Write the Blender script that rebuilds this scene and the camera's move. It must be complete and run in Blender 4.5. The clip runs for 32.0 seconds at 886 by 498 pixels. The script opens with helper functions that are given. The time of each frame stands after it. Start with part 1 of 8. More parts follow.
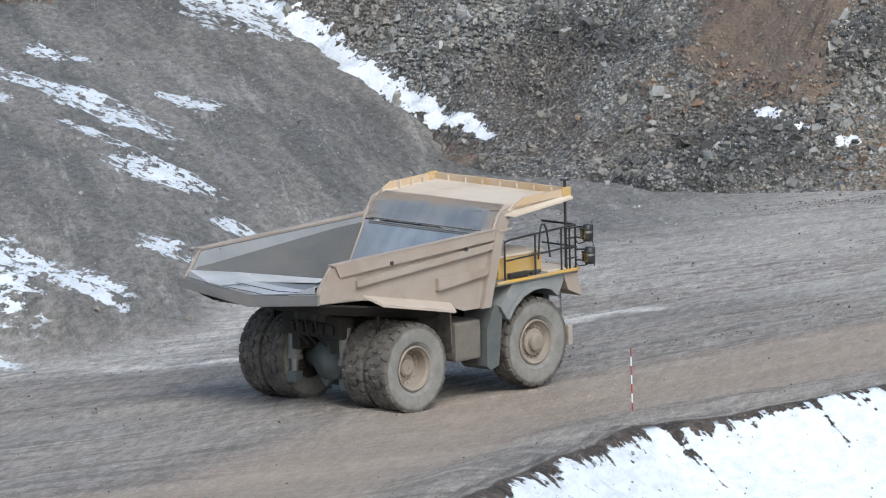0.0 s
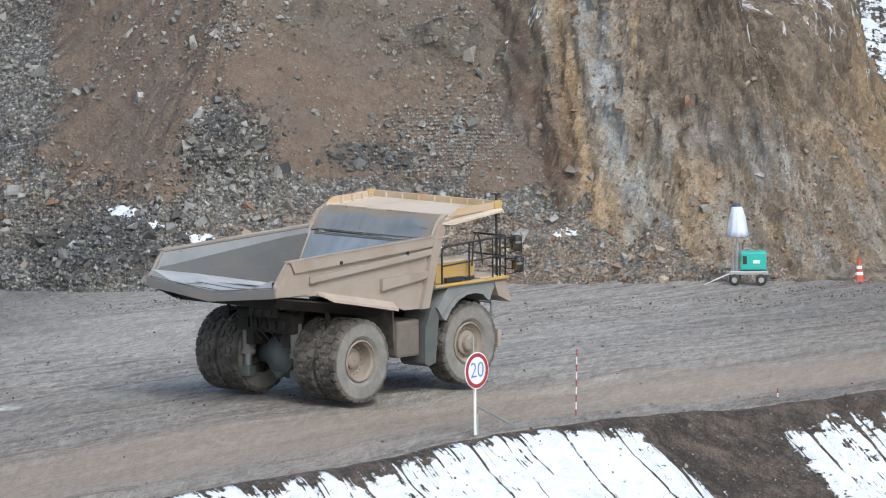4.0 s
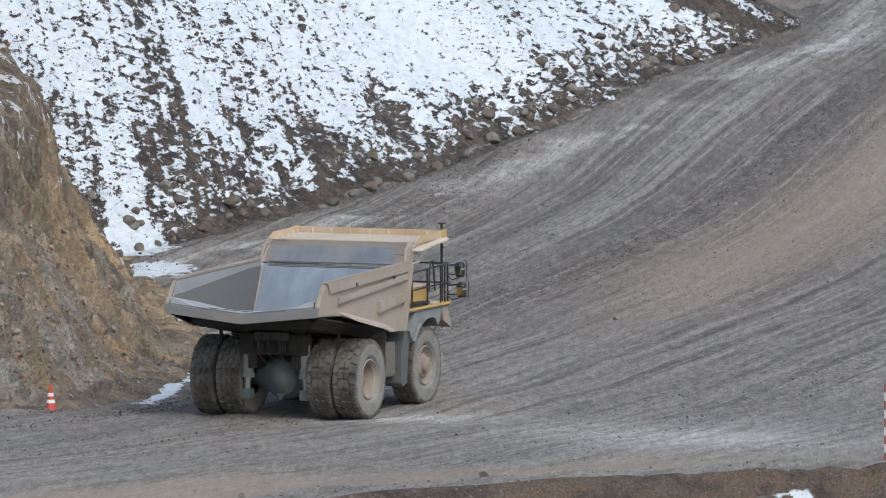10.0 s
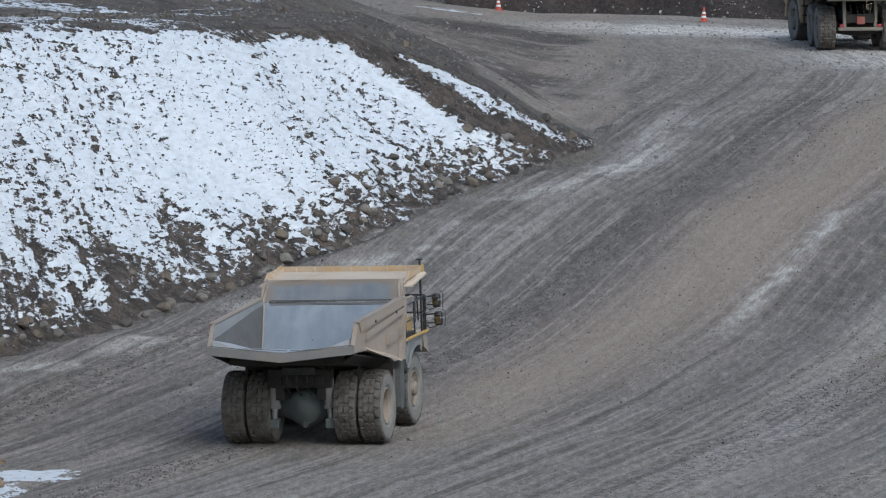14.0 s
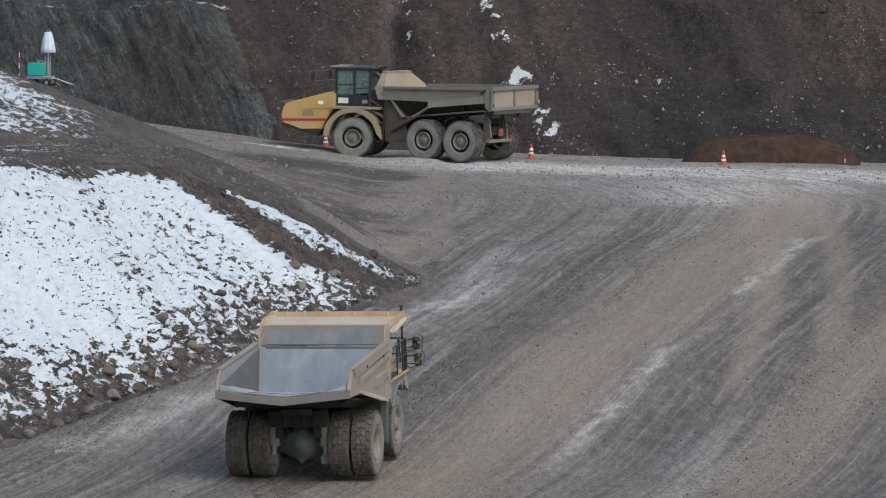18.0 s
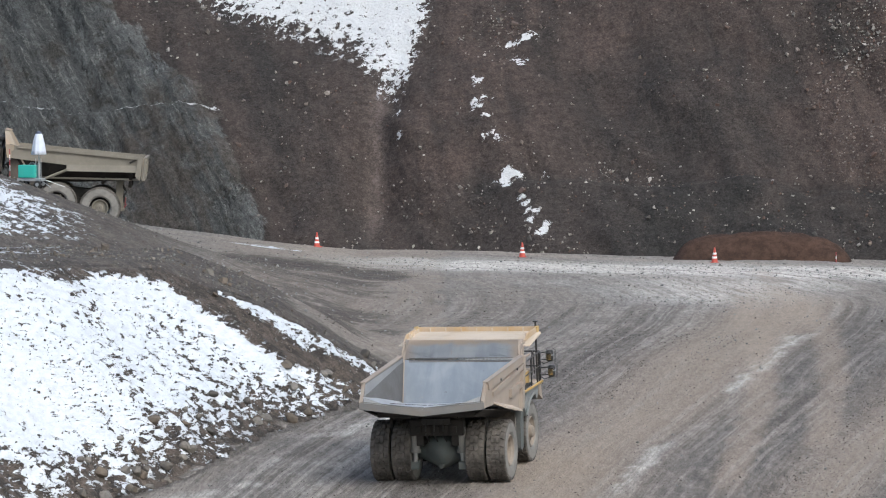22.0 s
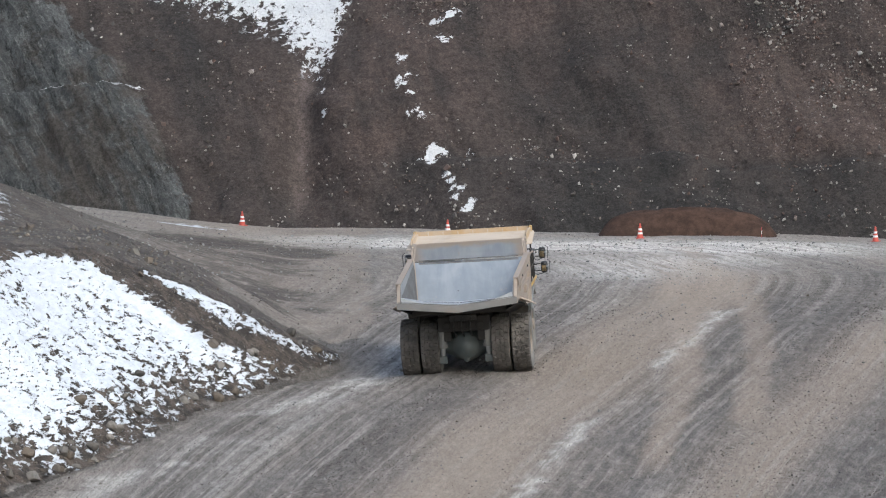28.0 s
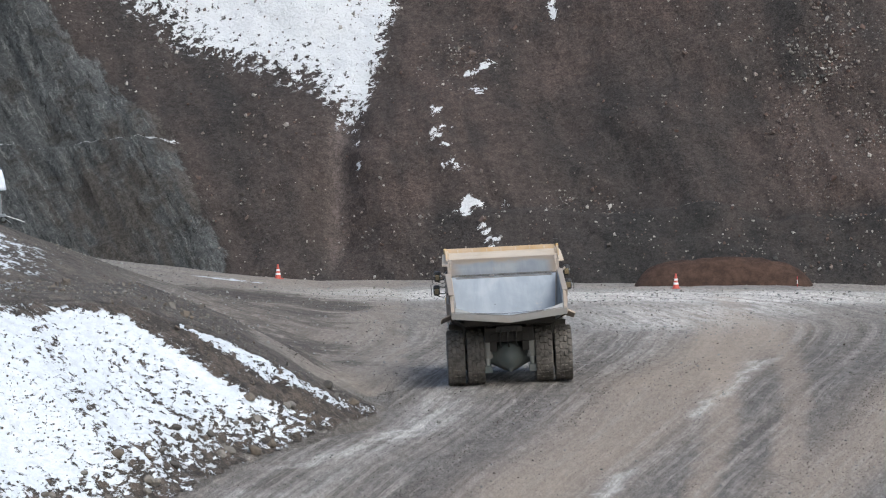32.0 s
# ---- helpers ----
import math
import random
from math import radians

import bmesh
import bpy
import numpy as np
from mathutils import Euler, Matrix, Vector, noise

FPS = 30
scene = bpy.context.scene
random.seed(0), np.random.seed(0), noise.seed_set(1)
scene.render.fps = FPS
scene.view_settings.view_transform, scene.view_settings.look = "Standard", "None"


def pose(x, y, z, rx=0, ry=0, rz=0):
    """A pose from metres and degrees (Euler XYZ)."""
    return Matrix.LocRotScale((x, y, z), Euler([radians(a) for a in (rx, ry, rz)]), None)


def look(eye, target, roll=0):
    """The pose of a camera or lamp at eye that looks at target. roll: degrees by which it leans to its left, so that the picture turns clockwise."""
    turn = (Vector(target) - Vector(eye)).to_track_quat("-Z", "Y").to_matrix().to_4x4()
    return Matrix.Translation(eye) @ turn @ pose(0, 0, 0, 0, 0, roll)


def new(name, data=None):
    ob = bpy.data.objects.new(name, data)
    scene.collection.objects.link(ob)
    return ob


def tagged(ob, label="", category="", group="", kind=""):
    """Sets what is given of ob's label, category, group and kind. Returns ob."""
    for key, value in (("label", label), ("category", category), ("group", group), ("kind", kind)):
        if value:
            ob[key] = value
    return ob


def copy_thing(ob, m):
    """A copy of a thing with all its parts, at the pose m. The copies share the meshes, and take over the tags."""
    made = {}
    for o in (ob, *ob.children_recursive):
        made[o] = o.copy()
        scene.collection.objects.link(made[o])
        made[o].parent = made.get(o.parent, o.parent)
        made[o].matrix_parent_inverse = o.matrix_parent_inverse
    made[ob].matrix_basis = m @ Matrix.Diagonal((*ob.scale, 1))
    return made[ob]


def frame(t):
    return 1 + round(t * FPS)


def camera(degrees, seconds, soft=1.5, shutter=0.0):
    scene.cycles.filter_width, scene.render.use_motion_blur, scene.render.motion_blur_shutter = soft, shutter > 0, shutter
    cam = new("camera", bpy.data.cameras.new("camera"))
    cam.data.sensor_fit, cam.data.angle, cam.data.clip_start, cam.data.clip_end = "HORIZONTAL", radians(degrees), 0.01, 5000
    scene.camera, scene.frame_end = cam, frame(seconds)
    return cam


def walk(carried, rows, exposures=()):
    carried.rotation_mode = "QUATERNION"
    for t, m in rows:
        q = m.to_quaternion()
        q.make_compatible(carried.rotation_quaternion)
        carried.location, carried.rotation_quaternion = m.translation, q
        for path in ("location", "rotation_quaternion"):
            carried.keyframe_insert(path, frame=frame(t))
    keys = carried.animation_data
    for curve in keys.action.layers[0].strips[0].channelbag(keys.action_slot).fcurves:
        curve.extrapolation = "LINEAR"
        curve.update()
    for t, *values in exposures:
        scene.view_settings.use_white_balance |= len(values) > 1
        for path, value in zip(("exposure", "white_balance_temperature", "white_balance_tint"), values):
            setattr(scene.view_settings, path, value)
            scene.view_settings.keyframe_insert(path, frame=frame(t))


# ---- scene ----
cam = camera(5.800, 32.0, 1.1)
PATH = [
    (0.0, pose(1.50, -22.75, 2.29, 83.638, 0.724, 11.735)),
    (0.5, pose(1.50, -22.75, 2.29, 83.788, 0.672, 11.228)),
    (1.0, pose(1.50, -22.75, 2.29, 83.878, 0.650, 10.797)),
    (1.5, pose(1.50, -22.75, 2.29, 83.914, 0.630, 10.213)),
    (2.0, pose(1.50, -22.75, 2.29, 84.061, 0.582, 9.658)),
    (2.5, pose(1.50, -22.75, 2.29, 84.199, 0.579, 9.056)),
    (3.0, pose(1.50, -22.75, 2.29, 84.200, 0.567, 8.544)),
    (3.5, pose(1.50, -22.75, 2.29, 84.221, 0.540, 7.938)),
    (5.5, pose(1.50, -22.75, 2.29, 84.362, 0.149, 6.435)),
    (6.0, pose(1.50, -22.75, 2.29, 84.492, 0.078, 5.713)),
    (6.5, pose(1.50, -22.75, 2.29, 84.565, 0.089, 5.073)),
    (7.0, pose(1.50, -22.75, 2.29, 84.621, 0.073, 4.561)),
    (7.5, pose(1.50, -22.75, 2.29, 84.677, 0.205, 4.058)),
    (8.0, pose(1.50, -22.75, 2.29, 84.728, 0.387, 3.626)),
    (8.5, pose(1.50, -22.75, 2.29, 84.830, 0.377, 3.342)),
    (9.0, pose(1.50, -22.75, 2.29, 84.931, 0.427, 2.935)),
    (9.1, pose(1.34, -20.28, 2.04, 84.937, 0.424, 2.862)),
    (9.2, pose(1.18, -17.85, 1.80, 84.944, 0.420, 2.788)),
    (9.3, pose(1.02, -15.47, 1.56, 84.950, 0.417, 2.712)),
    (9.4, pose(0.87, -13.14, 1.32, 84.957, 0.413, 2.635)),
    (9.5, pose(0.72, -10.85, 1.09, 84.963, 0.409, 2.557)),
    (9.6, pose(0.57, -8.60, 0.86, 84.976, 0.378, 2.510)),
    (9.7, pose(0.42, -6.39, 0.64, 84.989, 0.346, 2.463)),
    (9.8, pose(0.28, -4.22, 0.42, 85.001, 0.315, 2.415)),
    (9.9, pose(0.14, -2.09, 0.21, 85.014, 0.283, 2.366)),
    (10.0, pose(-0.00, 0.00, -0.00, 85.027, 0.251, 2.317)),
    (10.5, pose(-0.00, 0.00, -0.00, 85.097, 0.208, 2.097)),
    (11.0, pose(-0.00, 0.00, -0.00, 85.166, 0.141, 1.849)),
    (11.5, pose(-0.00, 0.00, -0.00, 85.268, 0.157, 1.638)),
    (12.0, pose(-0.00, 0.00, -0.00, 85.504, 0.118, 1.571)),
    (12.5, pose(-0.00, 0.00, -0.00, 85.621, 0.057, 1.439)),
    (13.0, pose(-0.00, 0.00, -0.00, 85.668, 0.042, 1.310)),
    (13.5, pose(-0.00, 0.00, -0.00, 85.753, 0.125, 1.112)),
    (14.0, pose(-0.00, 0.00, -0.00, 85.812, 0.195, 0.964)),
    (14.5, pose(-0.00, 0.00, -0.00, 85.925, 0.273, 0.809)),
    (15.0, pose(-0.00, 0.00, -0.00, 86.251, 0.299, 0.621)),
    (15.5, pose(-0.00, 0.00, -0.00, 86.358, 0.301, 0.451)),
    (17.5, pose(-0.00, 0.00, -0.00, 86.688, 0.063, -0.071)),
    (18.0, pose(-0.00, 0.00, -0.00, 86.702, 0.081, -0.162)),
    (18.5, pose(-0.00, 0.00, -0.00, 86.748, 0.076, -0.179)),
    (19.0, pose(-0.00, 0.00, -0.00, 86.857, 0.085, -0.208)),
    (19.5, pose(-0.00, 0.00, -0.00, 86.942, 0.116, -0.248)),
    (20.0, pose(-0.00, 0.00, -0.00, 86.980, 0.281, -0.254)),
    (20.5, pose(-0.00, 0.00, -0.00, 87.035, 0.389, -0.320)),
    (21.0, pose(-0.00, 0.00, -0.00, 87.096, 0.358, -0.473)),
    (21.5, pose(-0.00, 0.00, -0.00, 87.159, 0.432, -0.463)),
    (22.0, pose(-0.00, 0.00, -0.00, 87.353, 0.444, -0.237)),
    (22.5, pose(-0.00, 0.00, -0.00, 87.184, 0.449, -0.533)),
    (23.0, pose(-0.00, 0.00, -0.00, 87.102, 0.515, -0.640)),
    (23.5, pose(-0.00, 0.00, -0.00, 86.996, 0.520, -0.726)),
    (24.0, pose(-0.00, 0.00, -0.00, 86.963, 0.543, -0.759)),
    (24.5, pose(-0.00, 0.00, -0.00, 86.991, 0.560, -0.715)),
    (25.0, pose(-0.00, 0.00, -0.00, 87.025, 0.556, -0.660)),
    (25.5, pose(-0.00, 0.00, -0.00, 87.135, 0.575, -0.697)),
    (27.5, pose(-0.00, 0.00, -0.00, 87.214, 0.860, -0.700)),
    (28.0, pose(-0.00, 0.00, -0.00, 87.200, 0.830, -0.744)),
    (28.5, pose(-0.00, 0.00, -0.00, 87.212, 0.857, -0.740)),
    (29.0, pose(-0.00, 0.00, -0.00, 87.227, 0.898, -0.710)),
    (29.5, pose(-0.00, 0.00, -0.00, 87.277, 0.911, -0.738)),
    (30.0, pose(-0.00, 0.00, -0.00, 87.328, 0.928, -0.717)),
    (30.5, pose(-0.00, 0.00, -0.00, 87.345, 0.909, -0.598)),
    (31.0, pose(-0.00, 0.00, -0.00, 87.386, 0.991, -0.598)),
    (31.5, pose(-0.00, 0.00, -0.00, 87.466, 1.182, -0.606)),
    (32.0, pose(-0.00, 0.00, -0.00, 87.543, 1.258, -0.529)),
]
walk(cam, PATH, [(0.0, 1.02, 5980, 4.0), (2.5, 1.02, 6000, 4.2), (6.0, 1.01, 6100, 4.5), (7.0, 0.99, 6100, 4.5), (8.0, 0.92, 6020, 4.2), (9.0, 0.85, 6000, 4.1), (10.0, 0.75, 5990, 4.0), (12.0, 0.77, 5880, 3.4), (12.8, 0.50, 5750, 3.0), (15.0, 0.48, 5760, 3.0), (18.0, 0.49, 6050, 4.3), (21.2, 0.50, 6100, 4.5), (22.0, 0.96, 6150, 5.2), (25.0, 0.95, 6180, 5.4), (28.0, 0.96, 6150, 5.2), (32.0, 0.94, 6120, 5.0)])

# ---- overcast winter daylight ----
def make_world():
    w = bpy.data.worlds.new("overcast_sky")
    scene.world = w
    w.use_nodes = True
    nt = w.node_tree
    nt.nodes.clear()
    out = nt.nodes.new("ShaderNodeOutputWorld")
    bg = nt.nodes.new("ShaderNodeBackground")
    sky = nt.nodes.new("ShaderNodeTexSky")
    sky.sky_type = "NISHITA"
    sky.sun_disc = False
    sky.sun_elevation, sky.sun_rotation = radians(42), radians(150)
    sky.dust_density, sky.air_density = 4.0, 1.0
    hsv = nt.nodes.new("ShaderNodeHueSaturation")
    hsv.inputs["Saturation"].default_value = 0.95
    nt.links.new(sky.outputs[0], hsv.inputs["Color"])
    nt.links.new(hsv.outputs[0], bg.inputs[0])
    bg.inputs[1].default_value = 0.115
    nt.links.new(bg.outputs[0], out.inputs[0])


make_world()
sun_data = bpy.data.lights.new("sun", "SUN")
sun_data.energy, sun_data.angle, sun_data.color = 0.8, radians(25), (1.0, 0.99, 0.97)
sun = new("sun", sun_data)
sun.matrix_world = look((0, 0, 60), (-40 * math.sin(radians(150)) * 1.0, -40 * math.cos(radians(150)), 60 - 40 * math.tan(radians(50))))


# ---- materials ----
class Nodes:
    """A small writer of node trees: each call adds a node and returns its first output."""

    def __init__(self, name, calm=0.0):
        self.calm = calm
        self.mat = bpy.data.materials.new(name)
        self.mat.use_nodes = True
        self.nt = self.mat.node_tree
        self.bsdf = self.nt.nodes["Principled BSDF"]

    def node(self, kind, inputs=None, feature="", interpolation_type="", data_type="", operation="", attribute_name="", uv_map=""):
        n = self.nt.nodes.new("ShaderNode" + kind)
        if feature:
            n.feature = feature
        if interpolation_type:
            n.interpolation_type = interpolation_type
        if data_type:
            n.data_type = data_type
        if operation:
            n.operation = operation
        if attribute_name:
            n.attribute_name = attribute_name
        if uv_map:
            n.uv_map = uv_map
        for k, v in (inputs or {}).items():
            self.put(n.inputs[k], v)
        return n

    def put(self, socket, v):
        if isinstance(v, bpy.types.NodeSocket):
            self.nt.links.new(v, socket)
        elif isinstance(v, (tuple, list)) and len(v) == 3 and socket.type == "RGBA":
            grey = 0.25 * v[0] + 0.6 * v[1] + 0.15 * v[2]
            socket.default_value = (*(c + (grey - c) * self.calm for c in v), 1)
        else:
            socket.default_value = v

    def coords(self, which="Object"):
        return self.node("TexCoord").outputs[which]

    def scaled(self, vec, scale, rot=(0, 0, 0)):
        return self.node("Mapping", {"Vector": vec, "Scale": scale, "Rotation": rot}).outputs[0]

    def slant(self, vec, turn, scale):
        """Coordinates turned first and then stretched, for grain that runs aslant."""
        return self.scaled(self.node("Mapping", {"Vector": vec, "Rotation": (0, 0, turn)}).outputs[0], scale)

    def noise(self, vec, scale=1.0, detail=4.0, rough=0.6, dist=0.0):
        return self.node("TexNoise", {"Vector": vec, "Scale": scale, "Detail": detail, "Roughness": rough, "Distortion": dist}).outputs[0]

    def voronoi(self, vec, scale=1.0, feature="F1", out=0):
        return self.node("TexVoronoi", {"Vector": vec, "Scale": scale}, feature=feature).outputs[out]

    def ramp(self, fac, lo, hi, a=0.0, b=1.0):
        return self.node("MapRange", {"Value": fac, "From Min": lo, "From Max": hi, "To Min": a, "To Max": b}, interpolation_type="SMOOTHSTEP").outputs[0]

    def mix(self, fac, a, b):
        n = self.node("Mix", data_type="RGBA")
        self.put(n.inputs[0], fac)
        self.put(n.inputs[6], a)
        self.put(n.inputs[7], b)
        return n.outputs[2]

    def math(self, op, a, b=0.0):
        n = self.node("Math", operation=op)
        self.put(n.inputs[0], a)
        self.put(n.inputs[1], b)
        return n.outputs[0]

    def shade(self, col, fac):
        """A colour made lighter or darker by a grain."""
        return self.node("VectorMath", {0: col, "Scale": fac}, operation="SCALE").outputs[0]

    def attr(self, name, out="Fac"):
        return self.node("Attribute", attribute_name=name).outputs[out]

    def uv(self, name):
        return self.node("UVMap", uv_map=name).outputs[0]

    def bump(self, height, strength=0.5, distance=0.05, normal=None):
        n = self.node("Bump", {"Height": height, "Strength": strength, "Distance": distance})
        if normal is not None:
            self.put(n.inputs["Normal"], normal)
        return n.outputs[0]

    def finish(self, color, rough=0.8, metal=0.0, normal=None, spec=None):
        self.put(self.bsdf.inputs["Base Color"], color)
        self.put(self.bsdf.inputs["Roughness"], rough)
        self.put(self.bsdf.inputs["Metallic"], metal)
        if spec is not None:
            self.put(self.bsdf.inputs["Specular IOR Level"], spec)
        if normal is not None:
            self.put(self.bsdf.inputs["Normal"], normal)
        return self.mat


def ground_material():
    """Haul road of crushed rock with tyre tracks, loose dark soil, and snow lying on it."""
    n = Nodes("crushed_rock_ground", 0.06)
    flow, obj = n.uv("flow"), n.coords()
    warp = n.node("TexNoise", {"Vector": obj, "Scale": 0.07, "Detail": 3.0, "Roughness": 0.5}).outputs["Color"]
    way = n.node("VectorMath", {0: warp, 1: (3.0, 0.6, 0.0), 2: flow}, operation="MULTIPLY_ADD").outputs[0]
    broad = n.noise(n.scaled(way, (0.014, 0.36, 1)), 1.0, 5, 0.60, 0.15)
    ruts = n.noise(n.scaled(way, (0.016, 1.25, 1)), 1.0, 5, 0.62, 0.1)
    streak = n.noise(n.scaled(way, (0.030, 3.0, 1)), 1.0, 6, 0.66, 0.1)
    patch = n.noise(obj, 0.16, 6, 0.68, 0.5)
    mottle = n.noise(n.scaled(obj, (1.5, 0.42, 1.5)), 1.0, 7, 0.74, 0.3)
    grit = n.noise(obj, 9.0, 8, 0.8)
    lumps = n.noise(obj, 2.3, 6, 0.72)
    stones = n.voronoi(obj, 11.0)
    col = n.mix(n.ramp(n.math("ADD", n.math("MULTIPLY", broad, 0.7), n.math("MULTIPLY", patch, 0.3)), 0.42, 0.60), (0.243, 0.225, 0.207), (0.298, 0.264, 0.231))
    col = n.mix(n.ramp(streak, 0.55, 0.68, 0.0, 0.60), col, (0.370, 0.336, 0.302))
    col = n.mix(n.ramp(mottle, 0.54, 0.70, 0.0, 0.38), col, (0.345, 0.325, 0.302))
    col = n.mix(n.ramp(mottle, 0.30, 0.44, 0.40, 0.0), col, (0.150, 0.134, 0.120))
    lane = n.math("MULTIPLY", n.ramp(ruts, 0.52, 0.61), n.ramp(patch, 0.34, 0.56, 0.35, 1.0))
    col = n.mix(n.math("MULTIPLY", n.math("MULTIPLY", lane, 0.85), n.attr("streaky")), col, (0.128, 0.111, 0.098))
    damp = n.math("MULTIPLY", n.attr("damp"), n.ramp(n.math("ADD", n.math("MULTIPLY", ruts, 0.5), n.math("MULTIPLY", mottle, 0.5)), 0.40, 0.60, 0.85, 0.30))
    col = n.mix(damp, col, (0.101, 0.090, 0.083))
    col = n.mix(n.math("MULTIPLY", n.attr("tan"), n.ramp(n.math("ADD", n.math("MULTIPLY", streak, 0.5), n.math("MULTIPLY", mottle, 0.5)), 0.38, 0.62, 0.92, 0.72)), col, (0.345, 0.277, 0.222))
    col = n.mix(n.math("MULTIPLY", n.attr("pale"), n.ramp(n.noise(n.scaled(way, (0.12, 1.6, 1)), 1.0, 7, 0.7), 0.36, 0.56, 0.25, 1.0)), col, (0.60, 0.575, 0.545))
    lines = n.noise(n.scaled(flow, (0.006, 2.3, 1)), 1.0, 3, 0.55)
    worn = n.ramp(n.noise(obj, 0.12, 4, 0.6), 0.38, 0.60, 0.15, 1.0)
    rough_way = n.math("MULTIPLY", n.attr("streaky"), n.ramp(n.attr("tan"), 0.2, 0.8, 1.0, 0.35))
    dark_line = n.math("MULTIPLY", n.math("MULTIPLY", n.ramp(lines, 0.53, 0.585), worn), rough_way)
    pale_line = n.math("MULTIPLY", n.math("MULTIPLY", n.ramp(lines, 0.40, 0.455, 1.0, 0.0), worn), n.attr("streaky"))
    col = n.mix(n.math("MULTIPLY", dark_line, n.ramp(mottle, 0.35, 0.60, 0.75, 0.30)), col, (0.098, 0.084, 0.073))
    col = n.mix(n.math("MULTIPLY", pale_line, 0.40), col, (0.39, 0.355, 0.32))
    # lugs of the tyres pressed in rows across each lane, and grit dragged along it
    lug = n.noise(n.scaled(way, (2.3, 3.0, 1)), 1.0, 3, 0.6)
    press = n.math("MULTIPLY", n.ramp(lug, 0.50, 0.60), n.ramp(n.math("ADD", n.math("ADD", n.math("MULTIPLY", ruts, 0.5), n.math("MULTIPLY", lines, 0.5)), n.math("MULTIPLY", n.attr("track"), 0.22)), 0.48, 0.61, 0.0, 0.50))
    col = n.mix(n.math("MULTIPLY", press, rough_way), col, (0.098, 0.086, 0.077))
    dash = n.noise(n.scaled(way, (0.45, 8.0, 1)), 1.0, 7, 0.78)
    col = n.shade(col, n.ramp(dash, 0.36, 0.64, 0.86, 1.15))
    col = n.shade(col, n.ramp(grit, 0.34, 0.66, 0.88, 1.12))
    speck = n.noise(n.scaled(obj, (5.5, 0.9, 5.5)), 1.0, 5, 0.72)
    col = n.shade(col, n.ramp(speck, 0.34, 0.66, 0.82, 1.19))
    sand = n.noise(n.scaled(obj, (16.0, 2.4, 16.0)), 1.0, 4, 0.78)
    col = n.shade(col, n.ramp(sand, 0.32, 0.68, 0.88, 1.13))
    col = n.mix(n.math("MULTIPLY", n.attr("tan"), 0.55), col, n.mix(n.ramp(broad, 0.40, 0.60), (0.262, 0.222, 0.184), (0.335, 0.277, 0.224)))
    clod = n.math("MULTIPLY", n.ramp(n.voronoi(obj, 4.2), 0.12, 0.22, 1.0, 0.0), n.ramp(n.math("ADD", n.attr("track"), n.math("MULTIPLY", lumps, 0.5)), 0.62, 0.9, 0.0, 0.85))
    col = n.mix(clod, col, (0.070, 0.062, 0.056))
    soil_n = n.noise(obj, 1.3, 8, 0.75)
    soil = n.mix(n.ramp(soil_n, 0.38, 0.66), (0.042, 0.036, 0.032), (0.132, 0.106, 0.087))
    soil = n.mix(n.math("MULTIPLY", n.ramp(n.voronoi(obj, 5.0), 0.08, 0.24, 1.0, 0.0), n.ramp(n.node("SeparateColor", {"Color": n.voronoi(obj, 5.0, "F1", 1)}).outputs[1], 0.5, 0.8, 0.0, 0.8)), soil, (0.27, 0.24, 0.21))
    soil = n.mix(n.ramp(grit, 0.48, 0.72, 0.0, 0.7), soil, (0.035, 0.03, 0.027))
    soil = n.mix(n.math("MULTIPLY", n.attr("earth"), n.ramp(n.noise(obj, 0.55, 7, 0.72, 0.4), 0.44, 0.58, 0.15, 0.9)), soil, (0.126, 0.092, 0.066))
    soil = n.shade(soil, n.ramp(n.noise(obj, 14.0, 4, 0.78), 0.32, 0.68, 0.6, 1.4))
    dirt = n.ramp(n.math("ADD", n.attr("dirt"), n.math("MULTIPLY", n.math("SUBTRACT", soil_n, 0.5), 0.8)), 0.4, 0.6)
    col = n.mix(dirt, col, soil)
    wash = n.noise(n.scaled(n.node("VectorRotate", {"Vector": obj, "Angle": -0.42}).outputs[0], (0.30, 0.05, 0.0)), 1.0, 8, 0.72)
    trod = n.noise(n.scaled(n.node("VectorRotate", {"Vector": obj, "Angle": -0.30}).outputs[0], (1.1, 0.10, 0.0)), 1.0, 8, 0.76)
    gravel = n.mix(n.ramp(wash, 0.40, 0.58), (0.100, 0.101, 0.099), (0.200, 0.190, 0.176))
    gravel = n.mix(n.ramp(trod, 0.52, 0.64, 0.0, 0.45), gravel, (0.105, 0.096, 0.088))
    gravel = n.mix(n.ramp(trod, 0.36, 0.46, 0.55, 0.0), gravel, (0.34, 0.325, 0.30))
    gravel = n.shade(gravel, n.ramp(n.noise(n.scaled(obj, (6.0, 1.3, 6.0)), 1.0, 8, 0.80), 0.34, 0.66, 0.55, 1.42))
    gravel = n.mix(n.ramp(stones, 0.0, 0.20, 0.45, 0.0), gravel, (0.32, 0.31, 0.30))
    col = n.mix(n.math("MULTIPLY", n.attr("gravel"), 0.9), col, gravel)
    # snow: thin cover broken by clods and by runs down the slope
    runs = n.noise(n.scaled(flow, (1.25, 0.16, 1)), 1.0, 5, 0.66, 0.5)
    clods = n.noise(n.scaled(obj, (2.6, 1.5, 5.0)), 1.0, 7, 0.70, 0.3)
    cover = n.math("SUBTRACT", n.attr("snow"), n.math("ADD", n.math("MULTIPLY", n.math("SUBTRACT", runs, 0.5), n.attr("runs")), n.math("MULTIPLY", n.math("SUBTRACT", clods, 0.5), n.attr("fleck"))))
    rills = n.noise(n.scaled(flow, (0.62, 0.05, 1)), 1.0, 3, 0.55)
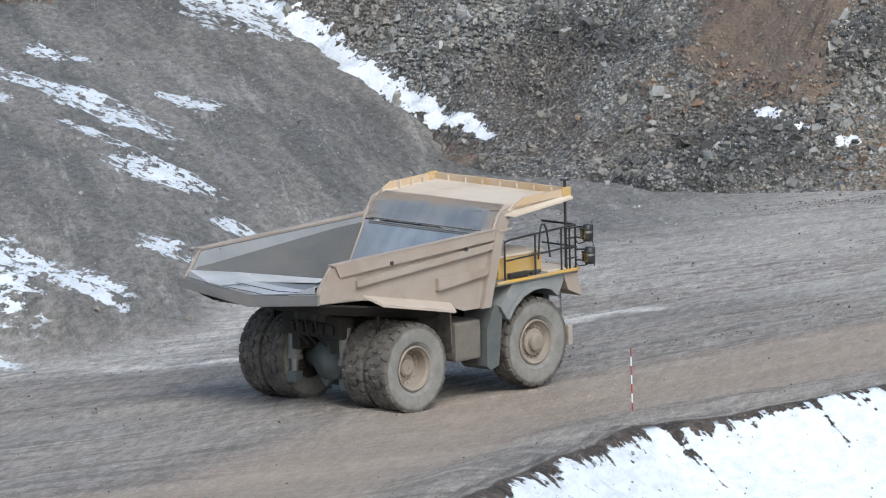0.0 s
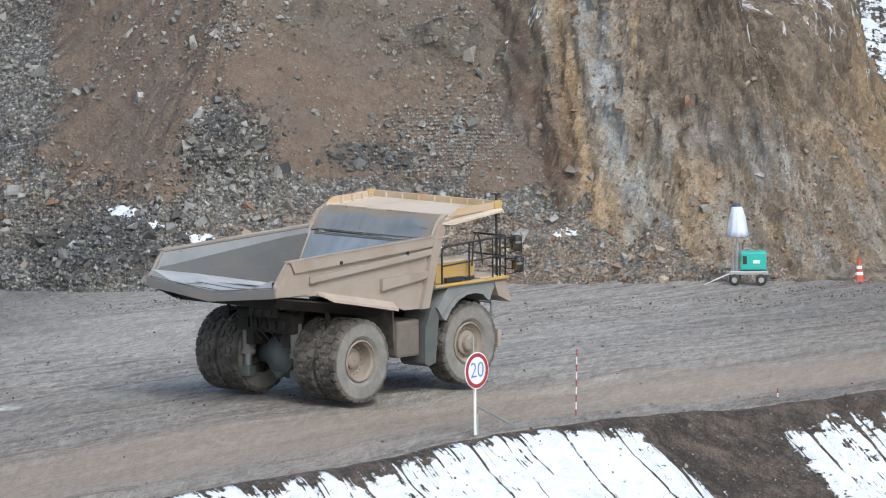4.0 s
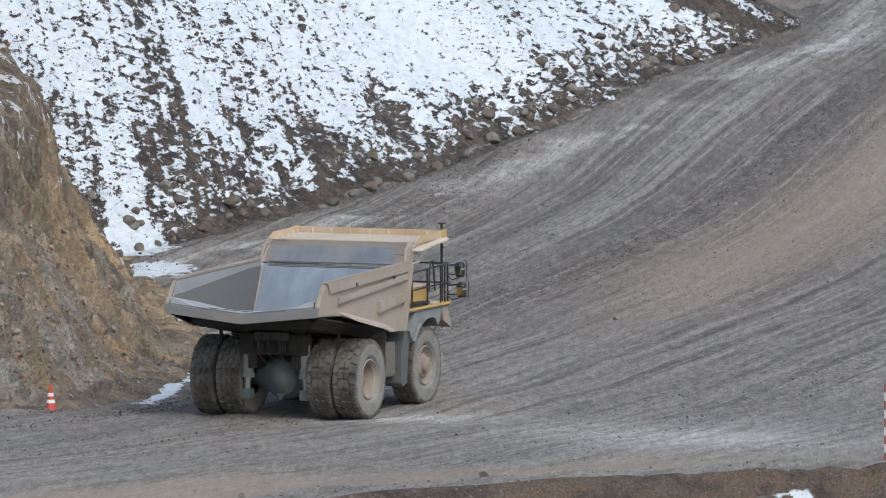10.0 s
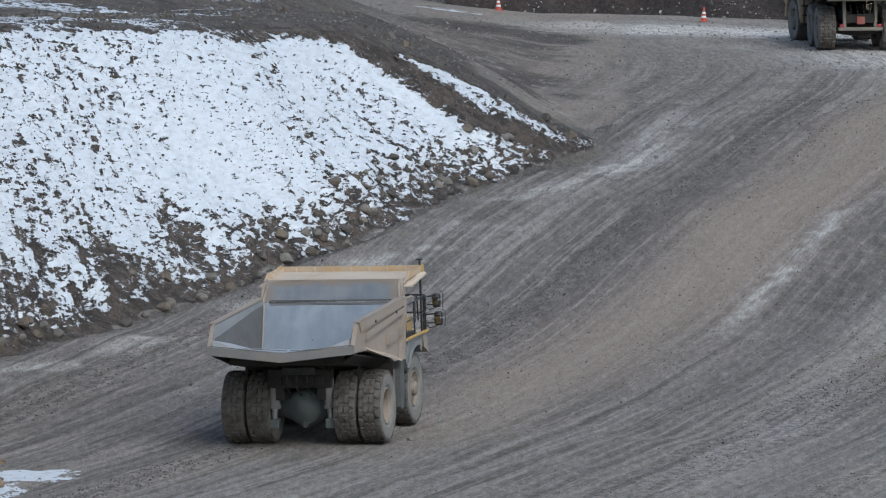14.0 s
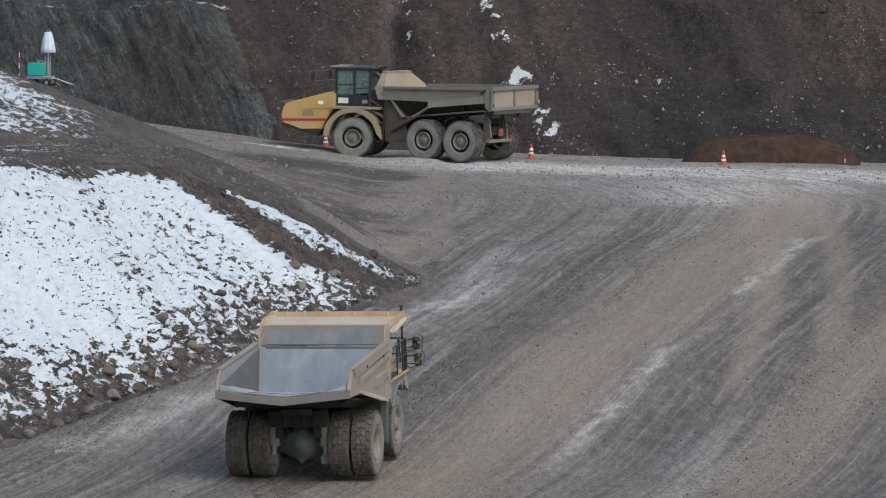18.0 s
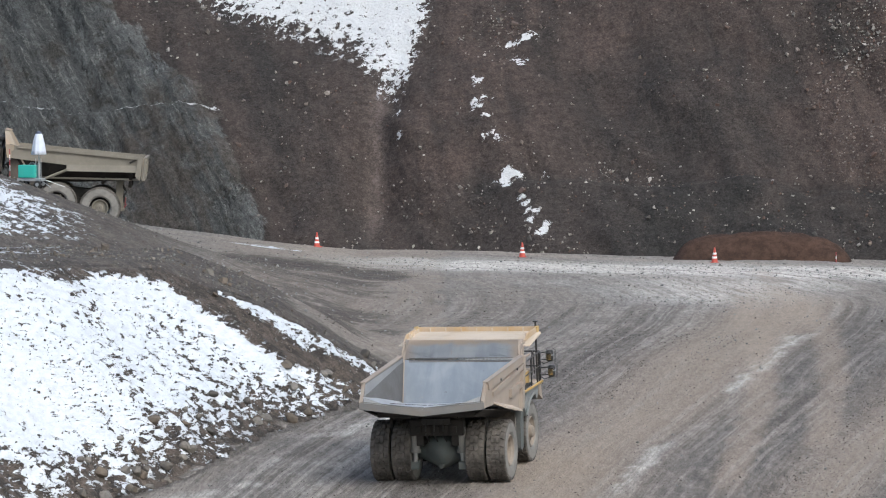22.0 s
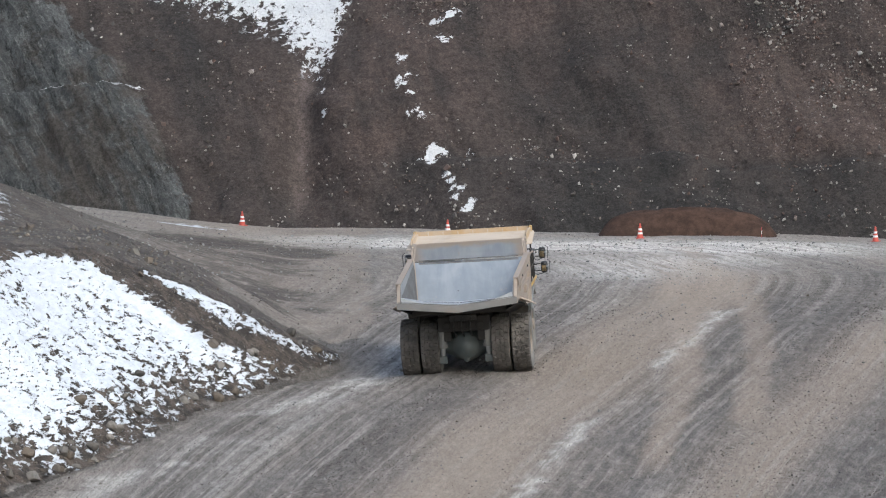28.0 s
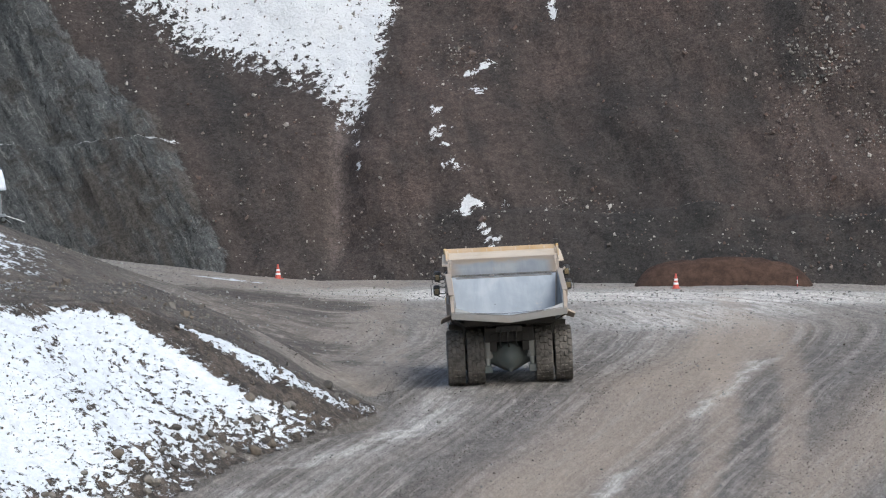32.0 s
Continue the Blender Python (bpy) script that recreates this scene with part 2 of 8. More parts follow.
    rill = n.math("MULTIPLY", n.ramp(n.math("ABSOLUTE", n.math("SUBTRACT", rills, 0.5)), 0.005, 0.024, 0.75, 0.0), n.attr("rill"))
    thin = n.noise(n.scaled(flow, (2.1, 0.12, 1)), 1.0, 3, 0.6)
    rill = n.math("ADD", rill, n.math("MULTIPLY", n.ramp(n.math("ABSOLUTE", n.math("SUBTRACT", thin, 0.47)), 0.004, 0.022, 0.40, 0.0), n.attr("rill")))
    cover = n.math("SUBTRACT", cover, rill)
    snow = n.math("MULTIPLY", n.ramp(cover, 0.45, 0.53), n.ramp(n.attr("snow"), 0.08, 0.30))
    col = n.mix(snow, col, n.shade((0.555, 0.588, 0.628), n.ramp(n.noise(n.scaled(obj, (3.0, 1.5, 5.0)), 1.0, 6, 0.7), 0.34, 0.60, 0.86, 1.05)))
    h = n.math("ADD", n.math("MULTIPLY", grit, 0.7), n.math("MULTIPLY", streak, 0.8))
    h = n.math("ADD", h, n.math("ADD", n.math("MULTIPLY", lumps, 0.8), n.math("MULTIPLY", press, -0.5)))
    h = n.math("SUBTRACT", h, n.math("MULTIPLY", stones, 0.6))
    h = n.math("MULTIPLY", h, n.ramp(snow, 0.0, 1.0, 1.0, 0.22))
    h = n.math("ADD", h, n.math("MULTIPLY", snow, 1.2))
    return n.finish(col, n.ramp(snow, 0, 1, 0.9, 0.55), 0.0, n.bump(h, 1.0, 0.10), 0.25)


def rubble_material():
    n = Nodes("blasted_rubble", 0.24)
    obj = n.coords()
    big = n.noise(obj, 0.14, 5, 0.65, 0.6)
    cells, cellc = n.voronoi(obj, 3.2), n.voronoi(obj, 3.2, "F1", 1)
    small, smallc = n.voronoi(obj, 9.0), n.voronoi(obj, 9.0, "F1", 1)
    fine = n.noise(obj, 14.0, 6, 0.78)
    lump = n.noise(obj, 2.0, 7, 0.75)
    gray = n.mix(n.ramp(n.node("SeparateColor", {"Color": smallc}).outputs[0], 0.15, 0.95), (0.118, 0.119, 0.117), (0.385, 0.387, 0.375))
    gray = n.mix(n.ramp(n.node("SeparateColor", {"Color": cellc}).outputs[1], 0.55, 0.95, 0.0, 0.6), gray, (0.235, 0.205, 0.165))
    gray = n.mix(n.ramp(small, 0.30, 0.55, 0.0, 0.6), gray, (0.095, 0.086, 0.076))
    brown = n.mix(n.ramp(lump, 0.30, 0.70), (0.116, 0.080, 0.057), (0.160, 0.114, 0.082))
    brown = n.mix(n.math("MULTIPLY", n.ramp(small, 0.08, 0.26, 1.0, 0.0), n.ramp(n.node("SeparateColor", {"Color": smallc}).outputs[1], 0.70, 0.85)), brown, (0.26, 0.235, 0.20))
    earth = n.math("ADD", n.attr("earth"), n.math("ADD", n.math("MULTIPLY", n.math("SUBTRACT", lump, 0.5), 0.9), n.math("MULTIPLY", n.math("SUBTRACT", n.noise(obj, 0.6, 6, 0.7, 0.4), 0.5), 1.4)))
    col = n.mix(n.ramp(earth, 0.34, 0.64), gray, brown)
    col = n.mix(n.math("MULTIPLY", n.attr("green"), n.ramp(lump, 0.38, 0.56, 0.3, 0.95)), col, (0.112, 0.114, 0.092))
    col = n.mix(n.math("MULTIPLY", n.attr("ochre"), n.ramp(lump, 0.40, 0.62)), col, (0.285, 0.215, 0.150))
    dark = n.math("ADD", n.attr("dark"), n.math("MULTIPLY", n.math("SUBTRACT", big, 0.55), 0.9))
    col = n.mix(n.ramp(dark, 0.3, 0.7, 0.0, 0.72), col, (0.060, 0.060, 0.060))
    col = n.mix(n.ramp(fine, 0.52, 0.74, 0.0, 0.6), col, (0.05, 0.046, 0.042))
    col = n.mix(n.ramp(n.noise(obj, 0.20, 5, 0.6, 0.5), 0.48, 0.62, 0.0, 0.55), col, (0.125, 0.098, 0.080))
    calm = n.ramp(earth, 0.40, 0.62, 1.0, 0.30)
    col = n.shade(col, n.math("ADD", 1.0, n.math("MULTIPLY", n.ramp(n.noise(obj, 5.0, 8, 0.8), 0.34, 0.66, -0.38, 0.32), calm)))
    sn = n.math("SUBTRACT", n.attr("snow"), n.math("MULTIPLY", n.math("SUBTRACT", n.noise(obj, 3.4, 4, 0.62), 0.5), 2.4))
    snow = n.math("MULTIPLY", n.ramp(sn, 0.45, 0.53), n.ramp(n.attr("snow"), 0.08, 0.30))
    col = n.shade(col, n.math("ADD", 1.0, n.math("MULTIPLY", n.ramp(n.noise(obj, 17.0, 3, 0.75), 0.32, 0.68, -0.28, 0.28), calm)))
    col = n.mix(snow, col, (0.575, 0.605, 0.645))
    h = n.math("ADD", n.math("MULTIPLY", cells, -0.7), n.math("MULTIPLY", small, -0.7))
    h = n.math("MULTIPLY", n.math("ADD", h, n.math("ADD", n.math("MULTIPLY", fine, 0.3), n.math("MULTIPLY", lump, 0.8))), n.math("MULTIPLY", calm, n.ramp(snow, 0.0, 1.0, 1.0, 0.2)))
    return n.finish(col, 0.9, 0.0, n.bump(h, 1.0, 0.22), 0.2)


def cliff_material():
    """Weathered layered rock: steep bands of ochre, pale blue-grey and brown."""
    n = Nodes("layered_cliff_rock", 0.18)
    uv, obj = n.uv("flow"), n.coords()
    jit = n.node("TexNoise", {"Vector": obj, "Scale": 1.3, "Detail": 7.0, "Roughness": 0.72}).outputs["Color"]
    wuv = n.node("VectorMath", {0: jit, 1: (1.5, 1.5, 0.0), 2: uv}, operation="MULTIPLY_ADD").outputs[0]
    band = n.noise(n.slant(wuv, -0.20, (1.0, 0.20, 1)), 0.75, 7, 0.66)
    band2 = n.noise(n.slant(wuv, -0.20, (1.0, 0.26, 1)), 2.2, 8, 0.72)
    fine = n.noise(obj, 7.0, 9, 0.80)
    mid = n.noise(obj, 1.1, 8, 0.74, 0.5)
    brown = n.mix(n.ramp(mid, 0.36, 0.66), (0.130, 0.102, 0.076), (0.240, 0.187, 0.137))
    layered = n.mix(n.ramp(band, 0.42, 0.50), (0.272, 0.245, 0.208), (0.245, 0.190, 0.138))
    layered = n.mix(n.ramp(band, 0.55, 0.60, 0.0, 0.8), layered, (0.345, 0.235, 0.120))
    layered = n.mix(n.ramp(band2, 0.57, 0.64, 0.0, 0.7), layered, (0.150, 0.160, 0.165))
    layered = n.mix(n.ramp(band2, 0.34, 0.42, 0.55, 0.0), layered, (0.37, 0.35, 0.315))
    lay = n.math("ADD", n.attr("layer"), n.math("MULTIPLY", n.math("SUBTRACT", mid, 0.5), 1.2))
    col = n.mix(n.ramp(lay, 0.38, 0.58), brown, layered)
    col = n.mix(n.math("MULTIPLY", n.attr("ochre"), n.ramp(band2, 0.36, 0.55, 0.35, 0.95)), col, (0.40, 0.270, 0.135))
    col = n.mix(n.math("MULTIPLY", n.attr("blue"), n.ramp(band2, 0.40, 0.56)), col, (0.32, 0.34, 0.345))
    vein = n.math("MULTIPLY", n.attr("blue"), n.ramp(band, 0.56, 0.62))
    col = n.mix(vein, col, (0.085, 0.100, 0.115))
    cell = n.node("SeparateColor", {"Color": n.voronoi(n.scaled(wuv, (2.6, 1.5, 1)), 1.0, "F1", 1)}).outputs[0]
    col = n.shade(col, n.ramp(cell, 0.0, 1.0, 0.80, 1.20))
    col = n.shade(col, n.ramp(fine, 0.34, 0.66, 0.74, 1.24))
    col = n.mix(n.math("MULTIPLY", n.attr("rust"), n.ramp(band2, 0.40, 0.56, 0.2, 0.85)), col, (0.150, 0.092, 0.066))
    col = n.mix(n.math("MULTIPLY", n.attr("green"), n.ramp(mid, 0.42, 0.56, 0.0, 0.85)), col, (0.118, 0.120, 0.098))
    col = n.shade(col, n.ramp(n.noise(obj, 17.0, 3, 0.75), 0.32, 0.68, 0.84, 1.16))
    bits = n.voronoi(obj, 6.0)
    col = n.mix(n.math("MULTIPLY", n.ramp(bits, 0.10, 0.22, 1.0, 0.0), n.ramp(n.node("SeparateColor", {"Color": n.voronoi(obj, 6.0, "F1", 1)}).outputs[1], 0.72, 0.86)), col, (0.34, 0.325, 0.30))
    sn = n.math("SUBTRACT", n.attr("snow"), n.math("MULTIPLY", n.math("SUBTRACT", n.noise(n.scaled(uv, (4.4, 1.6, 1)), 1.0, 4, 0.66, 0.4), 0.5), 3.2))
    snow = n.math("MULTIPLY", n.ramp(sn, 0.45, 0.53), n.ramp(n.attr("snow"), 0.08, 0.30))
    col = n.mix(snow, col, (0.575, 0.605, 0.645))
    h = n.math("ADD", n.math("MULTIPLY", fine, 0.7), n.math("MULTIPLY", band2, 0.6))
    h = n.math("ADD", h, n.math("MULTIPLY", cell, 0.5))
    return n.finish(col, 0.9, 0.0, n.bump(h, 1.0, 0.16), 0.2)


def far_wall_material():
    n = Nodes("pit_wall_soil", 0.52)
    uv, obj = n.uv("flow"), n.coords()
    big = n.noise(obj, 0.11, 6, 0.65, 0.8)
    mid = n.noise(obj, 0.7, 6, 0.7)
    fine = n.noise(obj, 5.0, 5, 0.75)
    runs = n.noise(n.slant(uv, -0.35, (0.55, 0.10, 1)), 1.0, 7, 0.66, 0.5)
    col = n.mix(n.ramp(n.math("ADD", n.math("MULTIPLY", big, 0.6), n.math("MULTIPLY", runs, 0.4)), 0.42, 0.58), (0.034, 0.032, 0.031), (0.062, 0.046, 0.040))
    col = n.mix(n.ramp(mid, 0.5, 0.78, 0.0, 0.6), col, (0.034, 0.031, 0.030))
    red = n.math("MULTIPLY", n.attr("red"), n.ramp(n.math("ADD", n.math("MULTIPLY", mid, 0.4), n.math("MULTIPLY", runs, 0.6)), 0.36, 0.60, 0.25, 1.0))
    col = n.mix(red, col, (0.104, 0.061, 0.047))
    pebbles = n.math("MULTIPLY", n.ramp(n.voronoi(obj, 4.2), 0.10, 0.24, 1.0, 0.0), n.ramp(n.math("ADD", mid, n.math("MULTIPLY", n.attr("stony"), 0.40)), 0.70, 0.90))
    col = n.mix(n.math("MULTIPLY", pebbles, 0.55), col, (0.24, 0.225, 0.215))
    jit = n.node("TexNoise", {"Vector": obj, "Scale": 0.8, "Detail": 7.0, "Roughness": 0.7}).outputs["Color"]
    wuv = n.node("VectorMath", {0: jit, 1: (0.8, 0.8, 0.0), 2: uv}, operation="MULTIPLY_ADD").outputs[0]
    strat = n.noise(n.slant(wuv, -0.48, (1.3, 0.12, 1)), 1.0, 8, 0.70)
    strat2 = n.noise(n.slant(wuv, -0.48, (5.5, 0.42, 1)), 1.0, 8, 0.74)
    rock = n.mix(n.ramp(strat, 0.32, 0.68), (0.074, 0.084, 0.088), (0.142, 0.156, 0.160))
    rock = n.mix(n.ramp(strat2, 0.54, 0.62, 0.0, 0.9), rock, (0.23, 0.24, 0.235))
    rock = n.mix(n.ramp(n.noise(obj, 0.45, 6, 0.7), 0.52, 0.60, 0.0, 0.7), rock, (0.075, 0.062, 0.052))
    rock = n.mix(n.ramp(strat2, 0.37, 0.46, 0.75, 0.0), rock, (0.026, 0.027, 0.029))
    rock = n.mix(n.ramp(n.math("ADD", n.math("MULTIPLY", big, 0.6), n.math("MULTIPLY", strat, 0.4)), 0.50, 0.58, 0.0, 0.8), rock, (0.105, 0.080, 0.062))
    rk = n.math("ADD", n.attr("rock"), n.math("ADD", n.math("MULTIPLY", n.math("SUBTRACT", mid, 0.5), 1.0), n.math("MULTIPLY", n.math("SUBTRACT", strat, 0.5), 1.6)))
    col = n.mix(n.ramp(rk, 0.40, 0.60), col, rock)
    col = n.mix(n.math("MULTIPLY", n.attr("gully"), n.ramp(mid, 0.3, 0.6, 0.4, 0.9)), col, (0.150, 0.100, 0.082))
    grain_n = n.noise(obj, 3.4, 9, 0.80)
    col = n.shade(col, n.ramp(grain_n, 0.36, 0.64, 0.66, 1.20))
    col = n.shade(col, n.ramp(n.noise(obj, 11.0, 3, 0.75), 0.32, 0.68, 0.74, 1.28))
    sn = n.math("SUBTRACT", n.attr("snow"), n.math("MULTIPLY", n.math("SUBTRACT", n.noise(obj, 2.4, 8, 0.74, 0.3), 0.5), 4.4))
    snow = n.math("MULTIPLY", n.ramp(sn, 0.47, 0.55), n.ramp(n.attr("snow"), 0.08, 0.30))
    col = n.mix(snow, col, (0.575, 0.605, 0.645))
    h = n.math("ADD", n.math("MULTIPLY", fine, 0.5), n.math("MULTIPLY", mid, 1.2))
    h = n.math("ADD", h, n.math("MULTIPLY", n.math("MULTIPLY", n.math("ADD", strat, strat2), n.attr("rock")), 2.0))
    return n.finish(col, 0.92, 0.0, n.bump(h, 1.0, 0.3), 0.15)


def stone_material(name, dark, light, brown):
    n = Nodes(name)
    obj = n.coords()
    r = n.node("ObjectInfo").outputs["Random"]
    isl = n.node("NewGeometry").outputs["Random Per Island"]
    t = n.math("FRACT", n.math("ADD", r, isl))
    col = n.mix(t, dark, light)
    col = n.mix(n.ramp(n.math("FRACT", n.math("MULTIPLY", t, 7.3)), 0.55, 0.9), col, brown)
    col = n.mix(n.ramp(n.noise(obj, 0.20, 5, 0.6, 0.5), 0.46, 0.62, 0.0, 0.6), col, brown)
    g = n.noise(obj, 4.0, 6, 0.75)
    col = n.mix(n.ramp(g, 0.42, 0.8, 0.0, 0.6), col, (0.06, 0.055, 0.05))
    return n.finish(col, 0.9, 0.0, n.bump(g, 0.6, 0.08), 0.2)


def dusty_paint(name, base, dust=(0.36, 0.29, 0.23), amount=0.5, rough=0.55, metal=0.0, scale=1.2, scratch=0.0):
    n = Nodes(name)
    obj = n.coords()
    a = n.noise(obj, scale, 6, 0.68, 0.4)
    b = n.noise(obj, scale * 9, 5, 0.7)
    m = n.ramp(n.math("ADD", n.math("MULTIPLY", a, 0.75), n.math("MULTIPLY", b, 0.25)), 0.5 - amount * 0.45, 0.92 - amount * 0.45)
    col = n.mix(m, base, dust)
    col = n.mix(n.ramp(n.noise(obj, 0.7, 4), 0.5, 0.75, 0.0, 0.3), col, tuple(c * 0.55 for c in base))
    if scratch:
        s = n.noise(n.scaled(obj, (0.5, 14, 14)), 1.0, 6, 0.75)
        col = n.mix(n.ramp(s, 0.55, 0.75, 0.0, scratch), col, (0.42, 0.44, 0.47))
    return n.finish(col, n.ramp(m, 0, 1, rough, 0.9), metal, n.bump(b, 0.2, 0.02), 0.35)


def worn_steel(name, dark, light, rough, dusty_edge=0.0):
    """Inside of the dump body: steel polished by rock, with drag marks along it; tan dust may cover it towards its
    sides. dark and light also carry the sky sheen of each face.
    """
    n = Nodes(name)
    obj = n.coords()
    drag = n.noise(n.scaled(obj, (0.4, 1.6, 0.5)), 1.0, 8, 0.62, 0.4)
    cloud = n.noise(obj, 0.7, 5, 0.6, 0.5)
    col = n.mix(n.ramp(n.math("ADD", n.math("MULTIPLY", drag, 0.5), n.math("MULTIPLY", cloud, 0.5)), 0.38, 0.62), dark, light)
    col = n.mix(n.ramp(cloud, 0.52, 0.72, 0.0, 0.4), col, tuple(c * 1.15 for c in (light[0], light[1] * 0.94, light[2] * 0.86)))
    col = n.mix(n.ramp(n.noise(obj, 11.0, 5, 0.7), 0.62, 0.76, 0.0, 0.35), col, tuple(c * 0.7 for c in dark))
    chips = n.math("MULTIPLY", n.ramp(n.voronoi(n.scaled(obj, (1.6, 1.0, 2.6)), 1.5), 0.06, 0.10, 0.85, 0.0), n.ramp(n.noise(obj, 5.0, 4, 0.7), 0.44, 0.58))
    col = n.mix(chips, col, (0.045, 0.042, 0.042))
    dust = n.ramp(n.noise(n.scaled(obj, (0.6, 1.2, 1.0)), 1.6, 7, 0.74, 0.6), 0.60, 0.72, 0.0, 0.45)
    if dusty_edge:
        xyz = n.node("SeparateXYZ", {"Vector": obj})
        side = n.math("ADD", n.math("ABSOLUTE", xyz.outputs[1]), n.math("MULTIPLY", n.math("SUBTRACT", cloud, 0.5), 0.7))
        high = n.math("ADD", xyz.outputs[2], n.math("MULTIPLY", n.math("SUBTRACT", cloud, 0.5), 0.5))
        dust = n.math("MAXIMUM", dust, n.math("MAXIMUM", n.ramp(side, dusty_edge - 0.12, dusty_edge + 0.35, 0.0, 0.95), n.ramp(high, 4.24, 4.40, 0.0, 1.0)))
    col = n.mix(dust, col, (0.37, 0.305, 0.245))
    metal = n.ramp(dust, 0.0, 0.6, 0.2, 0.0)
    return n.finish(col, n.ramp(dust, 0.0, 0.6, rough, 0.85), metal, n.bump(drag, 0.08, 0.02), 0.5)


def tyre_material(name, radius):
    """Rubber worn dark on the tread, with pale dust caked on the sidewall."""
    n = Nodes(name)
    obj = n.coords()
    xyz = n.node("SeparateXYZ", {"Vector": obj})
    rad = n.math("SQRT", n.math("ADD", n.math("MULTIPLY", xyz.outputs[0], xyz.outputs[0]), n.math("MULTIPLY", xyz.outputs[2], xyz.outputs[2])))
    a = n.noise(obj, 2.2, 6, 0.7)
    col = n.mix(n.ramp(a, 0.32, 0.66), (0.055, 0.050, 0.046), (0.120, 0.110, 0.100))
    dust = n.mix(n.ramp(a, 0.34, 0.66), (0.150, 0.146, 0.138), (0.215, 0.208, 0.195))
    edge = n.math("ADD", n.math("DIVIDE", rad, radius), n.math("MULTIPLY", n.math("SUBTRACT", n.noise(obj, 5.0, 4, 0.7), 0.5), 0.10))
    col = n.mix(n.ramp(edge, 0.86, 0.94, 1.0, 0.0), col, dust)
    return n.finish(col, 0.92, 0.0, n.bump(n.noise(obj, 18.0, 4), 0.3, 0.02), 0.2)


def plain(name, color, rough=0.6, metal=0.0, grime=0.25, spec=None):
    n = Nodes(name)
    obj = n.coords()
    a = n.noise(obj, 3.0, 5, 0.65)
    col = n.mix(n.ramp(a, 0.4, 0.8, 0.0, grime), color, (0.16, 0.13, 0.105))
    return n.finish(col, rough, metal, n.bump(a, 0.08, 0.01), spec)


def glass_material(name, tint):
    n = Nodes(name)
    n.finish(tint, 0.06, 0.0, None, 0.6)
    n.bsdf.inputs["Transmission Weight"].default_value = 0.75
    return n.mat


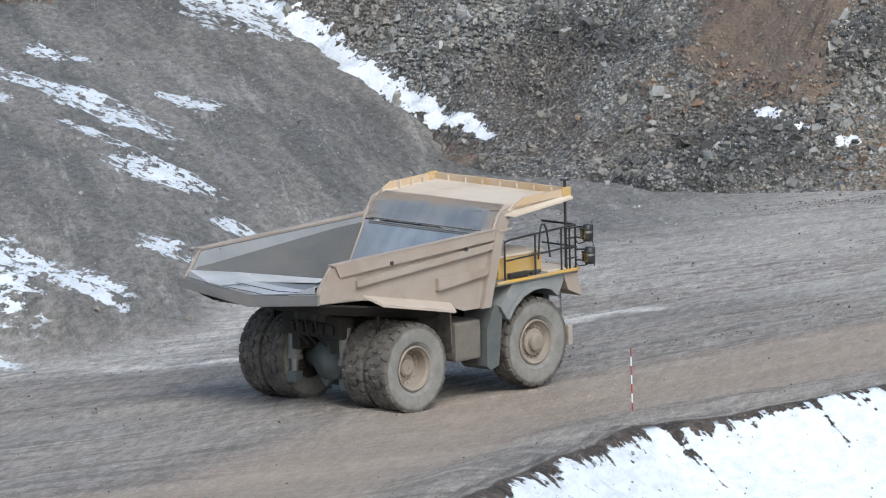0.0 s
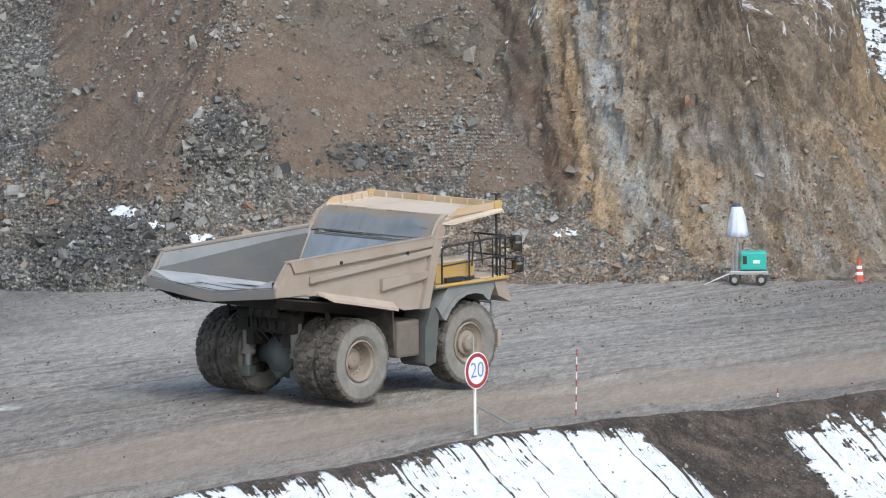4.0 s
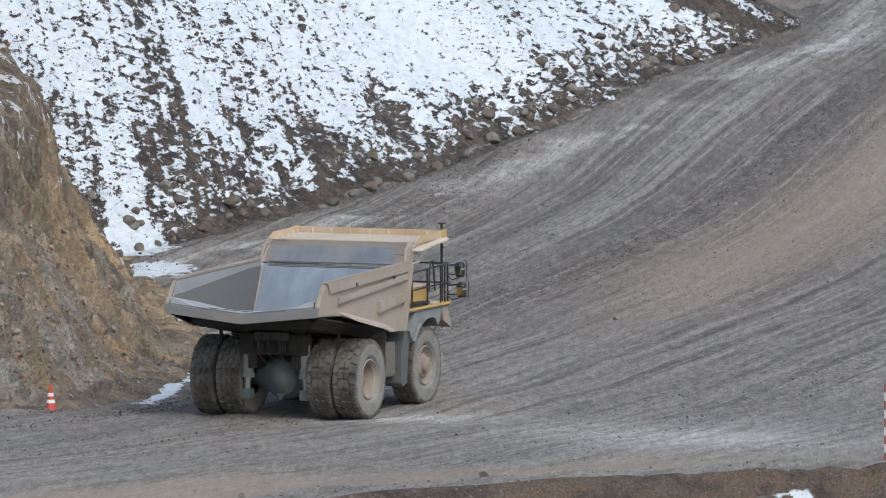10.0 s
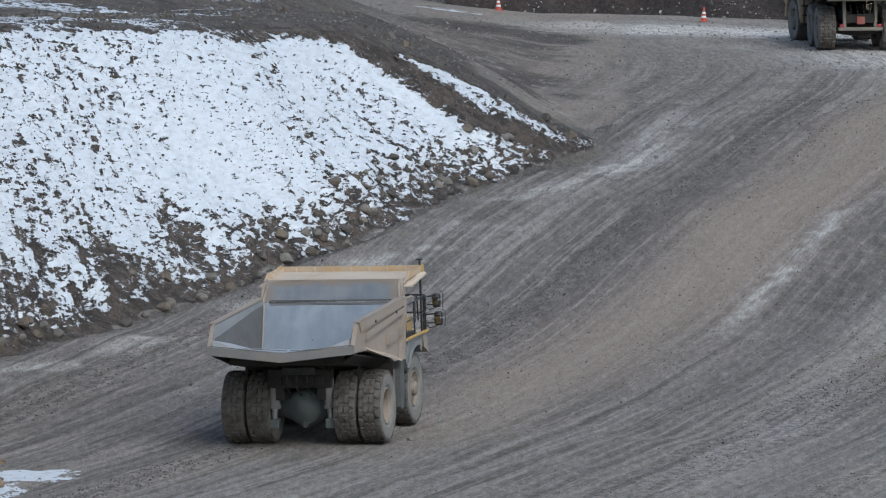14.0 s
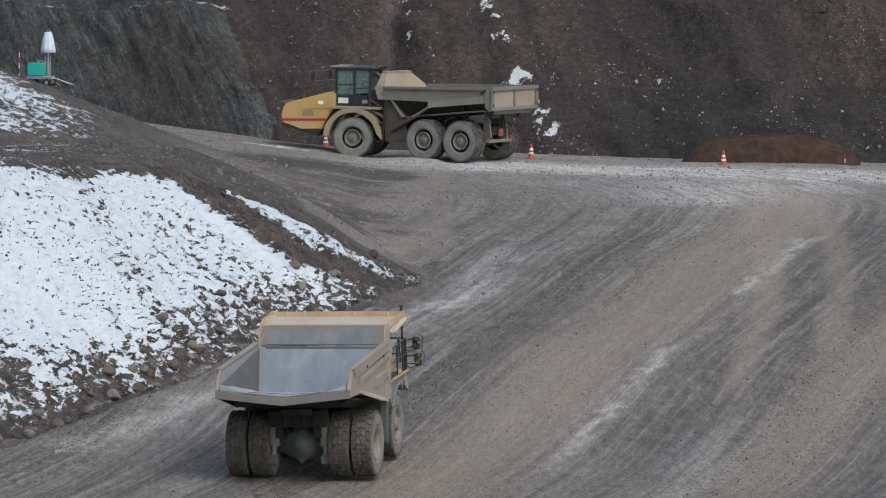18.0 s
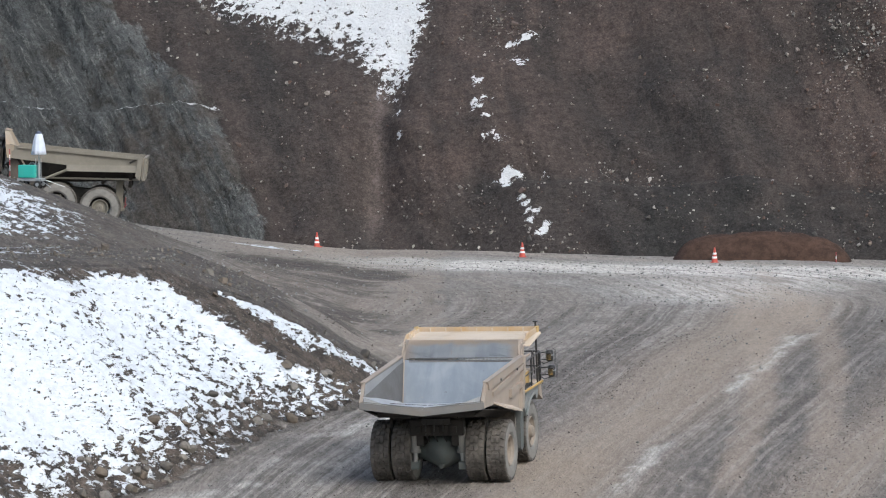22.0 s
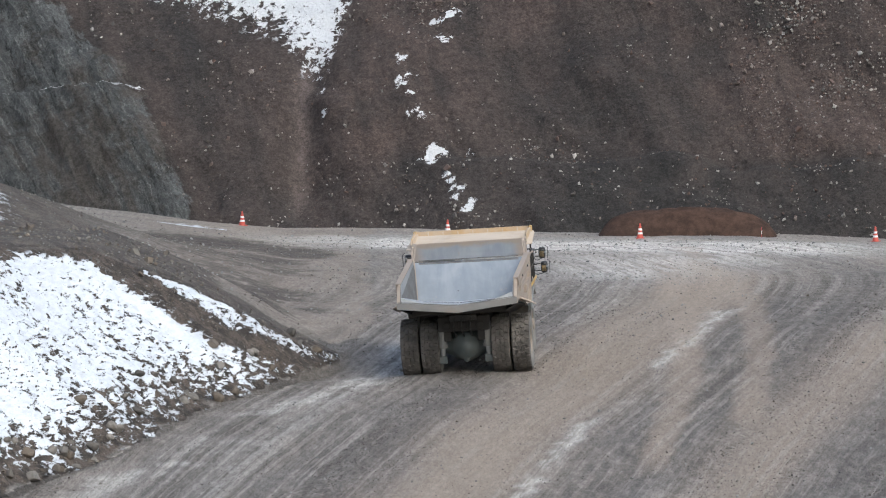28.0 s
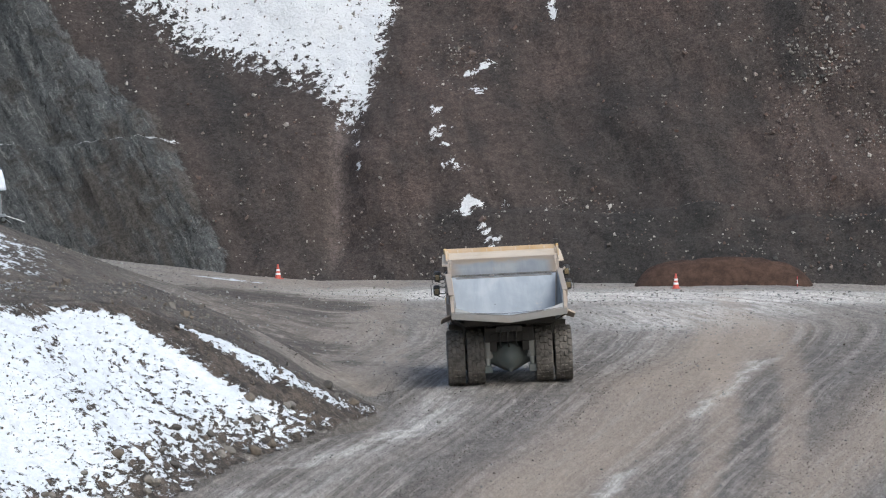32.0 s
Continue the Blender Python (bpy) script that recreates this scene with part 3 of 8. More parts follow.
MAT = {
    "ground": ground_material(),
    "rubble": rubble_material(),
    "cliff": cliff_material(),
    "far_wall": far_wall_material(),
    "stone": stone_material("loose_grey_stone", (0.108, 0.110, 0.109), (0.345, 0.347, 0.337), (0.215, 0.198, 0.172)),
    "boulder": stone_material("toe_boulder_stone", (0.075, 0.069, 0.063), (0.215, 0.20, 0.182), (0.135, 0.112, 0.09)),
    "dark_stone": stone_material("dark_wall_stone", (0.055, 0.052, 0.050), (0.40, 0.38, 0.35), (0.105, 0.070, 0.060)),
    "slate": stone_material("dark_blue_grey_rubble", (0.050, 0.053, 0.056), (0.150, 0.156, 0.160), (0.085, 0.082, 0.078)),
    "tan_stone": stone_material("tan_rusty_stone", (0.14, 0.105, 0.078), (0.36, 0.30, 0.24), (0.20, 0.125, 0.085)),
    "clod": stone_material("dark_road_clod", (0.055, 0.048, 0.043), (0.11, 0.098, 0.088), (0.075, 0.058, 0.046)),
    "body": dusty_paint("dusty_tan_body_paint", (0.262, 0.206, 0.166), (0.298, 0.262, 0.230), 0.55, 0.6),
    "canopy": dusty_paint("dusty_canopy_paint", (0.42, 0.325, 0.225), (0.47, 0.405, 0.335), 0.7, 0.6),
    "yellow": dusty_paint("machine_yellow_paint", (0.46, 0.285, 0.05), (0.38, 0.30, 0.20), 0.38, 0.45),
    "adt_yellow": dusty_paint("ochre_yellow_paint", (0.43, 0.265, 0.075), (0.36, 0.29, 0.21), 0.4, 0.5),
    "adt_fender": dusty_paint("dusty_ochre_arch_paint", (0.31, 0.225, 0.115), (0.215, 0.190, 0.160), 0.55, 0.65),
    "adt_vent": dusty_paint("shaded_ochre_vent", (0.25, 0.16, 0.06), (0.26, 0.21, 0.15), 0.4, 0.6),
    "adt_frame": dusty_paint("dusty_brown_frame", (0.045, 0.039, 0.034), (0.096, 0.084, 0.072), 0.5, 0.8),
    "headboard": dusty_paint("dusty_tan_headboard", (0.30, 0.215, 0.130), (0.285, 0.248, 0.205), 0.62, 0.75),
    "gate_panel": dusty_paint("rusty_dust_panel", (0.26, 0.205, 0.155), (0.30, 0.262, 0.222), 0.5, 0.8),
    "number_red": dusty_paint("faded_red_panel", (0.26, 0.060, 0.050), (0.24, 0.150, 0.125), 0.45, 0.7),
    "adt_body": dusty_paint("dusty_khaki_steel", (0.142, 0.131, 0.108), (0.195, 0.180, 0.154), 0.55, 0.7),
    # floor steel: coloured darker than the walls, which reflect more sky
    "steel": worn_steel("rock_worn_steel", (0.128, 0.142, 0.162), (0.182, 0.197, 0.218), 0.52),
    "lip": dusty_paint("scuffed_lip_steel", (0.200, 0.198, 0.196), (0.235, 0.212, 0.19), 0.35, 0.5, 0.3),
    "tyre": tyre_material("dusty_tyre_rubber", 1.05),
    "adt_tyre": tyre_material("dusty_wide_tyre_rubber", 0.92),
    # tail and wall steel: reflected sky is put into these lighter colours
    "bright_steel": worn_steel("sky_bright_polished_steel", (0.33, 0.345, 0.37), (0.46, 0.475, 0.50), 0.42),
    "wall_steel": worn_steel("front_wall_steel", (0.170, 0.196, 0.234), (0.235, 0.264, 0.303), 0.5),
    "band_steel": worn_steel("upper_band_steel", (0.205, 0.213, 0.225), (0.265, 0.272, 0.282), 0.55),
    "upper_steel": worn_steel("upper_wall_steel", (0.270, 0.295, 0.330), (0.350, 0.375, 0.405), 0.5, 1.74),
    "rim_paint": dusty_paint("faded_ochre_rim_paint", (0.43, 0.29, 0.14), (0.42, 0.34, 0.26), 0.6, 0.6),
    "rail_dust": dusty_paint("thick_pale_dust", (0.34, 0.275, 0.225), (0.39, 0.335, 0.285), 0.6, 0.8),
    "strut": dusty_paint("dusty_grey_strut", (0.175, 0.180, 0.178), (0.195, 0.184, 0.170), 0.5, 0.6),
    "tank": dusty_paint("dusty_brown_tank", (0.100, 0.090, 0.080), (0.160, 0.142, 0.124), 0.5, 0.7),
    "mudguard": dusty_paint("dark_blue_grey_mudguard", (0.068, 0.079, 0.083), (0.125, 0.121, 0.114), 0.36, 0.65, 0.0, 1.8),
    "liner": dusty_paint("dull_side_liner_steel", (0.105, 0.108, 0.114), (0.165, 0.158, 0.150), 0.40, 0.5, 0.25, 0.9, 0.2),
    "rim": dusty_paint("dusty_tan_rim", (0.175, 0.145, 0.118), (0.265, 0.230, 0.195), 0.5, 0.6),
    "fender": dusty_paint("dusty_blue_grey_fender", (0.155, 0.172, 0.180), (0.25, 0.242, 0.230), 0.40, 0.6, 0.0, 2.2),
    # mud colour taken near black: it also holds the shade under the trucks
    "frame": dusty_paint("shade_dark_muddy_chassis", (0.016, 0.015, 0.014), (0.046, 0.040, 0.036), 0.36, 0.75),
    "axle": dusty_paint("grey_axle_paint", (0.092, 0.114, 0.116), (0.120, 0.118, 0.110), 0.4, 0.55),
    "black": plain("black_paint", (0.018, 0.018, 0.019), 0.45, 0.0, 0.2),
    "chrome": plain("cylinder_rod_steel", (0.30, 0.31, 0.31), 0.4, 0.8, 0.15),
    "white": plain("white_paint", (0.66, 0.67, 0.67), 0.5, 0.0, 0.12),
    "red": plain("red_paint", (0.27, 0.022, 0.032), 0.5, 0.0, 0.12),
    "blue": plain("sign_blue", (0.07, 0.21, 0.53), 0.5, 0.0, 0.05),
    "navy": plain("dull_navy_cap", (0.045, 0.060, 0.115), 0.6, 0.0, 0.2),
    "zinc": plain("galvanised_steel", (0.40, 0.42, 0.43), 0.45, 0.7, 0.2),
    "teal": plain("teal_enclosure_paint", (0.035, 0.36, 0.31), 0.45, 0.0, 0.1),
    "cloth": plain("pale_balloon_cloth", (0.55, 0.60, 0.70), 0.8, 0.0, 0.2),
    "cone": plain("cone_red_rubber", (0.42, 0.065, 0.045), 0.6, 0.0, 0.15),
    "glass": glass_material("tinted_cab_glass", (0.35, 0.47, 0.48)),
    # tan of the reflected road is put into the mirror's own colour
    "mirror": plain("road_tan_mirror_glass", (0.42, 0.36, 0.24), 0.12, 0.95, 0.1),
    "snow": plain("packed_snow", (0.575, 0.605, 0.645), 0.6, 0.0, 0.06),
}

# ---- shape of the pit ----
def smooth(a, b, x):
    t = np.clip((x - a) / (b - a), 0, 1)
    return t * t * (3 - 2 * t)


def grain(shape, rng, px, py, size, octaves=4, gain=0.5):
    """Value noise over the plan, in metres; about -1 to 1."""
    total, amp = np.zeros_like(px), 1.0
    for o in range(octaves):
        x, y = px / size + 17.3 * o, py / size - 9.1 * o
        ix, iy = np.floor(x).astype(int), np.floor(y).astype(int)
        fx, fy = x - ix, y - iy
        fx, fy = fx * fx * (3 - 2 * fx), fy * fy * (3 - 2 * fy)
        h = lambda a, b: rng[((a % 97) * 89 + (b % 89) + o * 131) % rng.size]
        v = h(ix, iy) * (1 - fx) * (1 - fy) + h(ix + 1, iy) * fx * (1 - fy) + h(ix, iy + 1) * (1 - fx) * fy + h(ix + 1, iy + 1) * fx * fy
        total += amp * v
        amp *= gain
        size *= 0.5
    return total


RNG = np.random.RandomState(5).uniform(-1, 1, 97 * 89 + 999)


def fbm(px, py, size, octaves=4, gain=0.5):
    return grain(None, RNG, px, py, size, octaves, gain)


def along(px, py, pts):
    """Distance of plan points from a line, the place along it, and the side (positive: left of its run)."""
    best = np.full(px.shape, 1e9)
    arc, side, run = np.zeros(px.shape), np.ones(px.shape), 0.0
    for (ax, ay), (bx, by) in zip(pts[:-1], pts[1:]):
        dx, dy = bx - ax, by - ay
        length = math.hypot(dx, dy)
        t = np.clip(((px - ax) * dx + (py - ay) * dy) / length**2, 0, 1)
        qx, qy = px - ax - t * dx, py - ay - t * dy
        d = np.hypot(qx, qy)
        near = d < best
        best = np.where(near, d, best)
        arc = np.where(near, run + t * length, arc)
        side = np.where(near, np.sign(dx * qy - dy * qx), side)
        run += length
    return best, arc, side


ROAD_Y = np.arange(60, 620, 1.0)
ROAD_Z = np.interp(ROAD_Y, [60, 175, 200, 215, 235, 250, 265, 283, 297, 307, 315, 325, 335, 345, 360, 400, 620],
                   [-24, -24, -23.8, -24.0, -24.5, -24.45, -24.1, -23.3, -22.4, -21.6, -21.0, -20.3, -19.8, -19.5, -19.3, -19.0, -19.0])
ROAD_Z = ROAD_Z + np.interp(ROAD_Y, [165, 176, 190, 204, 215, 222, 228, 236, 243, 250, 262, 290, 298, 307, 315, 322, 327, 335, 345, 360], [0.1, 0.1, 0.12, 0.11, 0.04, -0.13, -0.19, -0.15, -0.04, 0, -0.04, -0.07, -0.08, 0.11, 0.19, 0.20, 0.33, 0.33, 0.15, 0.0])
ROAD_Z = np.convolve(np.pad(ROAD_Z, 6, "edge"), np.ones(13) / 13, "valid")
NEAR_EDGE = [(-70, 110), (-37.2, 160), (-35.3, 173), (-30, 181.2), (-25.9, 188.4), (-21, 194.6), (-15, 201.8), (-9.5, 208.4), (-3, 213.6), (1.6, 215.8), (12, 220), (60, 236)]
BANK_TOE = [(-80, 150), (-58, 173), (-51.4, 179.5), (-49, 182), (-47.8, 188), (-49.4, 205), (-50.5, 226), (-52, 245)]
SNOW_TOE = [(-34, 262), (-22.5, 268), (-20.4, 272), (-18, 277), (-14.3, 286), (-10, 298), (-7.2, 304), (-4.9, 313), (-2.0, 320), (0.0, 325), (0.4, 330), (1.4, 340), (2.0, 360), (2, 440)]
LINE = [(-75, 130), (-42, 175.6), (-26.6, 204), (-15, 224), (-9, 241), (-3.6, 260), (2.3, 284.5), (5.2, 303.3), (9.2, 320), (10.8, 328), (13.4, 345), (15.2, 362), (15.6, 375), (13.4, 388), (6, 396.5), (-10, 402.5), (-30, 406), (-80, 411)]
SMEARS = [[(10.5, 296), (12.8, 319), (13.3, 331), (14.1, 374)], [(14.2, 305), (15.8, 325), (16.5, 349), (15.8, 395)]]
PALE_STRIP = [(-49, 180.5), (-45, 184.6), (-40.6, 189.4), (-38.5, 192.5)]
LINE = np.array(LINE, float)
_run = np.concatenate([[0], np.cumsum(np.hypot(*np.diff(LINE, axis=0).T))])
_s = np.arange(0, _run[-1], 2.0)
_k = np.hanning(13)[1:-1] / np.hanning(13).sum()
LINE = np.stack([np.convolve(np.pad(np.interp(_s, _run, LINE[:, c]), 5, "reflect", reflect_type="odd"), _k, "valid") for c in (0, 1)], -1)


def lay(px, py):
    """Height of the ground, with the covers on it, over plan points."""
    z = np.interp(py, ROAD_Y, ROAD_Z)
    ld, la, ls = along(px, py, LINE)
    lv = ld * ls
    near_d, near_a, near_s = along(px, py, NEAR_EDGE)
    below = np.where(near_s < 0, near_d, 0)
    bank_d, bank_a, bank_s = along(px, py, BANK_TOE)
    bank = np.where(bank_s > 0, bank_d, 0)
    toe_d, toe_a, toe_s = along(px, py, SNOW_TOE)
    up = np.where((toe_s > 0) & (py > 255), toe_d, 0)
    z = z - 0.026 * np.clip(px - 3, 0, 40) * smooth(362, 385, py)
    # road: ruts along the way, a slight hump beside the edge
    fall = 0.042 * np.clip(px - 5, -6, 6) * np.exp(-((py - 327) / 13) ** 2)
    road = z + fall + 0.10 * fbm(px, py, 9, 4) + 0.035 * smooth(372, 350, py) * fbm(ls * ld * 1.0, la * 0.06, 0.9, 3) + 0.02 * fbm(px, py, 0.7, 3)
    road = road - 0.22 * smooth(8.5, 2.0, np.where(near_s < 0, 0, near_d)) * smooth(226, 216, py) + 0.15 * np.exp(-((near_d - 0.8) / 0.9) ** 2) * (1 + 0.5 * fbm(px, py, 2.5, 3))
    # the side that falls away below the road
    road = road - np.minimum(below * 0.62, 22) * smooth(0, 1.2, below) + smooth(0.3, 2, below) * (0.16 * fbm(px, py, 3.2, 4) + 0.12 * fbm(near_a, near_d * 0.12, 0.8, 3))
    cut = smooth(-9, -2, px) * smooth(0, 1.0, below) * smooth(9, 4, below)
    road = road + cut * (0.75 * fbm(px, py, 2.2, 5, 0.6) + 0.3)
    # gravel bank
    road = road + np.minimum(bank * 0.40, 14) * smooth(0, 3, bank) + smooth(0.5, 3, bank) * (0.15 * fbm(px, py, 4, 4) + 0.06 * fbm(px, py, 0.8, 3))
    # plateau climbing to the west, a windrow along its brink, and the snow-covered slope under it
    west = np.maximum(0, -px - 2)
    rise = west * 0.155 + smooth(362, 392, py) * (np.interp(px, [-60, -20, -12, -9, -7, -4, -2], [6.9, 2.30, 1.24, 0.88, 0.62, 0.24, 0]) - west * 0.155)
    upland = -19.35 + 0.2 * np.interp(py, [300, 345, 400], [0, 0.4, 1.7]) + rise + 0.12 * fbm(px, py, 5, 5)
    upland = upland + np.interp(px, [-40, -17, -9, -4, 0.0, 2], [2.5, 2.7, 3.0, 1.35, 0, 0]) * smooth(30, 7, toe_d) * smooth(352, 335, py)
    upland = upland + 3.4 * np.exp(-((px + 20) / 10.8) ** 2 - ((py - 366) / 14) ** 2)
    upland = upland - 0.45 * smooth(-4, 1, px) * smooth(322, 331, py) * smooth(356, 342, py)
    slope = z + toe_d * 0.80 * smooth(-0.5, 2.0, toe_d) + 0.16 * fbm(px, py, 2.8, 4) + 0.10 * fbm(toe_a, toe_d * 0.12, 1.1, 3)
    slope = slope + 0.25 * np.exp(-((toe_d - 1.2) / 1.0) ** 2) * (1 + fbm(px, py, 1.2, 3))
    hill = np.where(upland < slope, upland, slope)
    hill = hill - 0.2 * np.exp(-((upland - slope) / 0.5) ** 2)
    west_side = (toe_s > 0) & (py > 255)
    out = np.where(west_side & (hill > road), hill, road)
    # far lip of the plateau
    out = out - smooth(409 - 0.12 * px, 419 - 0.12 * px, py) * 5.0
    # covers
    depth = upland - slope
    brow = west_side & (depth > 0)
    left = smooth(-12, -18, px)
    belt = np.interp(px, [-26, -19, -14, -8, -4, -1, 0.5], [4.5, 3.4, 1.5, 0.7, 0.4, 0.1, 0.0])
    n1, n2 = fbm(px, py, 3.5, 4), fbm(px, py, 1.2, 4)
    run_u = toe_a - 1.5 * smooth(-8, -14, px) * toe_d
    strips = smooth(0.0, 0.75, fbm(run_u + 0.25 * toe_d, toe_d * 0.22, 4.2, 4))
    snow = np.where(brow, (1.06 - 0.36 * strips) * smooth(-1.3, 2.2, toe_d - 0.8 * belt + np.interp(px, [-6, 0], [0.9, 0.2]) * (0.6 * n1 + 0.8 * n2)) * smooth(-0.12, 0.08, depth + 0.15 * n2) * smooth(331, 327, py), 0)
    band = np.exp(-((depth - np.interp(px, [-9.5, -7, -4, -1], [0.1, 0.75, 1.25, 0.85]) - np.interp(px, [-6, -1], [0.25, 0.1]) * n1) / np.interp(px, [-6, -1], [0.42, 0.27])) ** 4) * smooth(309, 313, py)
    snow = snow * (1 - 0.92 * np.clip(band, 0, 1)) - 0.24 * left * snow
    snow = np.maximum(snow, np.where(brow, 0.30 * smooth(0.2, 1.0, toe_d + 0.4 * n2) * smooth(-8, -14, px), 0))
    snow = snow - np.where(brow, 0.20 * smooth(0.1, 0.7, fbm(run_u, toe_d * 0.3, 2.4, 4)) * smooth(8.5, 3.0, toe_d) * smooth(-9, -14, px), 0)
    snow = snow + np.where(west_side & (toe_d < belt + 0.5), 0.40 * smooth(0.15, 0.5, fbm(px, py, 2.4, 4)) * smooth(0.3, 1.0, toe_d) * smooth(-3, -9, px), 0)
    snow = snow + 0.50 * smooth(1.3, 0.4, np.hypot((px + 18.2) / 2.4, (py - 363) / 4.0) + 0.3 * n2) + 0.6 * smooth(1.3, 0.5, np.hypot((px + 15.6) / 1.0, (py - 329.8) / 1.2))
    # thin snow behind the brow and on the hump further back
    back = west_side & (depth <= 0)
    snow = snow + np.where(back, 0.55 * smooth(0.10, 0.5, fbm(px * 0.4, py, 5.0, 4)) * smooth(-11, -17, px) * smooth(395, 375, py), 0)
    snow = snow + 0.95 * smooth(0.0, 0.35, fbm(px * 0.5, py * 1.5, 3.0, 3)) * smooth(-4.5, -5.5, px) * smooth(-9.5, -8, px) * np.exp(-((py - 401) / 1.6) ** 2)
    edge = below + 0.14 * fbm(px, py, 1.6, 4)
    fields = smooth(96.9, 94.6, near_a - 0.5 * below) + smooth(100.2, 101.6, near_a) * smooth(112.2, 110.5, near_a)
    fields = fields + smooth(1.5, 0.7, np.hypot((near_a - 114.9) / 0.8, (below - 2.2) / 1.3)) + smooth(1.2, 0.5, np.hypot((near_a - 119.5) / 0.5, (below - 2.6) / 1.4))
    fields = fields + smooth(1.3, 0.5, np.hypot((near_a - 127.4) / 1.0, (below - 1.3) / 0.6)) + smooth(1.3, 0.5, np.hypot((near_a - 129.2) / 1.0, (below - 2.9) / 0.9))
    near_snow = 1.12 * smooth(0.25, 1.0, edge - 0.5 * smooth(90, 100, near_a)) * fields
    snow = snow + near_snow * np.where(below > 0, 1, 0)
    for cx, cy, rx, ry in ((-53.1, 184.4, 1.8, 3.0), (-51.2, 187.2, 1.0, 1.4), (-58.4, 214, 2.6, 2.6), (-54.4, 207, 1.3, 2.4), (-51.3, 194.8, 0.6, 2.0), (-51.8, 204.4, 0.5, 1.3), (-59.3, 208.5, 0.5, 1.4),
                           (-56.7, 208.6, 0.8, 1.0), (-52.0, 180, 0.7, 0.7), (-61.5, 246, 2.2, 5.0), (-61, 221, 0.7, 3), (-57.2, 222.5, 0.8, 1.6)):
        snow = snow + np.where(bank > 0, 0.66 * smooth(1.35, 0.45, np.hypot((px - cx) / rx, (py - cy) / ry) + 0.35 * n2), 0)
    for cx, cy, rx, ry in ((-17.2, 242.6, 1.3, 2.8), (-16.0, 246.4, 1.4, 1.6), (-17.5, 237.0, 0.6, 3.2), (-19.6, 267.5, 1.1, 1.6), (-20.6, 272.5, 1.2, 1.8)):
        snow = snow + 1.1 * smooth(1.25, 0.5, np.hypot((px - cx) / rx, (py - cy) / ry) + 0.3 * n2)
    dirt = np.where(west_side, 1.0 - np.where(depth <= 0, smooth(318, 340, py) * (0.10 + 0.30 * smooth(-9, -3, px)), 0), 0) * smooth(-0.8, 0.6, toe_d + 0.5 * n2) * np.maximum(smooth(331, 325, py), smooth(-2, -6, px)) + smooth(0.0, 0.8, below) + 0.35 * np.exp(-((near_d - 0.6) / 0.6) ** 2)
    dirt = np.where((py > 335) & (west_side | (px < 3)), (0.60 + 0.16 * fbm(px * 0.5, py * 0.3, 3.0, 4) + 0.3 * smooth(-9, -15, px)) * smooth(3.5, -3.5, px + 1.5 * n1) * smooth(404, 388, py), np.where(py > 345, 0, dirt))
    earth = smooth(98, 112, near_a) * np.where(below > 0, 1, 0)
    gravel = smooth(0.0, 2.0, bank) + 0.9 * smooth(-38, -45, px) * smooth(194, 215, py)
    gravel = gravel + np.where(west_side & (depth <= 0), 0.25, 0)
    tan = 1.1 * np.exp(-((near_d - np.interp(px, [-20, -8], [3.9, 2.7]) + 0.4 * n1) / np.interp(px, [-20, -8], [2.3, 1.5])) ** 4) * np.where(near_s > 0, 1, 0) * smooth(6, -6, px) + 0.9 * np.exp(-((lv + 0.8 * fbm(la * 0.05, la * 0, 1, 2)) / 2.3) ** 2) * smooth(245, 275, py) * smooth(392, 372, py) + 0.8 * np.exp(-((lv + 9.5) / 1.5) ** 2) * smooth(265, 282, py) * smooth(345, 325, py)
    tan = tan + np.where(west_side & (depth < -0.3), 0.45 * smooth(318, 340, py) * smooth(-12, -5, px), 0)
    for line in SMEARS:
        sd, sa, ss = along(px, py, line)
        tan = tan + 0.55 * np.exp(-((sd + 0.15 * n2) / 0.55) ** 4) * smooth(0, 6, sa)
    pale = 0.85 * np.exp(-((lv + 2.4 + 0.25 * n2) / 0.30) ** 2) * smooth(276, 292, py) * smooth(352, 342, py) * smooth(-0.1, 0.3, fbm(la * 0.1, la * 0, 1, 3)) + 0.55 * np.exp(-((toe_d - 2.2 + 0.5 * n2) / 0.9) ** 2) * smooth(-0.5, 0.2, n1) * np.where(toe_s < 0, 1, 0) * smooth(248, 262, py) * smooth(350, 325, py) + 0.25 * np.exp(-((lv - 8.2) / 0.5) ** 2) * smooth(262, 280, py) * smooth(330, 318, py)
    pale = pale + 0.75 * np.exp(-((py - 389) / 10) ** 2) * smooth(3, 9, px) * smooth(23, 16, px) * smooth(-0.5, 0.3, fbm(px, py * 0.4, 3, 4))
    pale = pale + 1.6 * np.exp(-((py - 396.0 + 0.13 * px) / 4.6) ** 2) * smooth(-7, 3, px) * smooth(28, 18, px) + 0.8 * np.exp(-((px - 13) / 4.0) ** 2 - ((py - 376) / 12) ** 2)
    pale = pale + 0.9 * np.exp(-(((px + 10.4) / 2.6) ** 2 + ((py - 229.5) / 1.6) ** 2)) + 0.7 * np.exp(-(((px + 3) / 4.0) ** 2 + ((py - 224) / 4.0) ** 2)) + 0.55 * np.exp(-((bank_d - 0.3) / 1.3) ** 2) * smooth(212, 192, py)
    pale = pale + 0.25 * np.exp(-((px - 6.5 - 0.16 * (py - 265)) / 1.4) ** 2) * smooth(236, 250, py) * smooth(300, 285, py)
    strip_d, strip_a, strip_s = along(px, py, PALE_STRIP)
    pale = pale + 0.95 * np.exp(-((strip_d + 0.25 * n2) / 0.55) ** 2) * smooth(-0.6, 0.1, fbm(px, py, 1.6, 3)) + 0.5 * np.exp(-((px + 46) / 2.0) ** 2 - ((py - 194) / 5.0) ** 2) * smooth(-0.3, 0.3, n1)
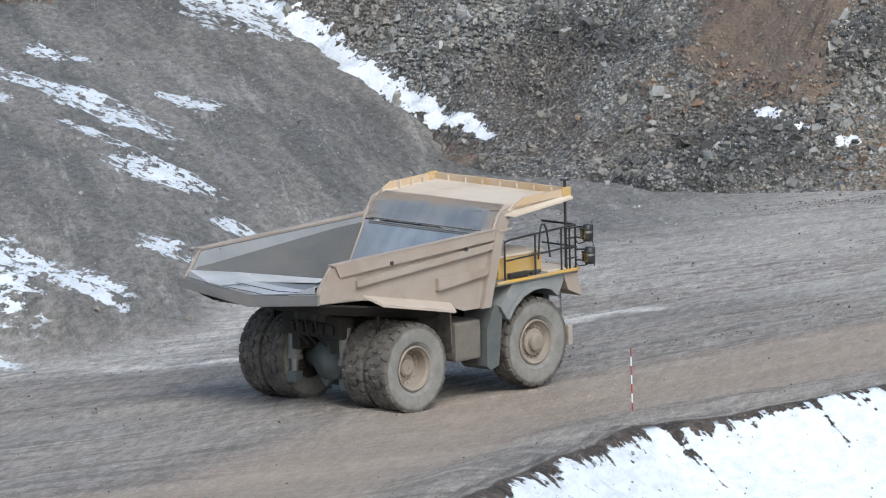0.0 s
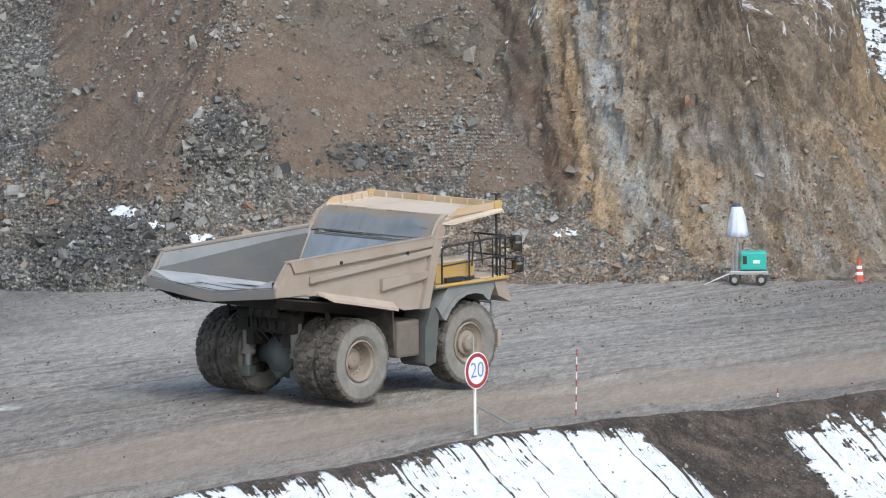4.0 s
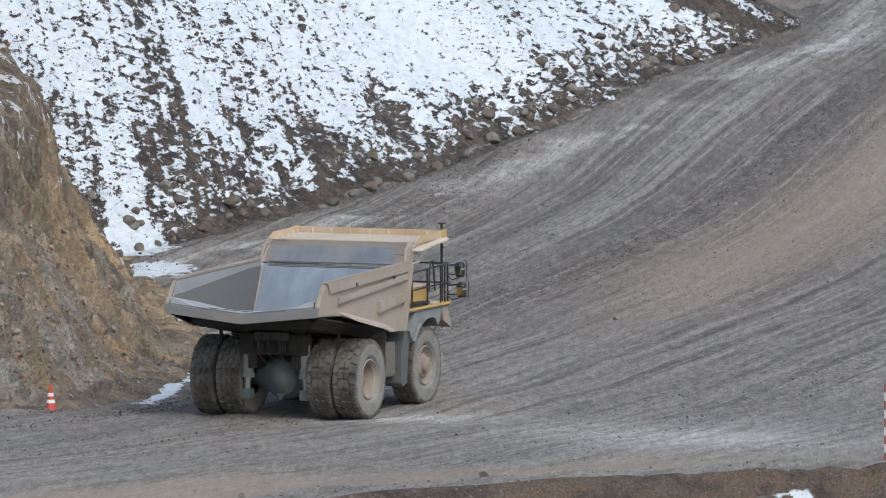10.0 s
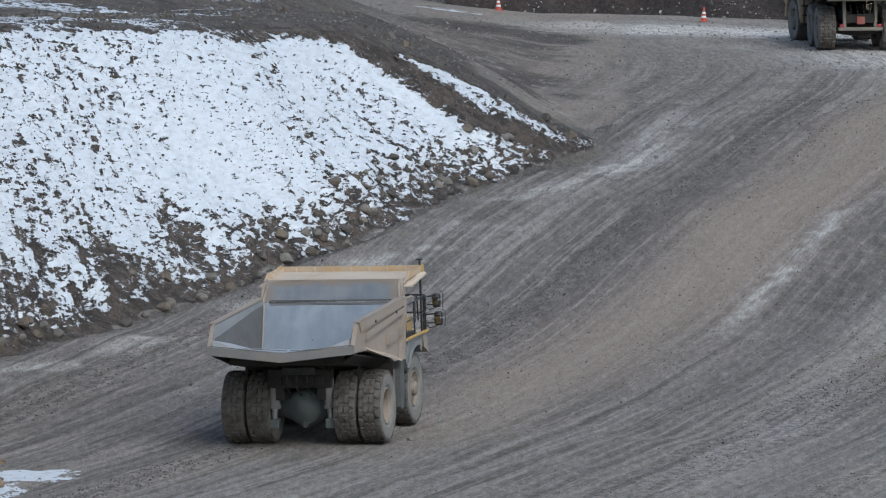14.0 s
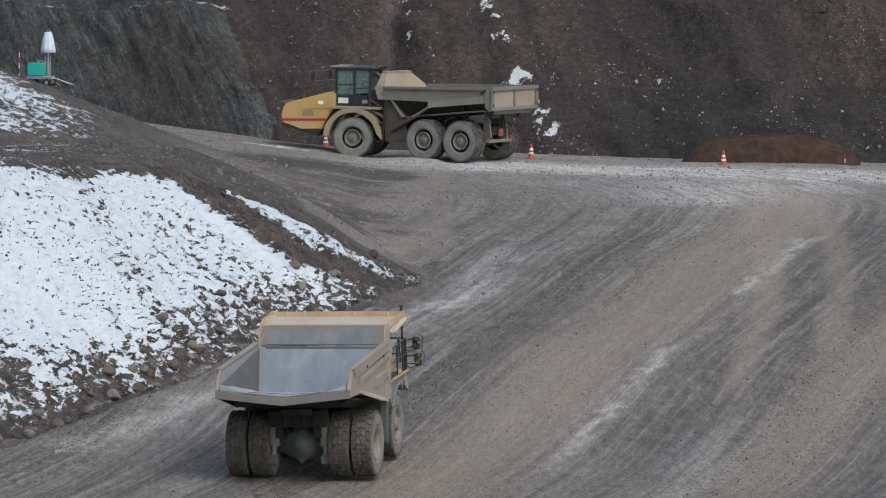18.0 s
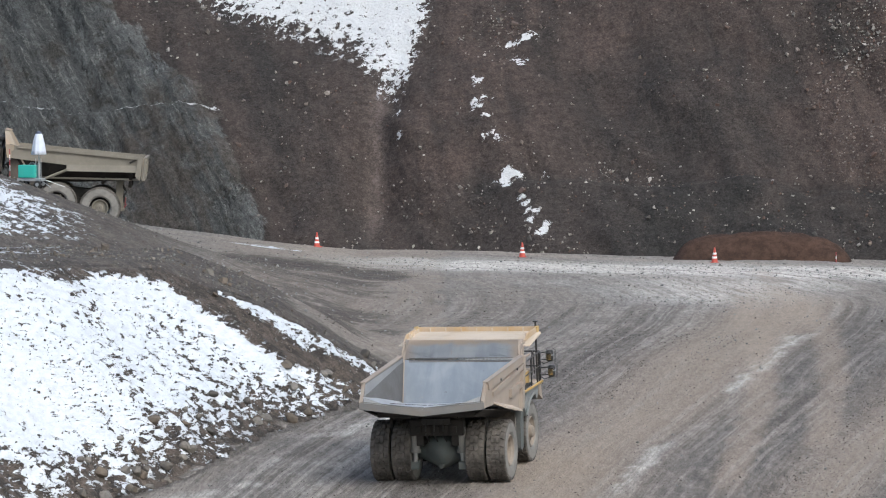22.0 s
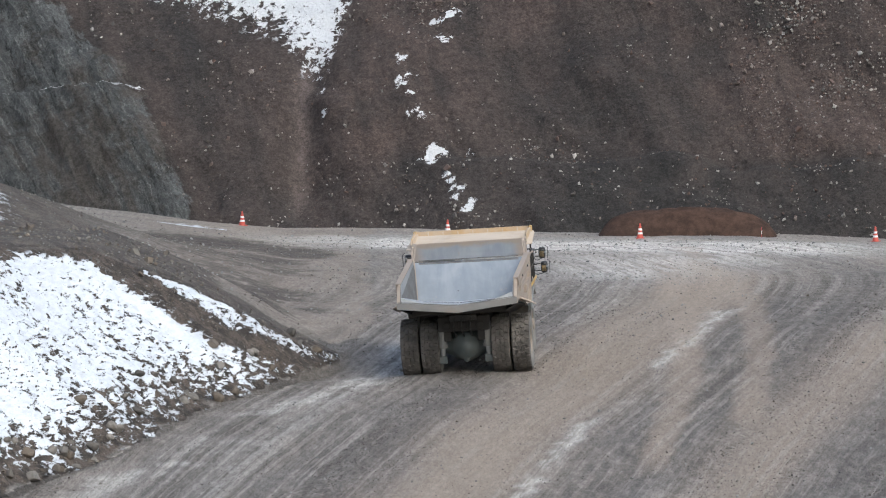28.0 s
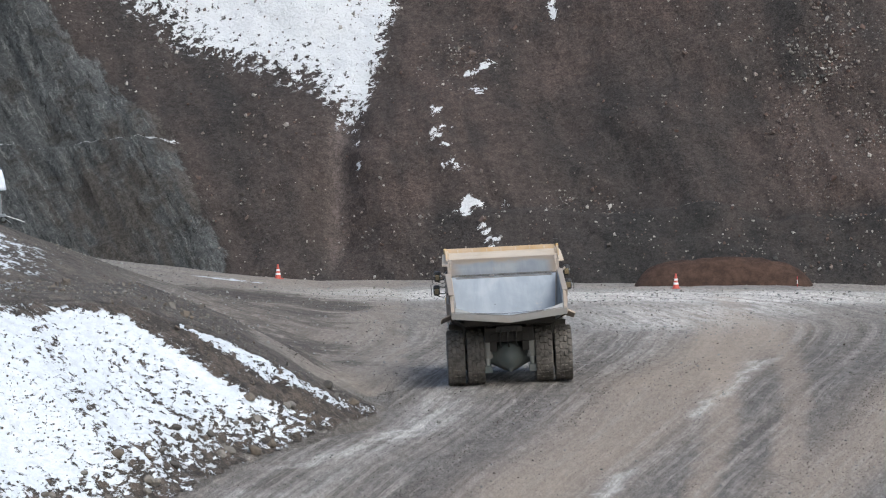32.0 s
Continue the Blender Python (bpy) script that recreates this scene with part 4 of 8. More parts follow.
    pale = pale + 0.30 * smooth(192, 199, py) * smooth(245, 232, py) * smooth(-18, -26, px)
    damp = 0.34 * smooth(208, 218, py) * smooth(246, 234, py) * smooth(-36, -28, px) * smooth(-8, -14, px) + 0.5 * np.exp(-((near_d - 6.8 + 0.4 * n1) / 0.6) ** 2) * np.where(near_s > 0, 1, 0) * smooth(-14, -20, px) - 0.15 * smooth(240, 220, py) + smooth(250, 275, py) * (0.85 * np.exp(-((lv - 4.3) / 1.8) ** 2) * smooth(352, 338, py) + 1.3 * np.exp(-((lv + 4.6 + 0.5 * n1) / 1.8) ** 2) * smooth(280, 300, py) * smooth(356, 345, py)) + (0.36 + 0.12 * smooth(285, 310, py)) * smooth(236, 272, py) * smooth(390, 365, py) + 0.12 * smooth(205, 232, py) * smooth(-42, -34, px) + 0.10 + 0.38 * smooth(3, 10, px) * smooth(262, 284, py) * smooth(340, 322, py)
    runs = 0.35 + 1.9 * left * smooth(1.0, 0.2, np.abs(toe_d - 5) / 9) + np.where(below > 0, 0.9 + 2.2 * smooth(2.4, 0.8, below), 0)
    track = smooth(0.12, 0.55, fbm(lv, la * 0.02, 1.6, 4)) * (1 - 0.8 * np.clip(tan, 0, 1)) * (0.5 + 0.5 * smooth(212, 235, py))
    for off, wide, k in ((2.7, 0.35, 0.9), (-6.2, 0.3, 0.6), (-7.8, 0.4, 0.8), (4.6, 0.3, 0.5), (-11.2, 0.3, 0.6)):
        track = track + k * np.exp(-((lv - off + 0.5 * fbm(la * 0.06, la * 0, 1, 2)) / wide) ** 2) * smooth(275, 290, py) * smooth(-0.3, 0.3, fbm(la, lv * 0, 6, 3))
    steep = west_side & (depth > -0.2) & (py < 335)
    flow_u = np.where(steep, run_u, np.where(below > 0, near_a, la))
    flow_v = np.where(steep, toe_d, np.where(below > 0, near_d, ld * ls))
    covers = {"snow": np.clip(snow, 0, 1.35), "dirt": np.clip(dirt, 0, 1), "gravel": np.clip(gravel, 0, 1), "tan": np.clip(tan, 0, 1), "pale": np.clip(pale, 0, 1), "runs": runs, "damp": np.clip(damp, 0, 1), "earth": earth, "track": track, "fleck": np.where(below > 0, 2.6 + 3.2 * smooth(99, 104, near_a), 4.3), "rill": np.where(below > 0, 1.0, 0.0) * smooth(118, 108, near_a) * (0.3 + 0.7 * smooth(78, 90, near_a) + 0.5 * smooth(93, 97, near_a)), "streaky": (1 - 0.7 * smooth(355, 378, py)) * (0.6 + 0.4 * smooth(222, 245, py))}
    return out, covers, flow_u, flow_v


SURFACE = {}


def sheet(name, px, py, pz, covers, u, v, material, label, faceted=False):
    """A grid of points as one smooth mesh, with its covers as attributes and a flow map."""
    rows, cols = px.shape
    verts = np.stack([px, py, pz], -1).reshape(-1, 3).astype(np.float32)
    i = np.arange(rows * cols).reshape(rows, cols)
    quads = np.stack([i[:-1, :-1], i[:-1, 1:], i[1:, 1:], i[1:, :-1]], -1).reshape(-1, 4).astype(np.int32)
    me = bpy.data.meshes.new(name)
    me.vertices.add(len(verts))
    me.vertices.foreach_set("co", verts.ravel())
    me.loops.add(quads.size)
    me.loops.foreach_set("vertex_index", quads.ravel())
    me.polygons.add(len(quads))
    me.polygons.foreach_set("loop_start", np.arange(0, quads.size, 4, dtype=np.int32))
    me.polygons.foreach_set("use_smooth", np.full(len(quads), not faceted))
    me.update(calc_edges=True)
    for key, value in covers.items():
        a = me.attributes.new(key, "FLOAT", "POINT")
        a.data.foreach_set("value", np.broadcast_to(value, px.shape).astype(np.float32).ravel())
    layer = me.uv_layers.new(name="flow")
    uv = np.stack([u, v], -1).reshape(-1, 2)[quads.ravel()].astype(np.float32)
    layer.data.foreach_set("uv", uv.ravel())
    me.materials.append(material)
    SURFACE[name] = (px, py, pz, covers)
    return tagged(new(name, me), label, name.replace("_", " "), kind="structure")


def ground_patch(name, x0, x1, y0, y1, step, label):
    px, py = np.meshgrid(np.arange(x0, x1 + step / 2, step), np.arange(y0, y1 + step / 2, step))
    z, covers, u, v = lay(px, py)
    return sheet(name, px, py, z, covers, u, v, MAT["ground"], label)


ground_patch("haul_road", -64, 24, 156, 262, 0.25, "grey-brown crushed rock haul road with tyre tracks and snowy verge")
ground_patch("ramp", -40, 32, 262, 345, 0.25, "crushed rock ramp with tyre tracks below a snow-covered slope")
ground_patch("plateau", -46, 40, 345, 421, 0.4, "dusty gravel plateau at the head of the ramp")


def outer_ground():
    """The land round the pit, out to the horizon."""
    bm = bmesh.new()
    hole = (-64, 40, 156, 421)
    xs = [-3000, -600, -200, hole[0], -20, hole[1], 200, 600, 3000]
    ys = [-3000, -600, -100, 60, hole[2], 290, hole[3], 560, 1200, 3000]
    def height(x, y):
        if y <= 60:
            return -26.0 if abs(x) > 150 or y < -100 else -30.0
        if y <= hole[2]:
            return -38.0
        return -26.5
    vs = [[bm.verts.new((x, y, height(x, y))) for x in xs] for y in ys]
    for a in range(len(ys) - 1):
        for b in range(len(xs) - 1):
            inside = xs[b] >= hole[0] and xs[b + 1] <= hole[1] and ys[a] >= hole[2] and ys[a + 1] <= hole[3]
            if not inside:
                bm.faces.new((vs[a][b], vs[a][b + 1], vs[a + 1][b + 1], vs[a + 1][b]))
    me = bpy.data.meshes.new("ground")
    bm.to_mesh(me)
    bm.free()
    me.uv_layers.new(name="flow")
    me.materials.append(MAT["ground"])
    tagged(new("ground", me), "bare brown mine ground reaching to the horizon", "ground", kind="structure")


outer_ground()


def wall_sheet(name, toe, profile, step_s, step_h, material, label, shaper, turn=1.0, ease=0.0, foot=0.0, faceted=False):
    """A steep face: a toe line swept up a profile of (run inwards, rise); shaper(arc, rise, x, y) gives push and covers."""
    toe = np.array(toe, float)
    seg = np.hypot(*np.diff(toe[:, :2], axis=0).T)
    cum = np.concatenate([[0], np.cumsum(seg)])
    s = np.arange(0, cum[-1], step_s)
    kernel = np.hanning(max(5, int(5.0 / step_s)) | 1)
    kernel /= kernel.sum()
    def line(c):
        raw = np.interp(s, cum, toe[:, c])
        return np.convolve(np.pad(raw, len(kernel) // 2, "reflect", reflect_type="odd"), kernel, "valid")
    x, y, z = line(0), line(1), line(2)
    tx, ty = np.gradient(x), np.gradient(y)
    ln = np.hypot(tx, ty)
    nx, ny = -ty / ln * turn, tx / ln * turn
    if ease:
        k2 = np.hanning(int(ease / step_s) | 1)
        nx, ny = (np.convolve(np.pad(c, len(k2) // 2, "edge"), k2 / k2.sum(), "valid") for c in (nx, ny))
        nx, ny = nx / np.hypot(nx, ny), ny / np.hypot(nx, ny)
    prof = np.array(profile, float)
    pl = np.concatenate([[0], np.cumsum(np.hypot(*np.diff(prof, axis=0).T))])
    h = np.arange(0, pl[-1], step_h)
    run, rise = np.interp(h, pl, prof[:, 0]), np.interp(h, pl, prof[:, 1])
    S, H = np.meshgrid(s, h - foot)
    run, rise = run[:, None], rise[:, None]
    px, py, pz = x + nx * run, y + ny * run, z + rise
    push, covers = shaper(S, H, px, py, pz)
    ang = math.radians(50)
    px, py, pz = px - nx * push * math.sin(ang), py - ny * push * math.sin(ang), pz + push * math.cos(ang)
    return sheet(name, px, py, pz, covers, S, H, material, label, faceted)


def ridged(a, b, size, octaves=4):
    return 1 - 2 * np.abs(fbm(a, b, size, octaves))


def spot(S, H, s, h, rs, rh):
    return np.exp(-((S - s) / rs) ** 2 - ((H - h) / rh) ** 2)


def rubble_shape(S, H, x, y, z):
    push = 0.40 * fbm(S, H, 7, 4) + 0.22 * fbm(S + 40, H, 1.3, 4, 0.62) + 0.9 * spot(S, H, 53.5, 2.2, 3.5, 2.2) + 0.45 * spot(S, H, 57.5, 7.0, 2.4, 1.8)
    push = push + 0.5 * spot(S, H, 62.5, 1.8, 3.0, 1.6) + 0.5 * np.exp(-((H - 0.4) / 1.0) ** 2)
    earth = smooth(-46.8, -43.2, x + 1.2 * fbm(x, z, 3, 4)) * smooth(4.4, 6.0, H + 0.9 * fbm(x, z, 2.4, 4)) * (1 - 1.2 * spot(S, H, 57.5, 7.2, 2.3, 1.7)) + 0.42 * smooth(38, 34, S) * smooth(6.0, 8.5, H) + 0.30 * smooth(48, 44, S) * smooth(11, 14, H) + 0.35 * smooth(38, 46, S) * spot(S, H, 46, 5.0, 7, 1.2)
    earth = earth - 0.3 * smooth(0.0, 0.35, fbm(x * 0.6, z * 1.5, 2.2, 4)) * smooth(-38.5, -35.5, x)
    push = push * (1 - 0.55 * np.clip(earth, 0, 1))
    green = spot(S, H, 64.8, 11.3, 2.4, 1.0) + 0.7 * spot(S, H, 61.5, 12.5, 1.6, 0.7)
    push = push + 0.55 * np.clip(green, 0, 1) * (0.6 + ridged(S, H, 1.4, 3))
    ochre = smooth(55, 60, S) * smooth(5.5, 3.0, H) * 0.9 + 0.35 * smooth(44, 48, S) * spot(S, H, 50, 5.2, 9, 1.0)
    dark = 0.9 * spot(S, H, 53.0, 2.3, 3.6, 2.0) + 0.75 * spot(S, H, 57.5, 7.2, 2.2, 1.6) + 0.7 * spot(S, H, 63.2, 6.4, 1.4, 0.7) + 0.85 * spot(S, H, 42.2, 6.5, 3.8, 0.8) + 0.5 * spot(S, H, 62.4, 6.3, 1.2, 0.5)
    snow = 0.95 * smooth(1.35, 0.4, np.hypot((S - 63.3) / 1.4, (H - 2.7) / 0.85)) + 0.8 * smooth(1.2, 0.3, np.hypot((S - 68.2) / 0.6, (H - 3.2) / 0.4))
    for s, h in ((52.7, 4.4), (53.8, 4.1), (55.2, 3.7), (56.7, 3.1)):
        snow = snow + 0.75 * smooth(1.3, 0.3, np.hypot((S - s) / 0.9, (H - h) / 0.35))
    strip = H - np.interp(S, [10, 26, 29.9, 33.3, 37.6, 41.8, 44], [9.5, 5.9, 5.0, 3.95, 3.0, 2.0, 1.5]) - 0.18 * fbm(S, H, 1.6, 3)
    earth = earth + 0.55 * smooth(-0.2, -0.8, strip) * smooth(45, 41, S)
    snow = snow + 1.0 * np.exp(-(strip / np.interp(S, [10, 30, 36, 40, 43], [1.3, 0.95, 0.5, 0.33, 0.12])) ** 2) * smooth(43, 41.5, S)
    return push, {"earth": np.clip(earth, 0, 1), "ochre": np.clip(ochre, 0, 1), "dark": np.clip(dark, 0, 1), "green": np.clip(green, 0, 1), "scree": spot(S, H, 65.0, 7.1, 1.9, 1.5) + 0.25 * spot(S, H, 58, 12, 4, 1.0), "snow": np.clip(snow, 0, 1.1)}


RUBBLE_TOE = [(-84, 262, -24), (-66, 247, -24.2), (-56, 239, -24.6), (-48.5, 232.5, -24.6), (-41.7, 228.0, -24.5), (-37, 228.4, -24.5), (-33.5, 230.6, -24.5), (-27, 230.8, -24.6), (-22, 232.5, -24.6)]
wall_sheet("rubble_slope", RUBBLE_TOE, [(-1.0, -1.1), (-0.3, -0.3), (0.6, 0.2), (3.0, 2.0), (9.5, 7.5), (24, 17), (45, 22)], 0.16, 0.16, MAT["rubble"], "slope of blasted grey rubble and brown earth with snow patches", rubble_shape, ease=18.0, foot=0.88)


def cliff_shape(S, H, x, y, z):
    T = S - 5.5
    strata = fbm(T + 0.35 * H, H * 0.16, 1.5, 5, 0.64)
    east = smooth(19.5, 23, T)
    mid_band = 2.5 + (9.9 - H) * 0.44
    layer = smooth(-0.6, 0.6, T - mid_band + 0.9) * smooth(0.6, 2.0, H) * (1 - 0.95 * smooth(4.6, 6.2, H + 1.0 * fbm(T, H, 3, 4)) * smooth(2.6, 4.2, T - mid_band + 0.8 * fbm(T, H, 2, 3))) * (1 - 0.5 * east)
    push = 0.30 * fbm(T, H, 8, 3) + 0.34 * strata * (0.2 + 0.6 * np.clip(layer, 0, 1)) + 0.20 * fbm(T + 0.4 * H, H * 0.6, 0.8, 4, 0.62) + 0.14 * ridged(T + 0.5 * H, H * 0.35, 1.6, 3) * np.clip(layer + east, 0, 1) + 0.7 * np.exp(-((H - 0.3) / 1.0) ** 2) - 1.9 * smooth(8, 0, S) + 1.0 * np.exp(-((H - 8.8) / 2.0) ** 2) * smooth(19, 24, S) - 3.4 * smooth(9.4, 14.2, H) * smooth(19, 26, S)
    ochre = 0.95 * np.exp(-((T - mid_band + 0.25 * fbm(T, H, 1.5, 3)) / 0.42) ** 2) * smooth(2.0, 3.6, H) + 0.55 * east * smooth(-0.2, 0.5, fbm(T, H, 3, 3)) * smooth(9.2, 7.2, H) + 0.45 * smooth(0.22, 0.5, fbm(T + 0.35 * H, H * 0.5, 2.0, 3)) * smooth(9, 4, H)
    blue = np.exp(-((T - mid_band - 1.35 + 0.3 * fbm(T, H, 1.5, 3)) / 0.75) ** 2) * smooth(1.6, 3, H) + 0.5 * smooth(0.1, 0.6, fbm(T * 1.2, H * 0.4, 2.5, 4)) * smooth(7.5, 5.5, H) * smooth(21, 17, T)
    rust = np.exp(-((T - mid_band + 1.5 + 0.5 * fbm(T, H, 2, 3)) / 0.9) ** 2) * smooth(3.5, 5, H) * smooth(10.5, 9, H)
    green = 1.1 * np.exp(-((S - 5.2) / 2.2) ** 2 - ((H - 8.6 + 0.5 * fbm(T, H, 2, 3)) / 1.3) ** 2) + 0.9 * spot(S, H, 4.5, 11.5, 2.5, 0.8)
    snow = east * 0.26 * smooth(0.15, 0.5, fbm(T * 0.5, H * 0.6, 1.6, 5)) + 0.5 * smooth(0.42, 0.7, fbm(T, H, 1.5, 4)) * smooth(8, 10, H)
    return push, {"layer": np.clip(layer, 0, 1), "ochre": np.clip(ochre, 0, 1), "blue": np.clip(blue, 0, 1), "rust": rust, "green": np.clip(green, 0, 1), "snow": np.clip(snow, 0, 1)}


CLIFF_TOE = [(-38.3, 235.6, -24.8), (-33, 233.5, -24.8), (-29, 232.0, -24.8), (-24, 231.6, -24.8), (-20.2, 232.2, -24.8), (-18.3, 236, -24.8), (-17.4, 243.5, -24.8), (-18.4, 255, -24.7), (-21, 268, -24.4), (-26, 282, -24)]
wall_sheet("rock_cliff", CLIFF_TOE, [(-0.8, -1.0), (-0.3, -0.25), (0.7, 0.4), (3.6, 4.6), (8.0, 10.8), (12, 13.5), (30, 15)], 0.13, 0.13, MAT["cliff"], "steep weathered rock face banded in ochre, grey and brown", cliff_shape, ease=22.0, foot=0.79, faceted=True)


def far_shape(S, H, x, y, z):
    rockline = np.interp(H, [4, 14.3, 22.5, 30], [53.6, 48.2, 41.8, 36.0])
    rock = smooth(1.8, -1.8, S - rockline + 0.8 * fbm(S, H, 3, 4))
    push = 0.9 * fbm(S + 0.5 * H, H, 11, 4) + 0.26 * fbm(S + 0.5 * H, H * 0.6, 2.6, 5, 0.55)
    push = push - 0.8 * np.exp(-((S - 57.6 + 0.11 * (H - 9)) / 1.2) ** 2) * smooth(3, 7, H) * smooth(17, 13, H)
    push = push + rock * (0.40 * fbm(S + 0.5 * H, H * 0.10, 2.4, 5, 0.66) + 0.22 * ridged(S + 0.5 * H, H * 0.25, 0.9, 3) + 0.2)
    ledge_h = 12.3 + 0.026 * (S - 40)
    push = push + 0.7 * smooth(0.3, -0.3, H - ledge_h) * rock + 0.6 * smooth(8.6, 7.8, H + 0.5 * fbm(S, H, 4, 3)) * smooth(62, 66, S)
    low = np.interp(S, [40, 46.3, 52.2, 55.5, 57.8], [27.0, 22.6, 17.8, 16.3, 13.2])
    snow = 1.05 * smooth(-2.2, 4.2, H - low + 0.7 * fbm(S, H, 2.5, 4)) * smooth(59.0, 57.4, S) * smooth(45, 47, S)
    for s, h, rs, rh, k in ((63.6, 17.5, 0.9, 0.5, 0.7), (63.5, 16.2, 0.6, 0.7, 0.8), (66.8, 21.7, 0.7, 1.3, 0.9), (62.6, 12.6, 0.6, 0.8, 0.6), (63.5, 10.8, 0.6, 0.7, 0.6), (64.5, 8.4, 0.9, 0.8, 0.95),
                            (65.7, 6.7, 0.4, 0.8, 0.8), (66.3, 5.8, 0.35, 0.6, 0.8), (66.9, 4.9, 0.4, 0.6, 0.9), (58.9, 10.9, 0.35, 0.3, 0.9), (66.3, 8.6, 0.5, 0.35, 0.6), (58.3, 12.6, 0.3, 0.9, 0.6), (62.0, 14.2, 0.5, 0.7, 0.55)):
        snow = snow + 0.9 * k * smooth(1.25, 0.25, np.hypot((S - s + 0.4 * fbm(S, H, 0.9, 3)) / (0.75 * rs), (H - h + 0.4 * fbm(H, S, 0.9, 3)) / (1.0 * rh)))
    snow = snow + 0.80 * np.exp(-((H - ledge_h - 0.15 * fbm(S, H * 0, 2, 3)) / 0.16) ** 2) * smooth(0.5, 0.9, rock + 0.4 * smooth(52, 50, S))
    red = 0.40 + 0.6 * np.exp(-((S - 60.5 - 0.1 * H) / 3.2) ** 2) * smooth(6, 9, H) + 0.55 * smooth(8, 9.5, H) * smooth(64, 70, S) * smooth(-0.4, 0.4, fbm(S, H, 7, 4))
    stony = 0.10 + 0.9 * spot(S, H, 62.2, 18.3, 1.8, 0.8) + 0.5 * smooth(0.0, 0.4, fbm(S, H * 1.6, 2.2, 3)) * smooth(75, 80, S) * smooth(6, 9, H) + 1.0 * spot(S, H, 69.6, 8.9, 2.2, 0.8) + 0.9 * spot(S, H, 76, 8.5, 1.6, 0.3) + 0.8 * spot(S, H, 73.5, 14.8, 3.0, 0.7) + 0.55 * smooth(77, 82, S) * smooth(7, 10, H) + 0.8 * spot(S, H, 83.5, 11.5, 1.3, 0.6)
    gully = np.exp(-((S - 57.6 + 0.11 * (H - 9)) / 0.45) ** 2) * smooth(3, 7, H) * smooth(17, 13, H)
    dim = smooth(9.0, 8.0, H) * smooth(60, 64, S)
    return push, {"rock": rock, "snow": np.clip(snow, 0, 1.1), "red": np.clip(red * (1 - 0.8 * dim), 0, 1), "stony": np.clip(stony, 0, 1), "gully": gully}


FAR_TOE = [(-60, 424, -21.5), (-30, 423, -21.5), (-10, 420, -21.5), (5, 416, -21.3), (20, 412.5, -21.0), (40, 410, -21.0), (62, 408, -21)]
wall_sheet("pit_wall", FAR_TOE, [(-1, -1.5), (0, 0), (2.6, 3.2), (13, 15.5), (30, 33), (60, 50)], 0.22, 0.20, MAT["far_wall"], "tall dark brown pit wall with loose stones and snow patches", far_shape)

# ---- mesh helpers ----
def part(name, bm, material, parent=None, label="", smooth_faces=False, at=None):
    me = bpy.data.meshes.new(name)
    if smooth_faces:
        for f in bm.faces:
            f.smooth = True
    bmesh.ops.recalc_face_normals(bm, faces=bm.faces)
    bm.to_mesh(me)
    bm.free()
    me.materials.append(material)
    ob = new(name, me)
    ob.parent = parent
    if at is not None:
        ob.matrix_basis = at
    if label:
        ob["label"] = label
    return ob


def thing(name, label, category, group="", at=None):
    ob = new(name)
    ob.empty_display_size = 0.2
    if at is not None:
        ob.matrix_basis = at
    return tagged(ob, label, category, group)


def add_box(bm, x0, x1, y0, y1, z0, z1, bevel=0.0):
    vs = [bm.verts.new(p) for p in ((x0, y0, z0), (x1, y0, z0), (x1, y1, z0), (x0, y1, z0), (x0, y0, z1), (x1, y0, z1), (x1, y1, z1), (x0, y1, z1))]
    fs = [bm.faces.new([vs[i] for i in f]) for f in ((0, 3, 2, 1), (4, 5, 6, 7), (0, 1, 5, 4), (1, 2, 6, 5), (2, 3, 7, 6), (3, 0, 4, 7))]
    if bevel:
        edges = list({e for f in fs for e in f.edges})
        bmesh.ops.bevel(bm, geom=edges, offset=bevel, segments=2, affect="EDGES", profile=0.6)
    return bm


def box(x0, x1, y0, y1, z0, z1, bevel=0.02):
    return add_box(bmesh.new(), x0, x1, y0, y1, z0, z1, bevel)


def prism(bm, loop, offset):
    """A flat outline made solid by a shift of all its points."""
    a = [bm.verts.new(p) for p in loop]
    b = [bm.verts.new(Vector(p) + Vector(offset)) for p in loop]
    bm.faces.new(a)
    bm.faces.new(b[::-1])
    k = len(loop)
    for i in range(k):
        bm.faces.new((a[i], b[i], b[(i + 1) % k], a[(i + 1) % k]))
    return bm


def tube(bm, points, radius, sides=8):
    """A round bar along points."""
    points = [Vector(p) for p in points]
    rings = []
    for i, p in enumerate(points):
        d = (points[min(i + 1, len(points) - 1)] - points[max(i - 1, 0)]).normalized()
        u = d.cross(Vector((0.31, 0.17, 0.93))).normalized()
        w = d.cross(u)
        r = radius[i] if isinstance(radius, (list, tuple)) else radius
        rings.append([bm.verts.new(p + (u * math.cos(2 * math.pi * k / sides) + w * math.sin(2 * math.pi * k / sides)) * r) for k in range(sides)])
    for a, b in zip(rings[:-1], rings[1:]):
        for k in range(sides):
            bm.faces.new((a[k], a[(k + 1) % sides], b[(k + 1) % sides], b[k]))
    bm.faces.new(rings[0])
    bm.faces.new(rings[-1][::-1])
    return bm


